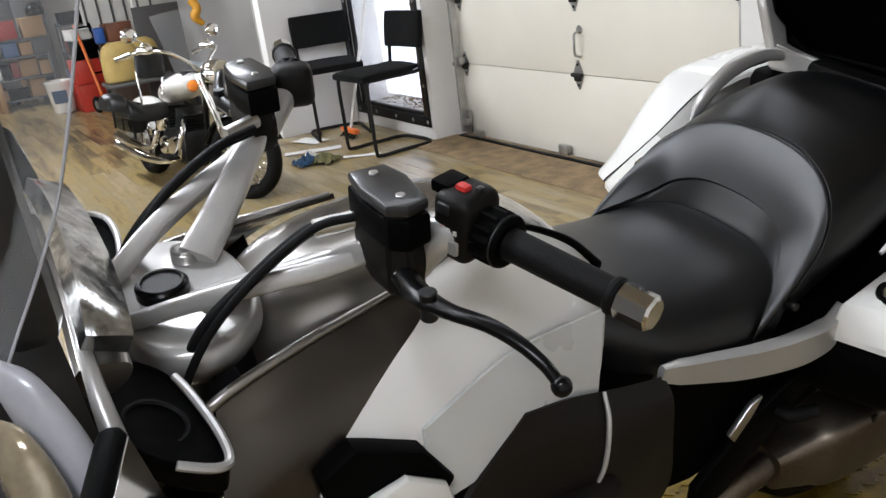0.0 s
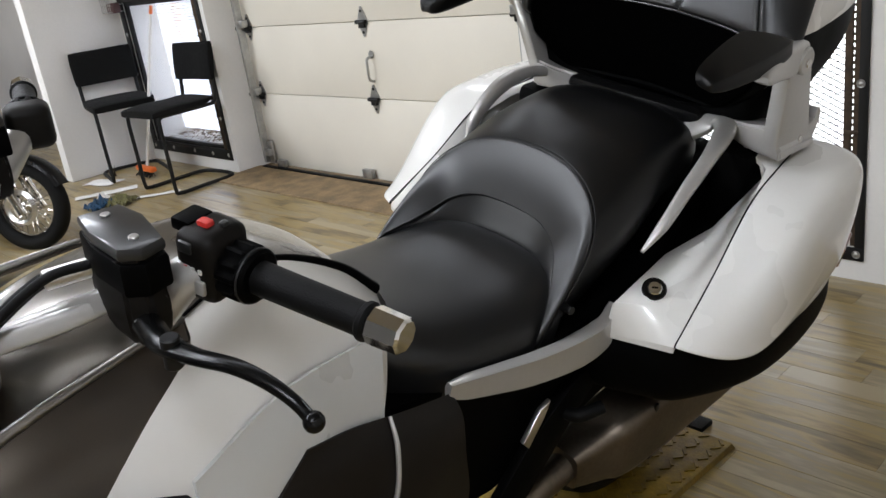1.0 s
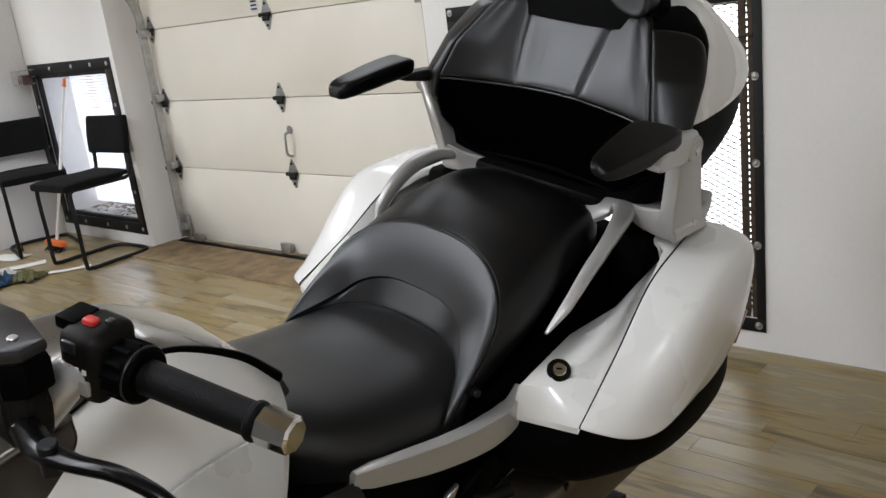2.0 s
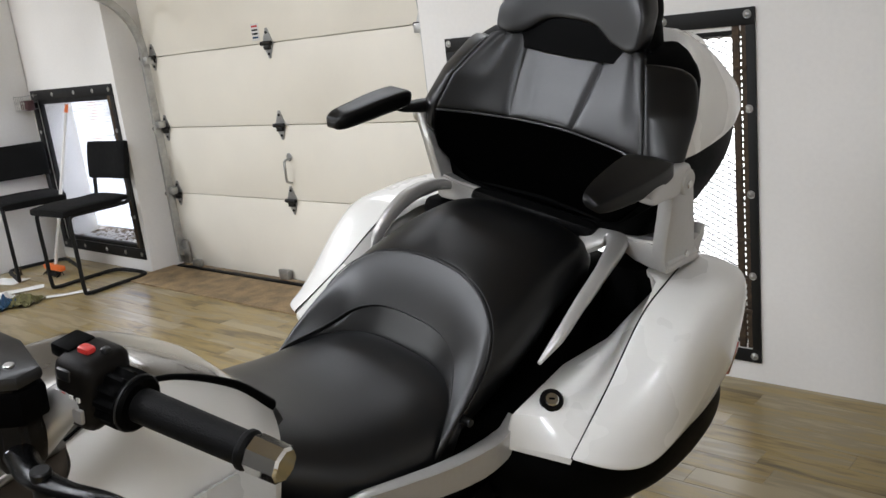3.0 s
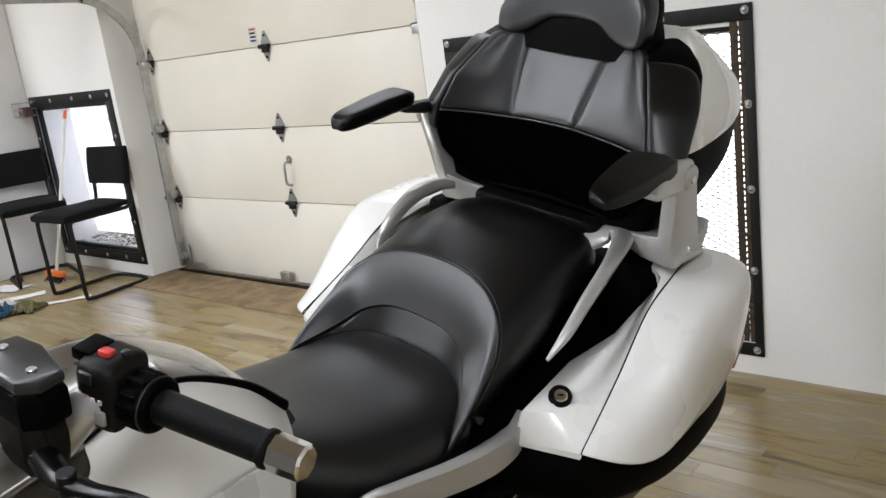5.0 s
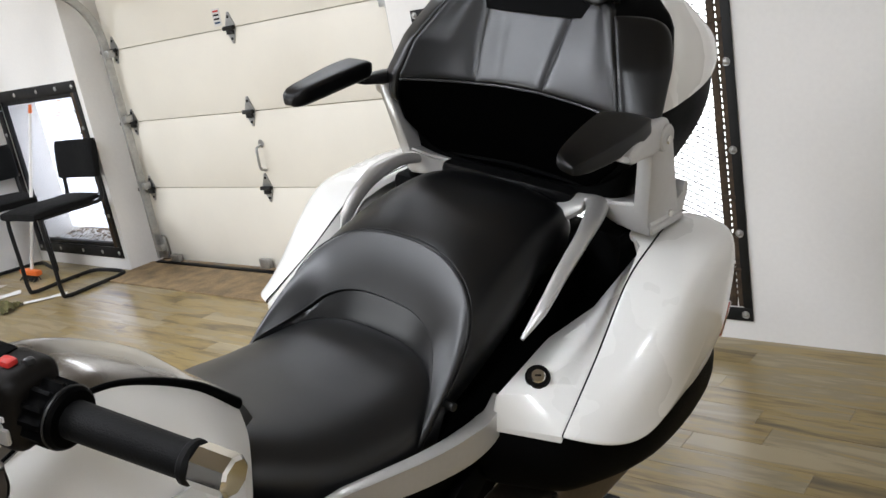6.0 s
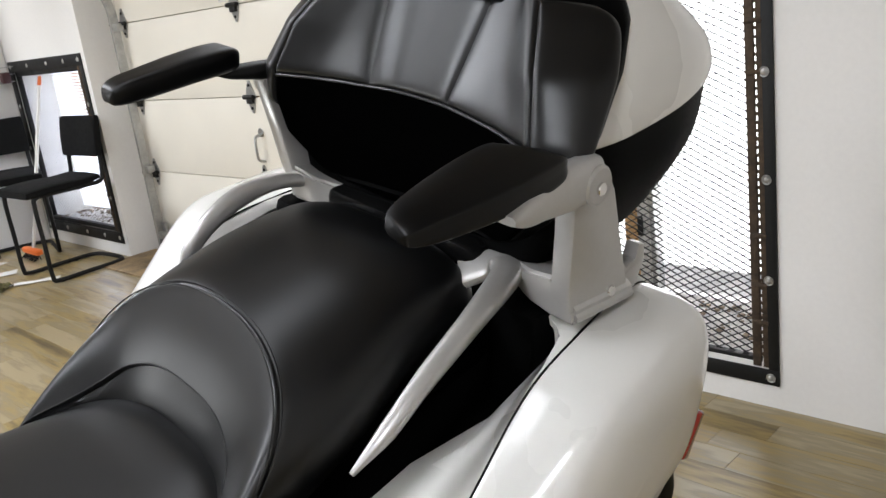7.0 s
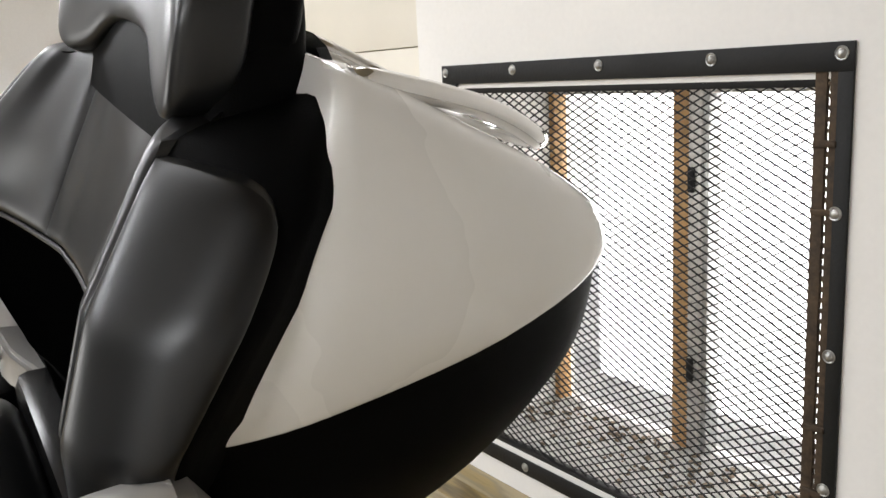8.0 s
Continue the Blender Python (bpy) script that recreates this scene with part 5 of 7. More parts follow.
        tube(bm, [p, (p[0] + 0.03, p[1] + 0.01, p[2] + 0.004), (p[0] + 0.05, p[1] + 0.05, p[2] + 0.012)], [0.012, 0.014, 0.012], 14, 12)
        part("footpeg", flip(bm), RUBBER, hg)
    bm = bmesh.new()
    rod(bm, (0.232, -0.33, 0.72), (0.246, -0.33, 0.72), 0.014)
    part("frame_bolt", flip(bm), ALLOY, bike)


body_side(1)
body_side(-1)

# engine block
bm = bmesh.new()
box(bm, (0, -0.98, 0.52), (0.42, 0.62, 0.46), 0.05)
part("engine", bm, DARK_METAL, bike, "dark engine block")


# handlebar
def bar_end(sx):
    flip = (lambda b: b) if sx > 0 else mirrored
    g0, g1 = Vector((0.30, -1.048, 1.224)), Vector((0.421, -1.012, 1.216))
    ax = (g1 - g0).normalized()
    bm = bmesh.new()
    rod(bm, g0, g1, 0.0175, 0.0165, 24)
    grip = part("grip", flip(bm), RUBBER, bike, "black ribbed rubber grip")
    bm = bmesh.new()
    rod(bm, g1 - ax * 0.004, g1 + ax * 0.006, 0.0195, seg=28)
    part("grip_flange", flip(bm), RUBBER, grip)
    bm = bmesh.new()
    rod(bm, g1 + ax * 0.006, g1 + ax * 0.043, 0.0190, 0.0182, 8)
    part("end_cap", flip(bm), CHROME, grip, "chrome bar end weight")
    bm = bmesh.new()
    up = ax.orthogonal().normalized()
    wv = ax.cross(up)
    toothed = lambda c, k: [c + (up * math.cos(a) + wv * math.sin(a)) * (0.030 if i % 4 < 2 else 0.0262) * k for i, a in enumerate(np.linspace(0, 2 * math.pi, 48, endpoint=False))]
    skin(bm, [toothed(g0 - ax * 0.032, 0.93), toothed(g0 - ax * 0.030, 1), toothed(g0 - ax * 0.010, 1), toothed(g0 - ax * 0.008, 0.93)])
    rod(bm, g0 - ax * 0.010, g0 + ax * 0.002, 0.0285, seg=32)
    part("selector_wheel", flip(bm), BLACK, grip, "ribbed black selector wheel")
    bm = bmesh.new()
    ring_bar(bm, g0 - ax * 0.004, ax, 0.0285, 0.0012, 36, 6)
    part("wheel_edge", flip(bm), LID_GREY, grip)
    # switch housing
    bm = bmesh.new()
    m = Matrix.Translation(g0 - ax * 0.062) @ ax.to_track_quat("X", "Z").to_matrix().to_4x4()
    box(bm, (0.004, 0, 0.002), (0.052, 0.060, 0.078 if sx > 0 else 0.062), 0.014, m, 3)
    sw = part("switch_housing", flip(bm), HOUSING, bike, "dark bronze grey switch housing")
    if sx > 0:
        for d, size, mt, nm in (((0.002, -0.004, 0.041), (0.015, 0.012, 0.011), RED, "hazard_button"), ((-0.022, 0.002, 0.036), (0.026, 0.034, 0.014), BLACK, "cancel_button"), ((0.016, 0.006, 0.041), (0.008, 0.010, 0.008), LID_GREY, "mode_button"),
                                ((-0.002, -0.026, 0.026), (0.018, 0.012, 0.013), LID_GREY, "rocker_switch"), ((0.014, -0.031, -0.014), (0.013, 0.006, 0.017), SILVER, "horn_button")):
            bm = bmesh.new()
            box(bm, d, size, 0.003, m)
            part(nm, flip(bm), mt, sw)
        for k in range(4):
            bm = bmesh.new()
            box(bm, (-0.012 + 0.009 * k, -0.0305, 0.004), (0.004, 0.002, 0.005), 0, m)
            part("print_bar", flip(bm), RED if k == 1 else WHITE_CLOTH, sw)
    # master cylinder with its reservoir
    bm = bmesh.new()
    rings = []
    for z, s in ((1.164, 0.78), (1.174, 0.98), (1.200, 1.10), (1.218, 1.08), (1.226, 1.02), (1.262, 1.0)):
        rings.append([(0.216 + (x - 0.212) * s, -1.135 + (y + 1.135) * s * 0.75, z + (0.012 if z > 1.25 else 0) * (x - 0.212) / 0.07) for x, y in ((0.165, -1.165), (0.20, -1.172), (0.245, -1.168), (0.258, -1.145), (0.252, -1.118), (0.20, -1.108), (0.168, -1.118))])
    skin(bm, rings)
    bmesh.ops.bevel(bm, geom=bm.edges[:], offset=0.004, segments=2, affect="EDGES")
    mc = part("master_cylinder", flip(bm), HOUSING, bike, "black clutch or brake reservoir")
    rim = [(0.160, -1.158), (0.20, -1.164), (0.252, -1.160), (0.265, -1.142), (0.258, -1.116), (0.20, -1.108), (0.163, -1.116)]
    bm = bmesh.new()
    extrude_outline(bm, rim, 2, 1.264, 1.279, 0.005)
    part("reservoir_lid", flip(bm), LID_GREY, mc)
    bm = bmesh.new()
    extrude_outline(bm, [(0.212 + (x - 0.212) * 1.03, -1.136 + (y + 1.136) * 1.03) for x, y in rim], 2, 1.226, 1.263, 0.005)
    part("reservoir", flip(bm), BLACK, mc)
    for q in ((0.182, -1.138), (0.242, -1.138)):
        bm = bmesh.new()
        rod(bm, (*q, 1.277), (*q, 1.2815), 0.005, seg=14)
        part("lid_screw", flip(bm), ALLOY, mc)
    bm = bmesh.new()
    rod(bm, (0.255, -1.150, 1.198), (0.266, -1.158, 1.202), 0.007, seg=16)
    part("lid_screw", flip(bm), ALLOY, mc)
    # lever
    bm = bmesh.new()
    p = cr([(0.262, -1.15, 1.20), (0.305, -1.155, 1.203), (0.345, -1.148, 1.206), (0.392, -1.132, 1.212), (0.425, -1.12, 1.207), (0.45, -1.112, 1.197), (0.466, -1.108, 1.186)], 40)
    rings = []
    for i, q in enumerate(p):
        d = Vector(p[min(i + 1, 39)] - p[max(i - 1, 0)]).normalized()
        s_ = d.cross(Vector((0, 0, 1))).normalized()
        w = np.interp(i, [0, 6, 14, 30, 36, 39], [0.014, 0.014, 0.0095, 0.0065, 0.006, 0.006])
        h = np.interp(i, [0, 6, 14, 39], [0.010, 0.0095, 0.007, 0.0055])
        rings.append([Vector(q) + s_ * w * math.cos(a) + s_.cross(d) * h * math.sin(a) for a in np.linspace(0, 6.283, 12, endpoint=False)])
    skin(bm, rings)
    r = bmesh.ops.create_uvsphere(bm, u_segments=16, v_segments=10, radius=0.0098)
    bmesh.ops.translate(bm, vec=(0.468, -1.107, 1.184), verts=r["verts"])
    lever = part("lever", flip(bm), GLOSS_BLACK, bike, "black ball-ended lever")
    bm = bmesh.new()
    rod(bm, (0.322, -1.155, 1.185), (0.322, -1.155, 1.218), 0.009, seg=14)
    part("lever_pivot", flip(bm), DARK_METAL, lever)
    # forged bar: a flat main arm and a curved branch, from the yoke to the clamp
    for pts, ws, hs in (([(0.045, -1.290, 1.110), (0.10, -1.232, 1.142), (0.165, -1.168, 1.180), (0.226, -1.112, 1.215)], (0.025, 0.022, 0.019, 0.015), (0.012, 0.013, 0.014, 0.015)),
                        ([(0.045, -1.405, 1.105), (0.09, -1.335, 1.135), (0.125, -1.27, 1.155), (0.16, -1.195, 1.172), (0.185, -1.155, 1.188)], (0.013, 0.013, 0.013, 0.014, 0.012), (0.010, 0.011, 0.012, 0.012, 0.01))):
        bm = bmesh.new()
        line = cr(pts, 24)
        rings = []
        for i, q in enumerate(line):
            d = Vector(line[min(i + 1, 23)] - line[max(i - 1, 0)]).normalized()
            s_ = d.cross(Vector((-0.35, 0.2, 1))).normalized()
            w, h = np.interp(i / 23, np.linspace(0, 1, len(ws)), ws), np.interp(i / 23, np.linspace(0, 1, len(hs)), hs)
            rings.append([Vector(q) + s_ * w * math.copysign(abs(math.cos(k)) ** 0.45, math.cos(k)) + s_.cross(d) * h * math.copysign(abs(math.sin(k)) ** 0.45, math.sin(k)) for k in np.linspace(0, 6.283, 20, endpoint=False)])
        part("bar_strut", flip(skin(bm, rings)), SILVER, bike, "silver forged handlebar strut")
    bm = bmesh.new()
    tube(bm, [(0.222, -1.125, 1.18), (0.235, -1.09, 1.215), (0.27, -1.06, 1.226), (0.30, -1.048, 1.224)], [0.022, 0.022, 0.018, 0.016], 20, 16)
    part("bar_tube", flip(bm), SILVER, bike)
    bm = bmesh.new()
    rod(bm, (0.222, -1.118, 1.215), (0.226, -1.119, 1.236), 0.011, seg=16)
    part("clamp_bolt", flip(bm), DARK_METAL, bike)
    # hoses
    for k, (dx, dz) in enumerate(((0, 0), (0.016, 0.010))):
        bm = bmesh.new()
        if sx > 0:
            pts = [(0.16 + dx, -1.16, 1.222 + dz), (0.148 + dx, -1.205, 1.215 + dz), (0.135 + dx, -1.27, 1.17 + dz), (0.125 + dx, -1.33, 1.12), (0.12 + dx, -1.37, 1.05), (0.12, -1.38, 0.98)]
        else:
            pts = [(0.16 - dx, -1.16, 1.21 + dz), (0.15 - dx, -1.22, 1.20 + dz), (0.135 - dx, -1.30, 1.16 + dz), (0.125 - dx, -1.365, 1.10), (0.12, -1.385, 1.03), (0.12, -1.385, 0.97)]
        tube(bm, pts, 0.0075 if k == 0 else 0.005, 44, 10)
        part("hose", flip(bm), RUBBER, bike)
    bm = bmesh.new()
    rod(bm, (0.165, -1.15, 1.222), (0.150, -1.20, 1.217), 0.0105, seg=14)
    part("hose_fitting", flip(bm), ALLOY, bike)


bar_end(1)
bar_end(-1)
bm = bmesh.new()
rings = [[(x * s, -1.325 + y * s, z) for x, y in ((0.115, -0.06), (0.135, 0.01), (0.085, 0.07), (0, 0.085), (-0.085, 0.07), (-0.135, 0.01), (-0.115, -0.06), (0, -0.085))] for z, s in ((1.035, 0.7), (1.05, 0.88), (1.075, 1.0), (1.095, 0.98), (1.103, 0.9))]
part("top_yoke", loft(rings, 16, 48), SILVER, bike, "silver steering yoke")
rows = [[(-0.19, y, 1.04 - 0.05 * k), (-0.12, y, 0.985 - 0.05 * k), (0, y, 0.965 - 0.05 * k), (0.12, y, 0.985 - 0.05 * k), (0.19, y, 1.04 - 0.05 * k)] for k, y in enumerate((-1.19, -1.28, -1.38, -1.47, -1.56))]
part("inner_fairing", sheet(rows, 20, 16, 0.008), BLACK, bike, "black inner fairing round the steering head")
for x, y, r, mt in ((0.0, -1.345, 0.032, GLOSS_BLACK), (0.062, -1.30, 0.018, ALLOY), (-0.062, -1.30, 0.018, ALLOY)):
    bm = bmesh.new()
    rod(bm, (x, y, 1.10), (x, y, 1.118), r, seg=28)
    ring_bar(bm, (x, y, 1.118), (0, 0, 1), r * 0.8, 0.003, 28, 6)
    part("yoke_cap", bm, mt, bike)

# cockpit: instruments, loudspeakers, windscreen, mirrors, front
rows = []
for v in np.linspace(0, 1, 5):
    rows.append([(x, -1.410 - 0.040 * v - 0.14 * x * x, 1.176 + 0.046 * v * (1 - 16 * x * x) - 0.22 * x * x) for x in (-0.19, -0.13, -0.065, 0, 0.065, 0.13, 0.19)])
inst = part("instrument_panel", sheet(rows, 32, 16, 0.02), SMOKED, bike, "glossy silver instrument panel with round dials")
rings = [[(x, -1.42 + dy - 0.18 * x * x, 1.17 + dz - 0.35 * x * x) for dy, dz in ((0.008, 0.0), (0.008, -0.016), (-0.015, -0.03), (-0.04, -0.02), (-0.035, 0.008))] for x in (-0.19, -0.17, -0.09, 0, 0.09, 0.17, 0.19)]
part("panel_hood", loft(rings, 30, 20), GREY, inst)
for x in (-0.1, 0.1):
    bm = bmesh.new()
    c = Vector((x * 0.85, -1.432, 1.194))
    n = Vector((0, 0.76, 0.65)).normalized()
    rod(bm, c - n * 0.008, c + n * 0.004, 0.024, seg=32)
    part("dial", bm, material("dial_face", (0.5, 0.5, 0.48), 0.3, spread=0.2), inst)
    bm = bmesh.new()
    ring_bar(bm, c + n * 0.005, n, 0.025, 0.0035, 36, 8)
    part("dial_ring", bm, CHROME, inst)
bm = bmesh.new()
box(bm, (0.205, -1.49, 1.345), (0.05, 0.062, 0.25), 0.022)
part("screen_mount", bm, LID_GREY, bike)
bm = bmesh.new()
box(bm, (-0.205, -1.49, 1.345), (0.05, 0.062, 0.25), 0.022)
part("screen_mount", bm, LID_GREY, bike)


def cockpit_side(sx):
    flip = (lambda b: b) if sx > 0 else mirrored
    out = [(0.12, -1.385), (0.10, -1.45), (0.17, -1.465), (0.26, -1.44), (0.288, -1.40), (0.282, -1.362), (0.20, -1.362)]
    rings = [[(0.205 + (x - 0.205) * s, -1.395 + (y + 1.395) * s, z + 0.5 * (-(y + 1.395))) for x, y in out] for z, s in ((1.05, 0.9), (1.08, 1.0), (1.092, 0.97), (1.086, 0.86))]
    sp = part("loudspeaker", flip(loft(rings, 12, 40)), BLACK, bike, "black loudspeaker with mesh grille")
    bm = bmesh.new()
    ring = cr([(0.205 + (x - 0.205) * 1.04, -1.395 + (y + 1.395) * 1.04, 1.092 + 0.5 * (-(y + 1.395))) for x, y in out], 70, True)
    tube(bm, ring[38:68], 0.005, 30, 8, False)
    part("bezel", flip(bm), SILVER, sp)
    bm = bmesh.new()
    ring_bar(bm, (0.215, -1.41, 1.094), (0.1, 0.45, 0.9), 0.032, 0.003, 36, 6)
    part("cone_ring", flip(bm), RUBBER, sp)
    # fairing shoulder and mirror
    rows = [[(0.16, -1.47, 1.20), (0.27, -1.46, 1.13), (0.315, -1.44, 1.04), (0.315, -1.42, 0.92)], [(0.15, -1.56, 1.22), (0.30, -1.56, 1.15), (0.355, -1.53, 1.04), (0.35, -1.50, 0.90)],
            [(0.13, -1.70, 1.17), (0.27, -1.70, 1.10), (0.33, -1.66, 1.0), (0.32, -1.62, 0.86)], [(0.08, -1.84, 1.02), (0.17, -1.83, 0.97), (0.22, -1.80, 0.90), (0.22, -1.76, 0.80)]]
    part("front_fairing", flip(sheet(rows, 24, 24, 0.008)), BRONZE, bike, "dark front fairing shoulder")
    bm = bmesh.new()
    tube(bm, [(0.13, -1.452, 1.188), (0.18, -1.452, 1.178), (0.235, -1.452, 1.146), (0.285, -1.447, 1.088), (0.312, -1.436, 1.02)], [0.004, 0.007, 0.010, 0.013, 0.010], 40, 10)
    part("fairing_blade", flip(bm), SILVER, bike, "silver blade trim of the cockpit")
    rings = [[(x + 0.7 * r * math.cos(a), y + r * math.sin(a) * 0.55, z + r * math.sin(a) * 0.8) for a in np.linspace(0, 6.283, 14, endpoint=False)] for x, y, z, r in ((0.27, -1.52, 1.245, 0.012), (0.29, -1.505, 1.222, 0.024), (0.32, -1.487, 1.175, 0.028), (0.345, -1.475, 1.12, 0.024), (0.36, -1.468, 1.085, 0.010))]
    pod = part("signal_pod", flip(loft(rings, 24, 24)), POD_GREY, bike, "pale grey turn signal pod")
    rings = [[(x + 0.8 * r * math.cos(a), y + r * math.sin(a) * 0.6, z + r * math.sin(a) * 0.9) for a in np.linspace(0, 6.283, 14, endpoint=False)] for x, y, z, r in ((0.30, -1.535, 1.215, 0.010), (0.32, -1.525, 1.19, 0.026), (0.345, -1.513, 1.145, 0.030), (0.37, -1.505, 1.10, 0.022), (0.38, -1.50, 1.08, 0.008))]
    part("signal_lens", flip(loft(rings, 24, 24)), SIGNAL, pod, "glossy clear signal lens")
    rings = [[(x, y + 0.05 * s * math.cos(a), z + 0.07 * s * math.sin(a)) for a in np.linspace(0, 6.283, 10, endpoint=False)] for x, y, z, s in ((0.34, -1.52, 1.10, 0.5), (0.38, -1.52, 1.12, 0.9), (0.46, -1.51, 1.13, 1.0), (0.50, -1.5, 1.13, 0.7))]
    mirror = part("mirror", flip(loft(rings, 20, 28)), GREY, bike, "grey mirror housing")
    n = Vector((0.35, 0.9, 0.2)).normalized()
    m = Matrix.Translation((0.425, -1.462, 1.165)) @ n.to_track_quat("Z", "Y").to_matrix().to_4x4()
    bm = bmesh.new()
    box(bm, (0, 0, -0.012), (0.16, 0.11, 0.024), 0.010, m, 3)
    part("mirror_frame", flip(bm), BLACK, mirror)
    bm = bmesh.new()
    box(bm, (0, 0, 0.001), (0.14, 0.09, 0.002), 0.0008, m, 1)
    part("mirror_glass", flip(bm), CHROME, mirror, "mirror glass")


cockpit_side(1)
cockpit_side(-1)
EDGE_LINE = cr([(0.275, -1.56, 1.16), (0.262, -1.502, 1.258), (0.25, -1.437, 1.37), (0.24, -1.385, 1.515), (0.225, -1.36, 1.60)], 9)
rows = [[(x * u, y - 0.13 * (1 - u * u), z + 0.02 * (1 - u * u)) for u in (-1, -0.7, -0.35, 0, 0.35, 0.7, 1)] for x, y, z in EDGE_LINE]
screen = part("windscreen", sheet(rows, 28, 20, 0.003), GLASS, bike, "clear windscreen")
for sx in (-1, 1):
    bm = bmesh.new()
    tube(bm, [(sx * x, y, z) for x, y, z in EDGE_LINE], 0.0015, 40, 8)
    part("screen_edge", bm, POD_GREY, screen)
rings = [[(0.26 * s * math.cos(a), y + 0.02 * math.sin(a), 0.95 + 0.16 * s * math.sin(a)) for a in np.linspace(0, 6.283, 12, endpoint=False)] for y, s in ((-1.50, 1.0), (-1.70, 0.9), (-1.85, 0.6), (-1.90, 0.3))]
part("nose", loft(rings, 16, 32), GREY, bike, "dark grey nose of the fairing")


def wheel(y, r, width, parent, lift):
    """A tyre on a cast rim with spokes and a brake disc."""
    z = r + lift
    bm = bmesh.new()
    rings = []
    for a in np.linspace(0, 2 * math.pi, 48, endpoint=False):
        d = Vector((0, math.cos(a), math.sin(a)))
        rings.append([Vector((0, y, z)) + d * (r - 0.05 + 0.05 * math.copysign(abs(math.cos(b)) ** 0.8, math.cos(b))) + Vector((width * math.sin(b), 0, 0)) for b in np.linspace(0, 6.283, 12, endpoint=False)])
    rings.append(rings[0])
    skin(bm, rings, True, False)
    w = part("wheel", bm, RUBBER, parent, "black tyre on a dark alloy wheel")
    bm = bmesh.new()
    ring_bar(bm, (0, y, z), (1, 0, 0), r - 0.09, 0.02, 48, 8)
    for k in range(7):
        a = k * 2 * math.pi / 7
        rod(bm, (0, y + 0.04 * math.cos(a), z + 0.04 * math.sin(a)), (0, y + (r - 0.1) * math.cos(a), z + (r - 0.1) * math.sin(a)), 0.02, 0.014)
    rod(bm, (-width * 0.8, y, z), (width * 0.8, y, z), 0.05)
    part("rim", bm, DARK_METAL, w)
    bm = bmesh.new()
    ring_bar(bm, (width * 0.7, y, z), (1, 0, 0), 0.12, 0.02, 40, 4)
    part("brake_disc", bm, ALLOY, w)


wheel(0.02, 0.315, 0.095, bike, 0.06)
wheel(-1.62, 0.30, 0.06, bike, 0.09)
for x in (-0.09, 0.09):
    bm = bmesh.new()
    rod(bm, (x, -1.62, 0.36), (x, -1.35, 1.05), 0.028)
    part("fork_leg", bm, ALLOY, bike)
bm = bmesh.new()
tube(bm, [(0.18, -0.78, 0.42), (0.26, -0.74, 0.24), (0.335, -0.70, 0.135)], 0.014, 20)
box(bm, (0.338, -0.70, 0.131), (0.06, 0.08, 0.012), 0.004)
part("side_stand", bm, DARK_METAL, bike)


def wheel_ramp():
    """A yellow tread plate ramp under the wheels."""
    r = base("wheel_ramp", pose(-0.42, 0.0, 0, 0, 0, -2.1), "yellow diamond tread plate ramp under the motorcycle", "ramp")
    bm = bmesh.new()
    extrude_outline(bm, [(0.29, 0.0), (0.275, 0.022), (-1.95, 0.022), (-2.1, 0.0)], 0, -0.235, 0.235, 0.003)
    deck = part("deck", bm, YELLOW, r)
    bm = bmesh.new()
    box(bm, (0, 0, 0), (0.026, 0.007, 0.004))
    bar = bpy.data.meshes.new("tread_bar")
    bm.to_mesh(bar)
    bm.free()
    bar.materials.append(YELLOW)
    for j in range(33):
        for i in range(9):
            ob = new("tread_bar", bar)
            ob.parent = deck
            ob.matrix_basis = Matrix.Translation((-0.212 + 0.053 * i, 0.26 - 0.03 * j, 0.024)) @ Matrix.Rotation(radians(45 if (i + j) % 2 else -45), 4, "Z")
    bm = bmesh.new()
    box(bm, (-0.05, 0.325, 0.008), (0.36, 0.06, 0.016), 0.004)
    part("end_stop", bm, RUBBER, r)


wheel_ramp()

# ---- the cruiser motorcycle by the stools; x forward, y to its left ----
cruiser = base("cruiser_motorcycle", pose(-4.994, -0.232, 0, 0, 0, 7) @ pose(0, 0, 0, -6, 0, 0) @ Matrix.Scale(0.84, 4), "chrome and black cruiser motorcycle with white tank, parked", "motorcycle")


def spoked_wheel(x, r, w):
    c = Vector((x, 0, r))
    rings = []
    for a in np.linspace(0, 2 * math.pi, 56, endpoint=False):
        d = Vector((math.cos(a), 0, math.sin(a)))
        rings.append([c + d * (r - 0.055 + 0.055 * math.copysign(abs(math.cos(b)) ** 0.8, math.cos(b))) + Vector((0, w * math.sin(b), 0)) for b in np.linspace(0, 6.283, 12, endpoint=False)])
    rings.append(rings[0])
    t = part("wheel", skin(bmesh.new(), rings, True, False), RUBBER, cruiser, "black tyre on a chrome wire wheel")
    bm = bmesh.new()
    ring_bar(bm, c, (0, 1, 0), r - 0.10, 0.014, 56, 8)
    part("rim", bm, CHROME, t)
    bm = bmesh.new()
    rod(bm, c + Vector((0, -0.07, 0)), c + Vector((0, 0.07, 0)), 0.035, seg=20)
    part("hub", bm, CHROME, t)
    for k in range(32):
        a = k * 2 * math.pi / 32
        b = a + (0.35 if k % 2 else -0.35)
        s = 0.05 if k % 4 < 2 else -0.05
        bm = bmesh.new()
        rod(bm, c + Vector((0.034 * math.cos(b), s, 0.034 * math.sin(b))), c + Vector(((r - 0.105) * math.cos(a), 0, (r - 0.105) * math.sin(a))), 0.0028, seg=5)
        part("spoke", bm, CHROME, t)
    bm = bmesh.new()
    ring_bar(bm, c + Vector((0, -0.075, 0)), (0, 1, 0), 0.105, 0.02, 40, 4)
    part("brake_disc", bm, ALLOY, t)
    return t


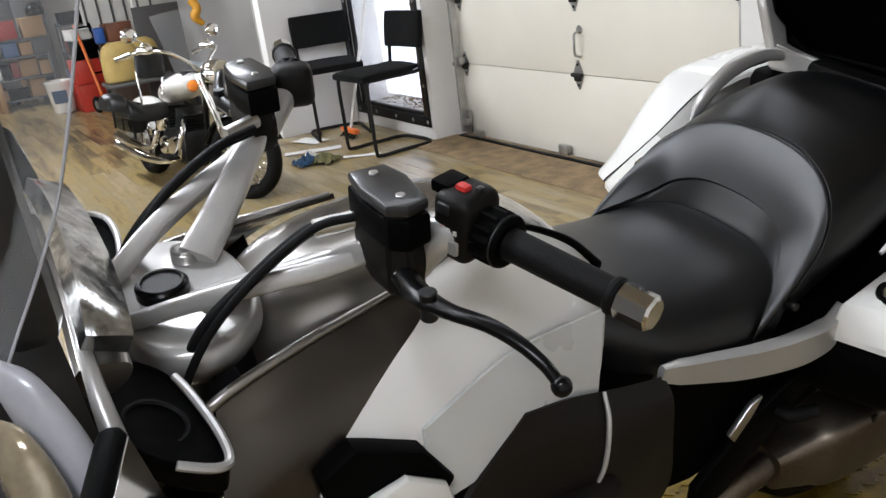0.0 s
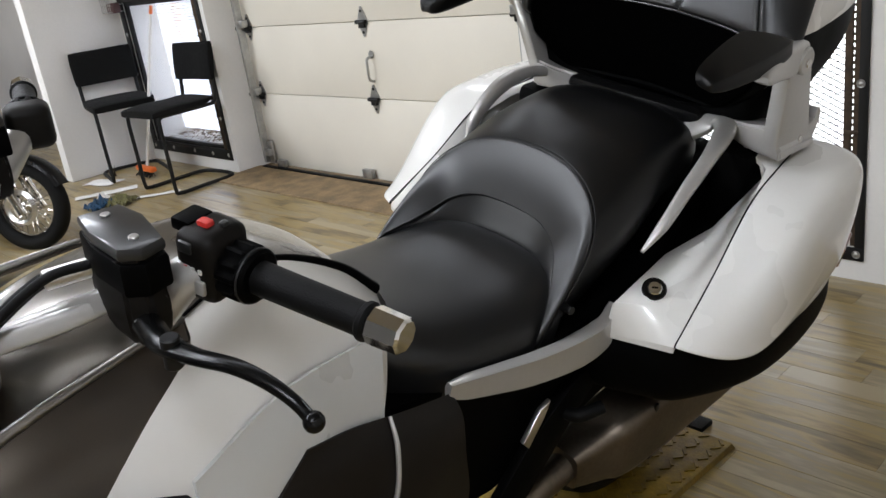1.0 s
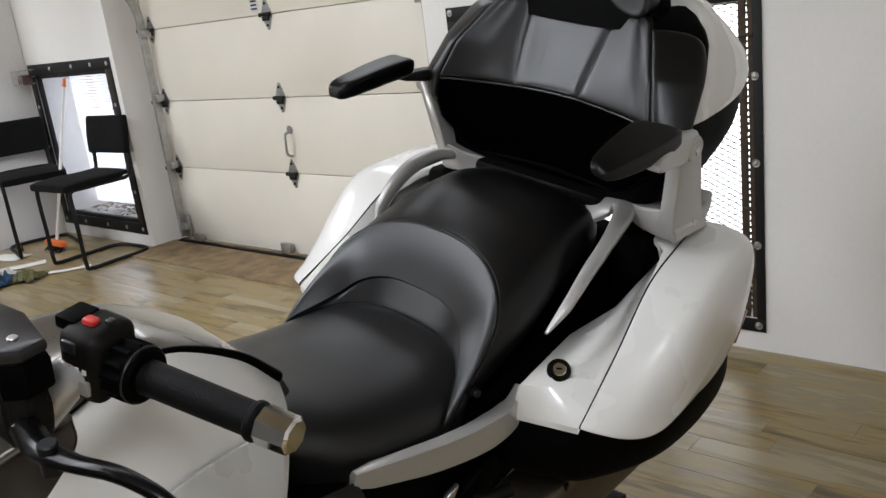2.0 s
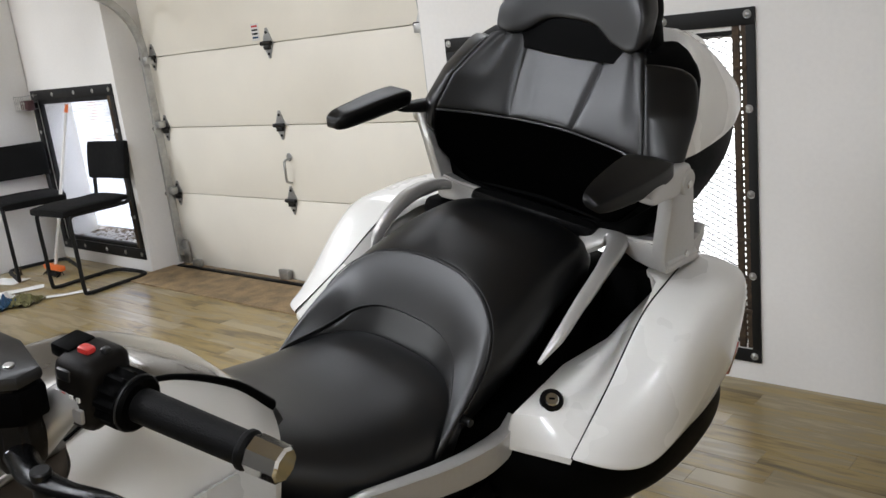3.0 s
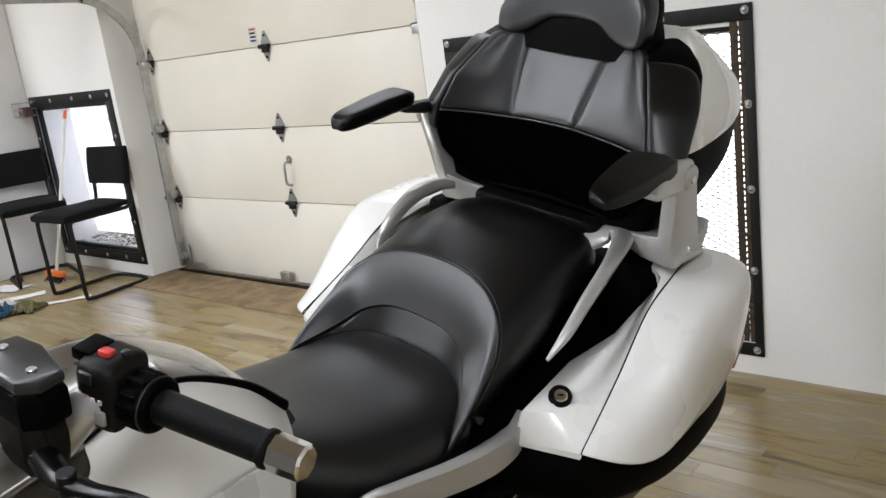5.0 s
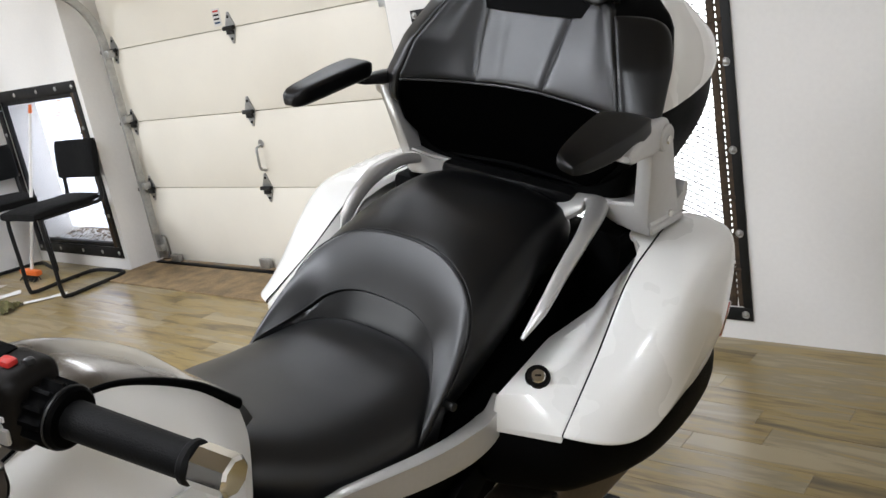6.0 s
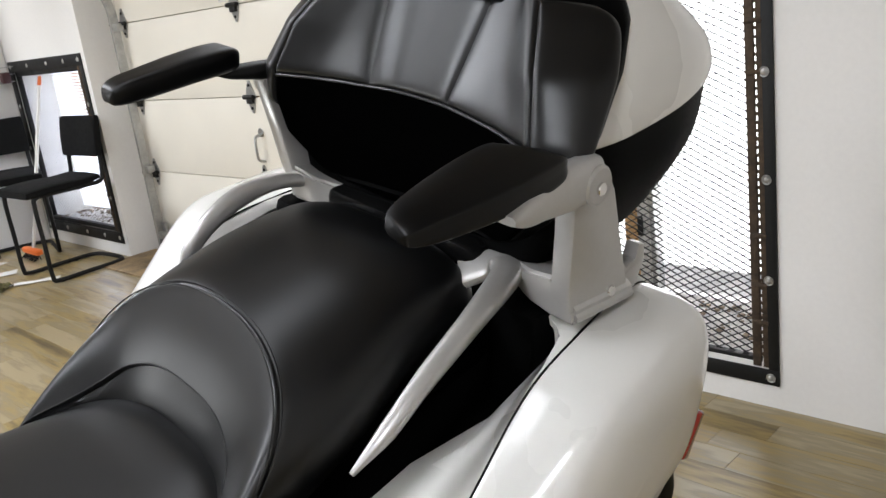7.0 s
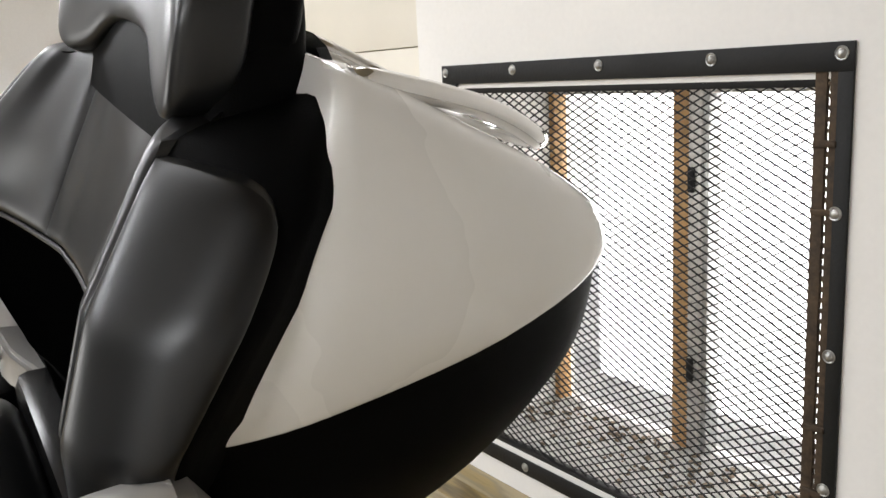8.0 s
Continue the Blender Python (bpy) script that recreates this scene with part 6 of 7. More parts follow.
# the front end is turned on its steering head
TURNED = pose(0.60, 0, 0) @ pose(0, 0, 0, 0, 0, 27) @ pose(-0.60, 0, 0)
spoked_wheel(0.83, 0.315, 0.052).matrix_local = TURNED
spoked_wheel(-0.83, 0.305, 0.07)


def fender(x, r, a0, a1, w, mat, name):
    rows = []
    for a in np.linspace(a0, a1, 9):
        d = Vector((math.cos(a), 0, math.sin(a)))
        rows.append([Vector((x, 0, 0.31)) + d * (r - 0.035 * abs(u) ** 2.5) + Vector((0, w * u, 0)) for u in (-1, -0.6, 0, 0.6, 1)])
    return part(name, sheet(rows, 14, 26, 0.004), mat, cruiser)


fender(0.83, 0.36, radians(25), radians(165), 0.075, GLOSS_BLACK, "front_fender").matrix_local = TURNED
fender(-0.83, 0.37, radians(20), radians(195), 0.10, WHITE, "rear_fender")
for sy in (-1, 1):
    bm = bmesh.new()
    rod(bm, (0.83, sy * 0.105, 0.315), (0.56, sy * 0.105, 0.93), 0.026)
    rod(bm, (0.86, sy * 0.105, 0.27), (0.72, sy * 0.105, 0.56), 0.034)
    part("fork_leg", bm, CHROME, cruiser).matrix_local = TURNED
    bm = bmesh.new()
    tube(bm, [(0.52, sy * 0.03, 0.95), (0.50, sy * 0.12, 1.02), (0.44, sy * 0.28, 1.10), (0.30, sy * 0.36, 1.10), (0.14, sy * 0.40, 1.06)], 0.0125, 40)
    hb = part("handlebar", bm, CHROME, cruiser)
    hb.matrix_local = TURNED
    bm = bmesh.new()
    rod(bm, (0.24, sy * 0.375, 1.09), (0.11, sy * 0.41, 1.052), 0.019)
    part("grip", bm, CHROME, hb)
    bm = bmesh.new()
    box(bm, (0.31, sy * 0.33, 1.115), (0.10, 0.07, 0.055), 0.012)
    part("reservoir", bm, CHROME, hb)
    bm = bmesh.new()
    tube(bm, [(0.30, sy * 0.31, 1.12), (0.32, sy * 0.36, 1.17), (0.30, sy * 0.42, 1.20)], 0.006, 16)
    part("mirror_stem", bm, CHROME, hb)
    rings = [[(0.30 + d, sy * 0.44 + 0.075 * math.cos(a) * k, 1.22 + 0.05 * math.sin(a) * k) for a in np.linspace(0, 6.283, 14, endpoint=False)] for d, k in ((-0.015, 0.9), (-0.01, 1.0), (0.01, 0.9), (0.025, 0.4))]
    part("mirror", loft(rings, 10, 24), CHROME, hb)
    bm = bmesh.new()
    r = bmesh.ops.create_uvsphere(bm, u_segments=16, v_segments=10, radius=0.042)
    bmesh.ops.translate(bm, vec=(0.62, sy * 0.23, 0.86), verts=r["verts"])
    part("turn_signal", bm, AMBER, cruiser, "amber turn signal").matrix_local = TURNED
    bm = bmesh.new()
    rod(bm, (0.58, sy * 0.10, 0.86), (0.60, sy * 0.21, 0.86), 0.012)
    part("signal_arm", bm, CHROME, cruiser).matrix_local = TURNED
    bm = bmesh.new()
    rings = [[(x, sy * (0.17 + d), z) for d, z in ((0, 0.42), (0.13, 0.43), (0.15, 0.52), (0.14, 0.63), (0.07, 0.68), (0, 0.66))] for x in (-0.80, -0.78, -0.60, -0.44, -0.41)]
    skin(bm, rings)
    bmesh.ops.bevel(bm, geom=bm.edges[:], offset=0.02, segments=2, affect="EDGES")
    bag = part("saddlebag", bm, SEAT, cruiser, "black leather saddlebag")
    bm = bmesh.new()
    box(bm, (-0.60, sy * 0.31, 0.60), (0.38, 0.035, 0.14), 0.015)
    part("flap", bm, SEAT_GREY, bag)
    for x in (-0.70, -0.50):
        bm = bmesh.new()
        box(bm, (x, sy * 0.335, 0.53), (0.03, 0.012, 0.16), 0.004)
        part("strap", bm, SEAT, bag)
    bm = bmesh.new()
    box(bm, (0.2, sy * 0.24, 0.30), (0.22, 0.09, 0.025), 0.008)
    part("footboard", bm, RUBBER, cruiser)
bm = bmesh.new()
rings = [[(x, 0.095 * k * math.cos(a), 0.93 + 0.095 * k * math.sin(a)) for a in np.linspace(0, 6.283, 24, endpoint=False)] for x, k in ((0.52, 0.35), (0.56, 0.75), (0.62, 0.97), (0.68, 1.0), (0.70, 1.0))]
hl = part("headlight", loft(rings, 16, 32), CHROME, cruiser, "chrome headlight")
hl.matrix_local = TURNED
bm = bmesh.new()
rod(bm, (0.695, 0, 0.93), (0.708, 0, 0.93), 0.086, seg=32)
part("lens", bm, material("headlight_lens", (0.4, 0.36, 0.28), 0.1, coat=0.8), hl)
rings = [[(x, 0.16 * k * math.cos(a), z + 0.10 * k2 * math.sin(a)) for a in np.linspace(0, 6.283, 16, endpoint=False)] for x, z, k, k2 in ((-0.30, 0.72, 0.35, 0.45), (-0.22, 0.74, 0.7, 0.8), (-0.05, 0.78, 0.98, 1.05), (0.13, 0.82, 0.95, 1.05), (0.26, 0.84, 0.6, 0.7), (0.32, 0.85, 0.25, 0.3))]
tank2 = part("fuel_tank", loft(rings, 30, 32), WHITE, cruiser, "white fuel tank with dark blue top")
rings = [[(x, 0.10 * k * u, z + 0.102 * k2 * (1 - 0.35 * u * u)) for u in (-1, -0.5, 0, 0.5, 1)] for x, z, k, k2 in ((-0.20, 0.745, 0.7, 0.9), (-0.05, 0.783, 1, 1.06), (0.13, 0.823, 1, 1.06), (0.24, 0.842, 0.7, 0.85))]
part("tank_top", sheet(rings, 16, 20, 0.006), material("navy_paint", (0.01, 0.012, 0.03), 0.2, coat=0.8), tank2)
for sy in (-1, 1):
    bm = bmesh.new()
    ring_bar(bm, (0.01, sy * 0.158, 0.79), (0, 1, 0.1), 0.03, 0.007, 20, 6)
    part("badge", bm, CHROME, tank2)
part("rider_seat", hump([(-0.16, 0.10, 0.70, 0.60, 2.5), (-0.25, 0.15, 0.69, 0.58, 2.5), (-0.36, 0.18, 0.70, 0.58, 2.5), (-0.46, 0.17, 0.76, 0.60, 2.5), (-0.5, 0.14, 0.74, 0.62, 2.5)], 0, 30, 24), SEAT, cruiser, "black vinyl seat")
part("passenger_seat", hump([(-0.46, 0.12, 0.76, 0.66, 2.5), (-0.50, 0.14, 0.80, 0.66, 2.5), (-0.58, 0.13, 0.80, 0.68, 2.5), (-0.62, 0.10, 0.78, 0.68, 2.5)], 0, 24, 24), SEAT_GREY, cruiser)
rings = [[(-0.64 - 0.1 * (z - 0.85) + d, y * k, z) for d, y in ((0.03, -0.11), (0.045, 0), (0.03, 0.11), (-0.02, 0.11), (-0.03, 0), (-0.02, -0.11))] for z, k in ((0.84, 0.7), (0.86, 0.95), (0.96, 1.0), (1.06, 0.9), (1.09, 0.6))]
part("sissy_bar_pad", loft(rings, 20, 24), SEAT, cruiser, "black padded backrest")
bm = bmesh.new()
tube(bm, [(-0.66, -0.10, 0.62), (-0.68, -0.10, 0.95), (-0.69, 0, 1.12), (-0.68, 0.10, 0.95), (-0.66, 0.10, 0.62)], 0.009, 40)
part("sissy_bar", bm, CHROME, cruiser)
# engine with finned cylinders
bm = bmesh.new()
box(bm, (0.02, 0, 0.36), (0.46, 0.26, 0.26), 0.05)
eng = part("engine", bm, DARK_METAL, cruiser, "black engine with chrome covers")
for x, t in ((0.12, 0.32), (-0.12, -0.32)):
    for k in range(8):
        bm = bmesh.new()
        box(bm, (0, 0, 0), (0.17, 0.22, 0.008), 0.003, Matrix.Translation((x + math.sin(t) * 0.022 * k, 0, 0.47 + 0.022 * k)) @ Matrix.Rotation(t, 4, "Y"))
        part("fin", bm, DARK_METAL, eng)
for x, z, r in ((0.08, 0.34, 0.10), (-0.12, 0.34, 0.085)):
    bm = bmesh.new()
    rod(bm, (x, -0.12, z), (x, -0.165, z), r, r * 0.85, 28)
    part("engine_cover", bm, CHROME, eng)
rings = [[(0.0 + 0.075 * k * math.cos(a), -0.16 - d, 0.58 + 0.105 * k * math.sin(a)) for a in np.linspace(0, 6.283, 20, endpoint=False)] for d, k in ((0, 0.95), (0.02, 1), (0.055, 0.97), (0.07, 0.7))]
part("air_cleaner", loft(rings, 12, 32), CHROME, cruiser, "oval chrome air cleaner")
for k, pts in enumerate(([(0.22, -0.10, 0.56), (0.33, -0.17, 0.48), (0.22, -0.20, 0.30), (0.0, -0.21, 0.24), (-0.4, -0.215, 0.23), (-1.05, -0.22, 0.27)], [(-0.2, -0.10, 0.56), (-0.12, -0.19, 0.47), (-0.2, -0.21, 0.34), (-0.4, -0.215, 0.31), (-0.7, -0.22, 0.32), (-1.0, -0.225, 0.35)])):
    bm = bmesh.new()
    tube(bm, pts, [0.02, 0.022, 0.022, 0.024, 0.04, 0.042], 50, 16)
    part("exhaust", bm, CHROME, cruiser, "chrome exhaust pipe")
bm = bmesh.new()
tube(bm, [(0.50, 0, 0.88), (0.42, 0, 0.6), (0.34, 0, 0.25), (-0.3, 0, 0.2), (-0.6, 0, 0.35)], 0.022, 40)
part("frame_tube", bm, GLOSS_BLACK, cruiser)
rows = [[(0.62 - 0.22 * v - 0.12 * u * u, 0.26 * u * (1 - 0.2 * v), 0.96 + 0.42 * v - 0.04 * u * u * v) for u in (-1, -0.5, 0, 0.5, 1)] for v in np.linspace(0, 1, 5)]
part("windscreen", sheet(rows, 24, 20, 0.004), GLASS, cruiser, "clear windscreen").matrix_local = TURNED
bm = bmesh.new()
tube(bm, [(0.02, 0.14, 0.30), (-0.02, 0.24, 0.12), (-0.05, 0.30, 0.012)], 0.011, 16)
part("side_stand", bm, DARK_METAL, cruiser)

# ---- the workshop behind ----
shop = lambda *p: pose(-0.19, -0.27, 0, 0, 0, -2.4) @ Matrix.Scale(0.86, 4) @ pose(*p)


def crate(x, y, z, sx, sy, sz, mat, name, label, cat, rz=0, lidded=False, group=""):
    """An open or lidded box with thick walls and a rim."""
    c = base(name, shop(x, y, z, 0, 0, rz), label, cat, group)
    bm = bmesh.new()
    t = 0.012
    box(bm, (0, 0, t / 2), (sx, sy, t), 0.003)
    for a in (-1, 1):
        box(bm, (a * (sx / 2 - t / 2), 0, sz / 2), (t, sy, sz), 0.003)
        box(bm, (0, a * (sy / 2 - t / 2), sz / 2), (sx - 2 * t, t, sz), 0.003)
    part("body", bm, mat, c)
    bm = bmesh.new()
    if lidded:
        box(bm, (0, 0, sz + 0.008), (sx + 0.012, sy + 0.012, 0.02), 0.005)
        part("lid", bm, mat, c)
    else:
        for a in (-1, 1):
            box(bm, (a * sx / 2, 0, sz - 0.015), (0.03, sy + 0.03, 0.03), 0.006)
            box(bm, (0, a * sy / 2, sz - 0.015), (sx, 0.03, 0.03), 0.006)
        part("rim", bm, mat, c)
    return c


RED_BIN = material("red_bin_plastic", (0.45, 0.035, 0.02), 0.4)
crate(-11.35, -0.16, 0, 0.45, 0.34, 0.34, RED_BIN, "storage_bin", "red plastic storage bin stacked on the floor", "bin", 8, True, "red bins")
crate(-11.35, -0.15, 0.362, 0.45, 0.34, 0.29, RED_BIN, "storage_bin", "red plastic storage bin stacked on the floor", "bin", 3, True, "red bins")
crate(-11.35, -0.11, 0.674, 0.42, 0.30, 0.22, BLACK, "tool_case", "black tool case on top of the red bins", "case", 0, True)
crate(-11.4, -0.14, 0.918, 0.32, 0.24, 0.12, WHITE_CLOTH, "small_carton", "small white carton on the tool case", "box", 12, True)
b = base("bucket", shop(-11.6, -0.50, 0), "white plastic bucket with a blue label, holding odds and ends", "bucket")
bm = bmesh.new()
rings = [[(r * math.cos(a), r * math.sin(a), z) for a in np.linspace(0, 6.283, 32, endpoint=False)] for r, z in ((0.13, 0), (0.15, 0.02), (0.185, 0.40), (0.195, 0.41), (0.195, 0.43), (0.18, 0.43), (0.14, 0.03))]
part("body", skin(bm, rings), WHITE, b)
bm = bmesh.new()
rows = [[(0.180 * math.cos(a) * k, 0.180 * math.sin(a) * k, z) for a in np.linspace(-0.8, 0.3, 6)] for z, k in ((0.14, 0.93), (0.20, 0.965), (0.26, 0.995), (0.31, 1.02))]
part("label_patch", sheet(rows, 10, 6, 0.003), BLUE, b)
h = base("hand_truck", shop(-10.9, 0.0, 0, 0, 0, 20), "orange and black hand truck leaning against the boxes", "hand truck")
for sy in (-1, 1):
    bm = bmesh.new()
    tube(bm, [(0.10, sy * 0.11, 0.05), (-0.06, sy * 0.11, 0.6), (-0.24, sy * 0.10, 1.12)], 0.02, 20)
    part("rail", bm, ORANGE if sy < 0 else BLACK, h)
    bm = bmesh.new()
    ring_bar(bm, (0.0, sy * 0.17, 0.11), (0, 1, 0), 0.08, 0.03, 28, 10)
    part("wheel", bm, RUBBER, h)
    bm = bmesh.new()
    rod(bm, (0.0, sy * 0.15, 0.11), (0.0, sy * 0.19, 0.11), 0.055, seg=20)
    part("rim", bm, GALV, h)
for z in (0.2, 0.5, 0.8, 1.08):
    bm = bmesh.new()
    rod(bm, (0.06 - z * 0.29, -0.11, z), (0.06 - z * 0.29, 0.11, z), 0.012)
    part("cross_bar", bm, BLACK, h)
bm = bmesh.new()
box(bm, (0.17, 0, 0.02), (0.18, 0.26, 0.012), 0.004)
part("toe_plate", bm, BLACK, h)
SHELF = material("grey_shelf_steel", (0.10, 0.10, 0.10), 0.5, 0.4)


def shelf_cart(x, y, w, d, zs, mat, name, label, rz=0):
    s = base(name, shop(x, y, 0, 0, 0, rz), label, "shelf")
    for a in (-1, 1):
        for c in (-1, 1):
            bm = bmesh.new()
            box(bm, (a * d / 2, c * w / 2, zs[-1] / 2 + 0.03), (0.03, 0.03, zs[-1] + 0.02), 0.004)
            part("post", bm, mat, s)
    for z in zs:
        bm = bmesh.new()
        box(bm, (0, 0, z), (d + 0.02, w + 0.02, 0.022), 0.004)
        part("shelf_board", bm, mat, s)
    return s


shelf_cart(-13.1, -0.85, 0.85, 0.5, (0.12, 0.42, 0.72), SHELF, "steel_cart", "grey steel workshop cart crowded with boxes")
shelf_cart(-14.6, -1.9, 1.4, 0.5, (0.12, 0.55, 1.0, 1.45), SHELF, "steel_shelf", "grey steel shelf crowded with boxes")
shelf_cart(-14.7, 0.6, 1.3, 0.5, (0.12, 0.55, 1.0), SHELF, "steel_shelf", "grey steel shelf full of cartons")
shelf_cart(-8.3, 1.75, 1.0, 0.45, (0.08, 0.45, 0.82, 1.2, 1.6), WHITE_CLOTH, "white_shelf", "white shelf full of dark parts and tools", 90)
rnd = random.Random(21)
TONES = (CARD, CARD, BLACK, material("maroon_carton", (0.25, 0.03, 0.025), 0.6, random_tint=0.3), SHELF, WHITE_CLOTH, CARD, material("steel_blue_carton", (0.06, 0.12, 0.25), 0.6))
NAMES = {0: "brown cardboard carton on a shelf", 1: "brown cardboard carton on a shelf", 2: "black plastic case on a shelf", 3: "dark red box on a shelf", 4: "grey metal box on a shelf", 5: "white carton on a shelf", 6: "brown cardboard carton on a shelf", 7: "blue carton on a shelf"}
for cx, cy, w, d, zs, n in ((-13.1, -0.85, 0.85, 0.5, (0.133, 0.433, 0.733), 4), (-14.6, -1.9, 1.4, 0.5, (0.133, 0.563, 1.013, 1.463), 5), (-14.7, 0.6, 1.3, 0.5, (0.133, 0.563, 1.013), 5)):
    for z in zs:
        y = cy - w / 2 + 0.02
        while y < cy + w / 2 - 0.12:
            bw = min(rnd.uniform(0.12, 0.34), cy + w / 2 - y)
            k = rnd.randrange(8)
            crate(cx + rnd.uniform(-0.05, 0.08), y + bw / 2, z, rnd.uniform(0.25, 0.4), bw - 0.025, rnd.uniform(0.12, 0.25), TONES[k], "carton", NAMES[k], "box", rnd.uniform(-4, 4), True, "boxes on the shelves")
            y += bw
for z in (0.093, 0.463, 0.833, 1.213):
    x = -8.74
    while x < -7.92:
        bw = rnd.uniform(0.1, 0.24)
        k = rnd.choice((2, 4, 2, 5))
        crate(x + bw / 2, 1.72 + rnd.uniform(-0.03, 0.03), z, bw - 0.02, rnd.uniform(0.25, 0.36), rnd.uniform(0.1, 0.26), TONES[k], "carton", NAMES[k], "box", rnd.uniform(-4, 4), True, "boxes on the white shelf")
        x += bw
crate(-13.05, -0.97, 0.99, 0.4, 0.40, 0.24, material("red_toolbox", (0.30, 0.02, 0.02), 0.35, coat=0.4), "toolbox", "red steel toolbox on top of the boxes", "toolbox", 0, True)
crate(-13.0, -0.55, 0.98, 0.35, 0.30, 0.26, CARD, "carton", "brown cardboard carton on the cart", "box", 5, True)
bm = bmesh.new()
r = bmesh.ops.create_uvsphere(bm, u_segments=24, v_segments=16, radius=0.13)
for v in bm.verts:
    if v.co.z < -0.06:
        v.co.z = -0.06
    if v.co.x > 0.05 and v.co.z < 0.03:
        v.co.x *= 0.8
helmet = part("helmet", bm, GLOSS_BLACK)
helmet.matrix_world = shop(-13.0, -0.45, 1.325)
tagged(helmet, "black open helmet lying on a carton", "helmet")
# tan cushions on a bench, a brown case, dark board
bench = base("bench", shop(-9.35, 0.2, 0), "low dark bench with tan canvas cushions on it", "bench")
bm = bmesh.new()
box(bm, (0, 0, 0.48), (0.5, 0.8, 0.04), 0.006)
part("top", bm, SHELF, bench)
for a in (-1, 1):
    for c in (-1, 1):
        bm = bmesh.new()
        box(bm, (a * 0.2, c * 0.35, 0.23), (0.04, 0.04, 0.46), 0.004)
        part("leg", bm, SHELF, bench)
for y, s_ in ((0.03, 1.0), (0.28, 1.08)):
    rings = [[(0.06 * k * math.cos(a) * 2, 0.22 * k * s_ * math.copysign(abs(math.sin(a)) ** 0.7, math.sin(a)), z) for a in np.linspace(0, 6.283, 16, endpoint=False)] for z, k in ((0.0, 0.8), (0.03, 1.0), (0.22, 1.0), (0.38, 0.85), (0.44, 0.5))]
    cu = part("cushion", loft(rings, 20, 28), TAN)
    cu.matrix_world = shop(-9.3 - y * 0.6, y, 0.505, 0, 0, 12)
    tagged(cu, "tan canvas cushion standing on the bench", "cushion", "tan cushions")
crate(-10.6, 0.28, 0.0, 0.5, 0.5, 0.85, material("walnut_cabinet", (0.05, 0.03, 0.02), 0.5), "low_cabinet", "dark low cabinet behind the bench", "cabinet", 0, True)
crate(-10.55, 0.25, 0.885, 0.35, 0.30, 0.20, material("brown_leather_case", (0.16, 0.06, 0.03), 0.5, spread=0.3), "travel_case", "brown leather travel case on the cabinet", "case", 4, True)
crate(-10.5, 0.02, 0.885, 0.22, 0.10, 0.17, material("blue_tub", (0.03, 0.10, 0.35), 0.4), "tub", "small blue plastic tub on the cabinet", "tub", 0, True)
bm = bmesh.new()
box(bm, (-9.75, 0.62, 0.64), (0.04, 0.55, 1.26), 0.006)
db = part("leaning_board", bm, material("dark_board", (0.045, 0.042, 0.04), 0.6))
db.matrix_world = shop(0, 0, 0)
tagged(db, "dark board standing upright behind the cushions", "board")
bm = bmesh.new()
tube(bm, [(-8.6, 0.80, 1.30), (-8.58, 0.84, 1.20), (-8.6, 0.80, 1.12), (-8.6, 0.88, 1.03)], [0.05, 0.045, 0.05, 0.03], 30, 14)
rod(bm, (-8.6, 0.80, 1.28), (-8.6, 0.80, 3.255), 0.003, seg=6)
hb2 = part("hanging_hose_reel", bm, material("yellow_rubber", (0.62, 0.30, 0.03), 0.4))
hb2.matrix_world = shop(0, 0, 0)
tagged(hb2, "yellow rubber hose bundle hanging from the ceiling", "hose")
bm = bmesh.new()
box(bm, (-12.0, 0.55, 1.28), (0.04, 1.0, 0.62), 0.004)
pl = base("plan_rack", shop(0, 0, 0), "white slatted rack panel fixed on posts", "rack")
part("panel", bm, WHITE_CLOTH, pl)
for k in range(6):
    bm = bmesh.new()
    box(bm, (-11.97, 0.10 + 0.18 * k, 1.28), (0.012, 0.03, 0.62), 0.002)
    part("slat", bm, SHELF, pl)
for y in (0.08, 1.02):
    bm = bmesh.new()
    rod(bm, (-12.0, y, 0), (-12.0, y, 1.6), 0.02)
    part("post", bm, GALV, pl)
bm = bmesh.new()
rod(bm, (-10.0, 0.42, 0.0), (-10.0, 0.42, 3.255), 0.022)
pole = part("pole", bm, WHITE_CLOTH)
pole.matrix_world = shop(0, 0, 0)
tagged(pole, "white steel pole from floor to ceiling", "pole")


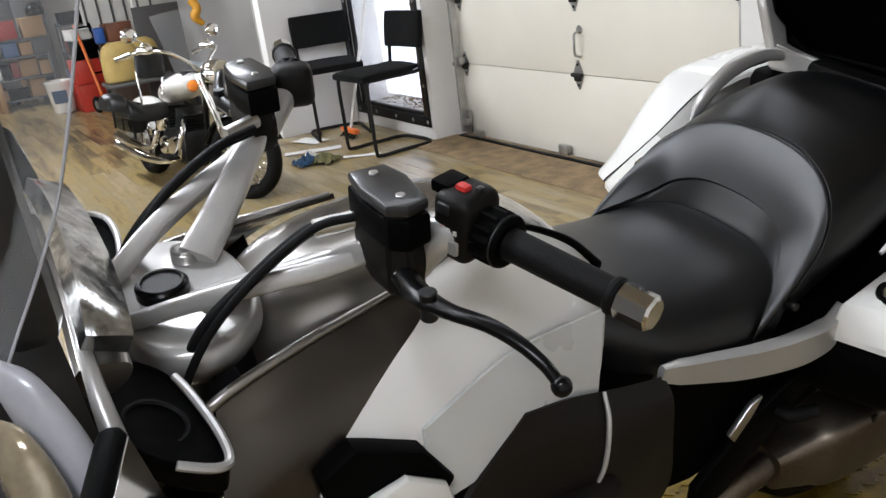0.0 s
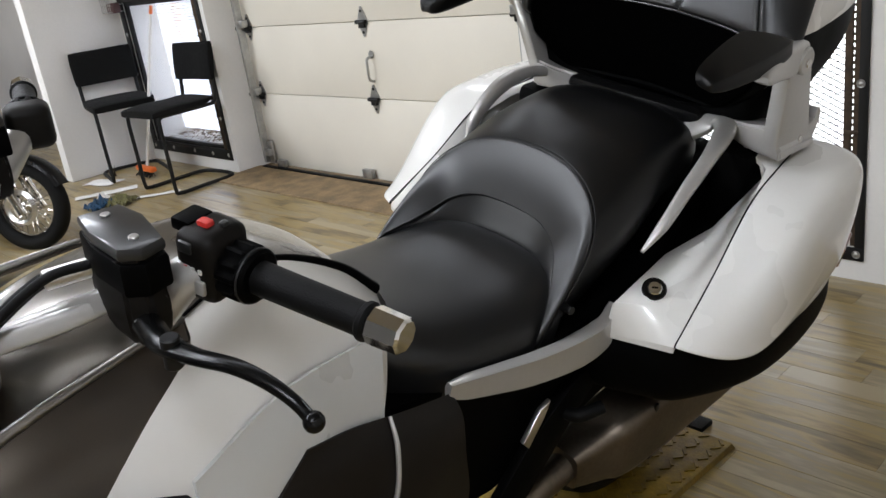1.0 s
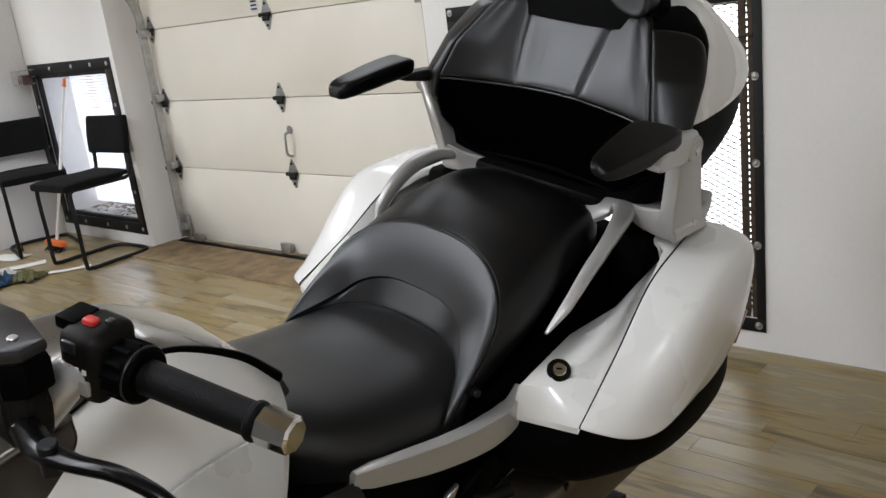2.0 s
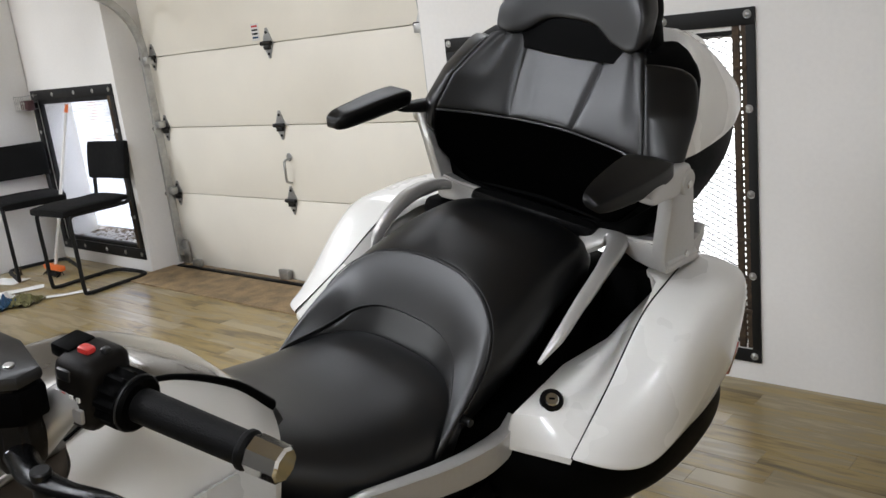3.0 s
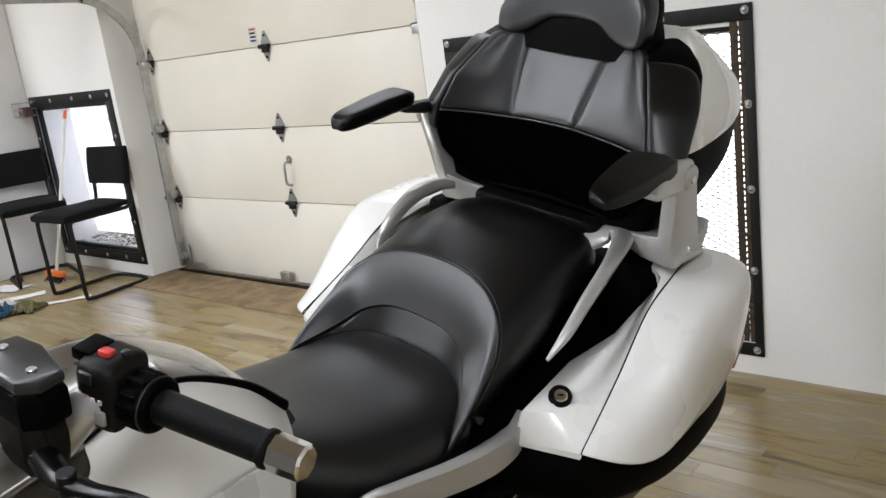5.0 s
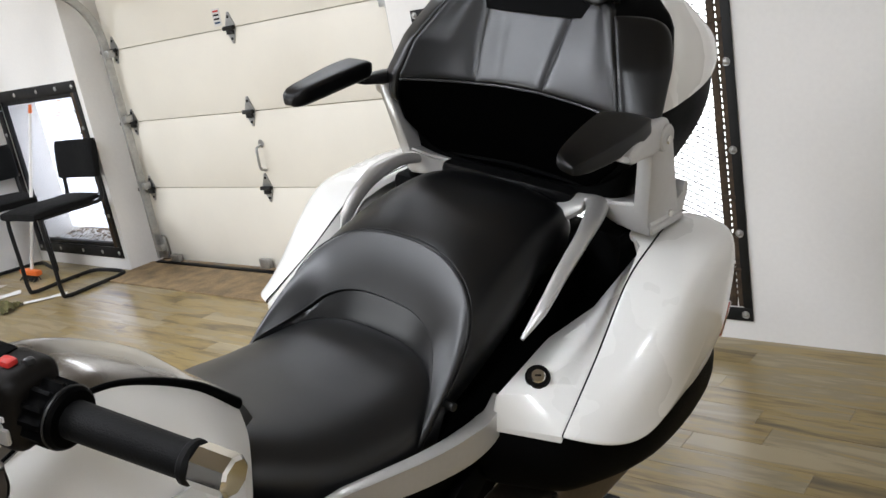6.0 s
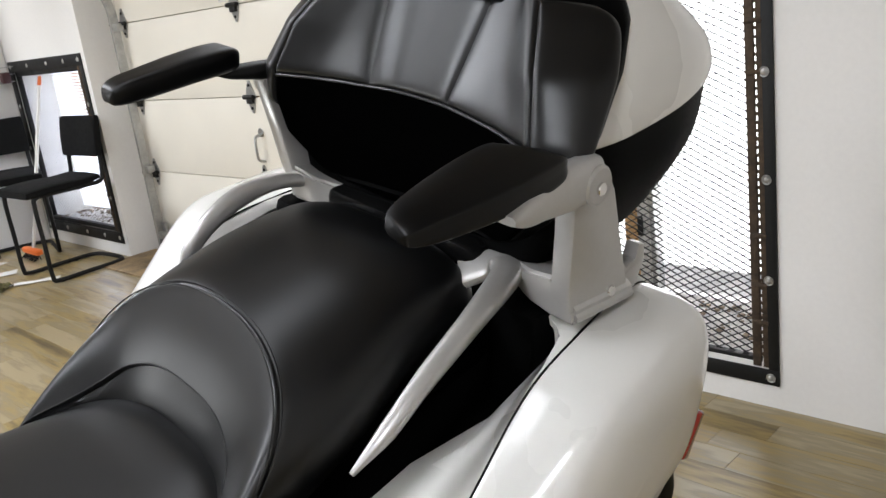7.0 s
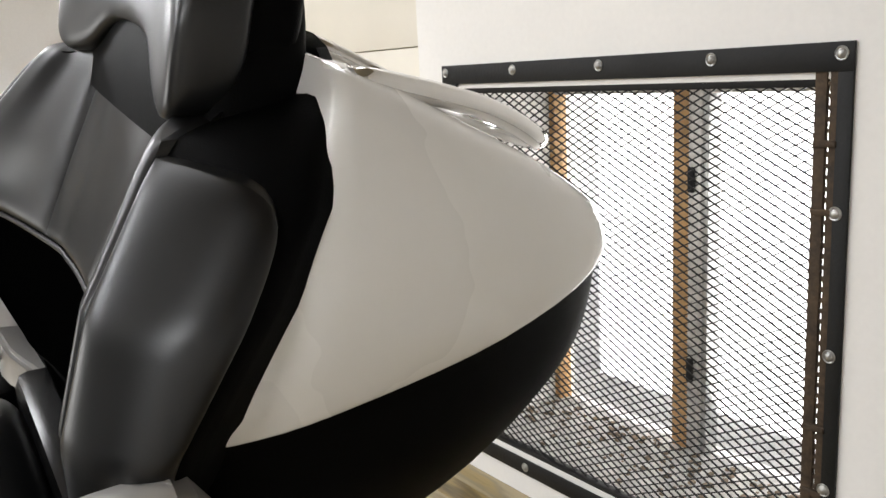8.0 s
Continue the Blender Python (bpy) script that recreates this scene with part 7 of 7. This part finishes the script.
def tall_cabinet(x, y, w, high, mat, label):
    """A steel cabinet with two doors and handles."""
    c = base("tool_cabinet", shop(x, y, 0), label, "cabinet", "tool cabinets")
    bm = bmesh.new()
    box(bm, (0, 0, high / 2), (0.45, w, high), 0.006)
    part("body", bm, mat, c)
    for s_ in (-1, 1):
        bm = bmesh.new()
        box(bm, (0.232, s_ * w / 4, high / 2), (0.016, w / 2 - 0.012, high - 0.06), 0.004)
        d = part("door", bm, mat, c)
        bm = bmesh.new()
        box(bm, (0.25, s_ * 0.03, high * 0.55), (0.02, 0.014, 0.12), 0.004)
        part("handle", bm, ALLOY, d)


tall_cabinet(-15.15, -0.65, 0.95, 1.75, SHELF, "dark grey steel tool cabinet with two doors")
tall_cabinet(-15.15, -2.95, 0.8, 1.75, SHELF, "dark grey steel tool cabinet with two doors")
for k in range(26):
    kind = rnd.randrange(8)
    x, y = rnd.uniform(-13.9, -12.6), -2.0 + 0.085 * k
    crate(x, y, 0.0, rnd.uniform(0.14, 0.3), rnd.uniform(0.05, 0.08), rnd.uniform(0.10, 0.5), TONES[kind], "carton", NAMES[kind].replace(" on a shelf", " standing on the floor"), "box", rnd.uniform(-20, 20), True, "boxes on the floor")

# ---- floor boards ----
BOARD_W, BOARD_L = 0.098, 0.80


def board_mesh(name, w, l):
    bm = bmesh.new()
    box(bm, (0, 0, 0), (l - 0.0008, w - 0.0008, 0.012), 0.0004, seg=1)
    me = bpy.data.meshes.new(name)
    bm.to_mesh(me)
    bm.free()
    me.materials.append(WOOD)
    return me


plank = board_mesh("board", BOARD_W, BOARD_L)
near, far_boxes = [], []
row, y = 0, WALL_Y - BOARD_W / 2
while y > SOUTH:
    x = EAST - ((row * 0.43 + 0.17 * math.sin(row * 2.3)) % BOARD_L)
    while x > WEST - BOARD_L:
        near.append((x, y)) if -6.2 < x < 1.6 and y > -1.9 else far_boxes.append((x, y))
        x -= BOARD_L
    y -= BOARD_W
    row += 1
for x, y in near:
    ob = new("board", plank)
    ob.parent = floor
    ob.location = (x, y, -0.0065)
bm = bmesh.new()
for x, y in far_boxes:
    h, g = BOARD_L / 2 - 0.001, BOARD_W / 2 - 0.001
    if x - h > EAST or x + h < WEST:
        continue
    vs = [bm.verts.new((min(x + a * h, EAST), y + b * g, z)) for z in (-0.012, -0.0005) for a, b in ((-1, -1), (1, -1), (1, 1), (-1, 1))]
    bm.faces.new(vs[4:])
    for i in range(4):
        j = (i + 1) % 4
        bm.faces.new((vs[i], vs[j], vs[j + 4], vs[i + 4]))
tagged(part("boards_beyond", bm, WOOD, floor, smooth=False), kind="stuff")
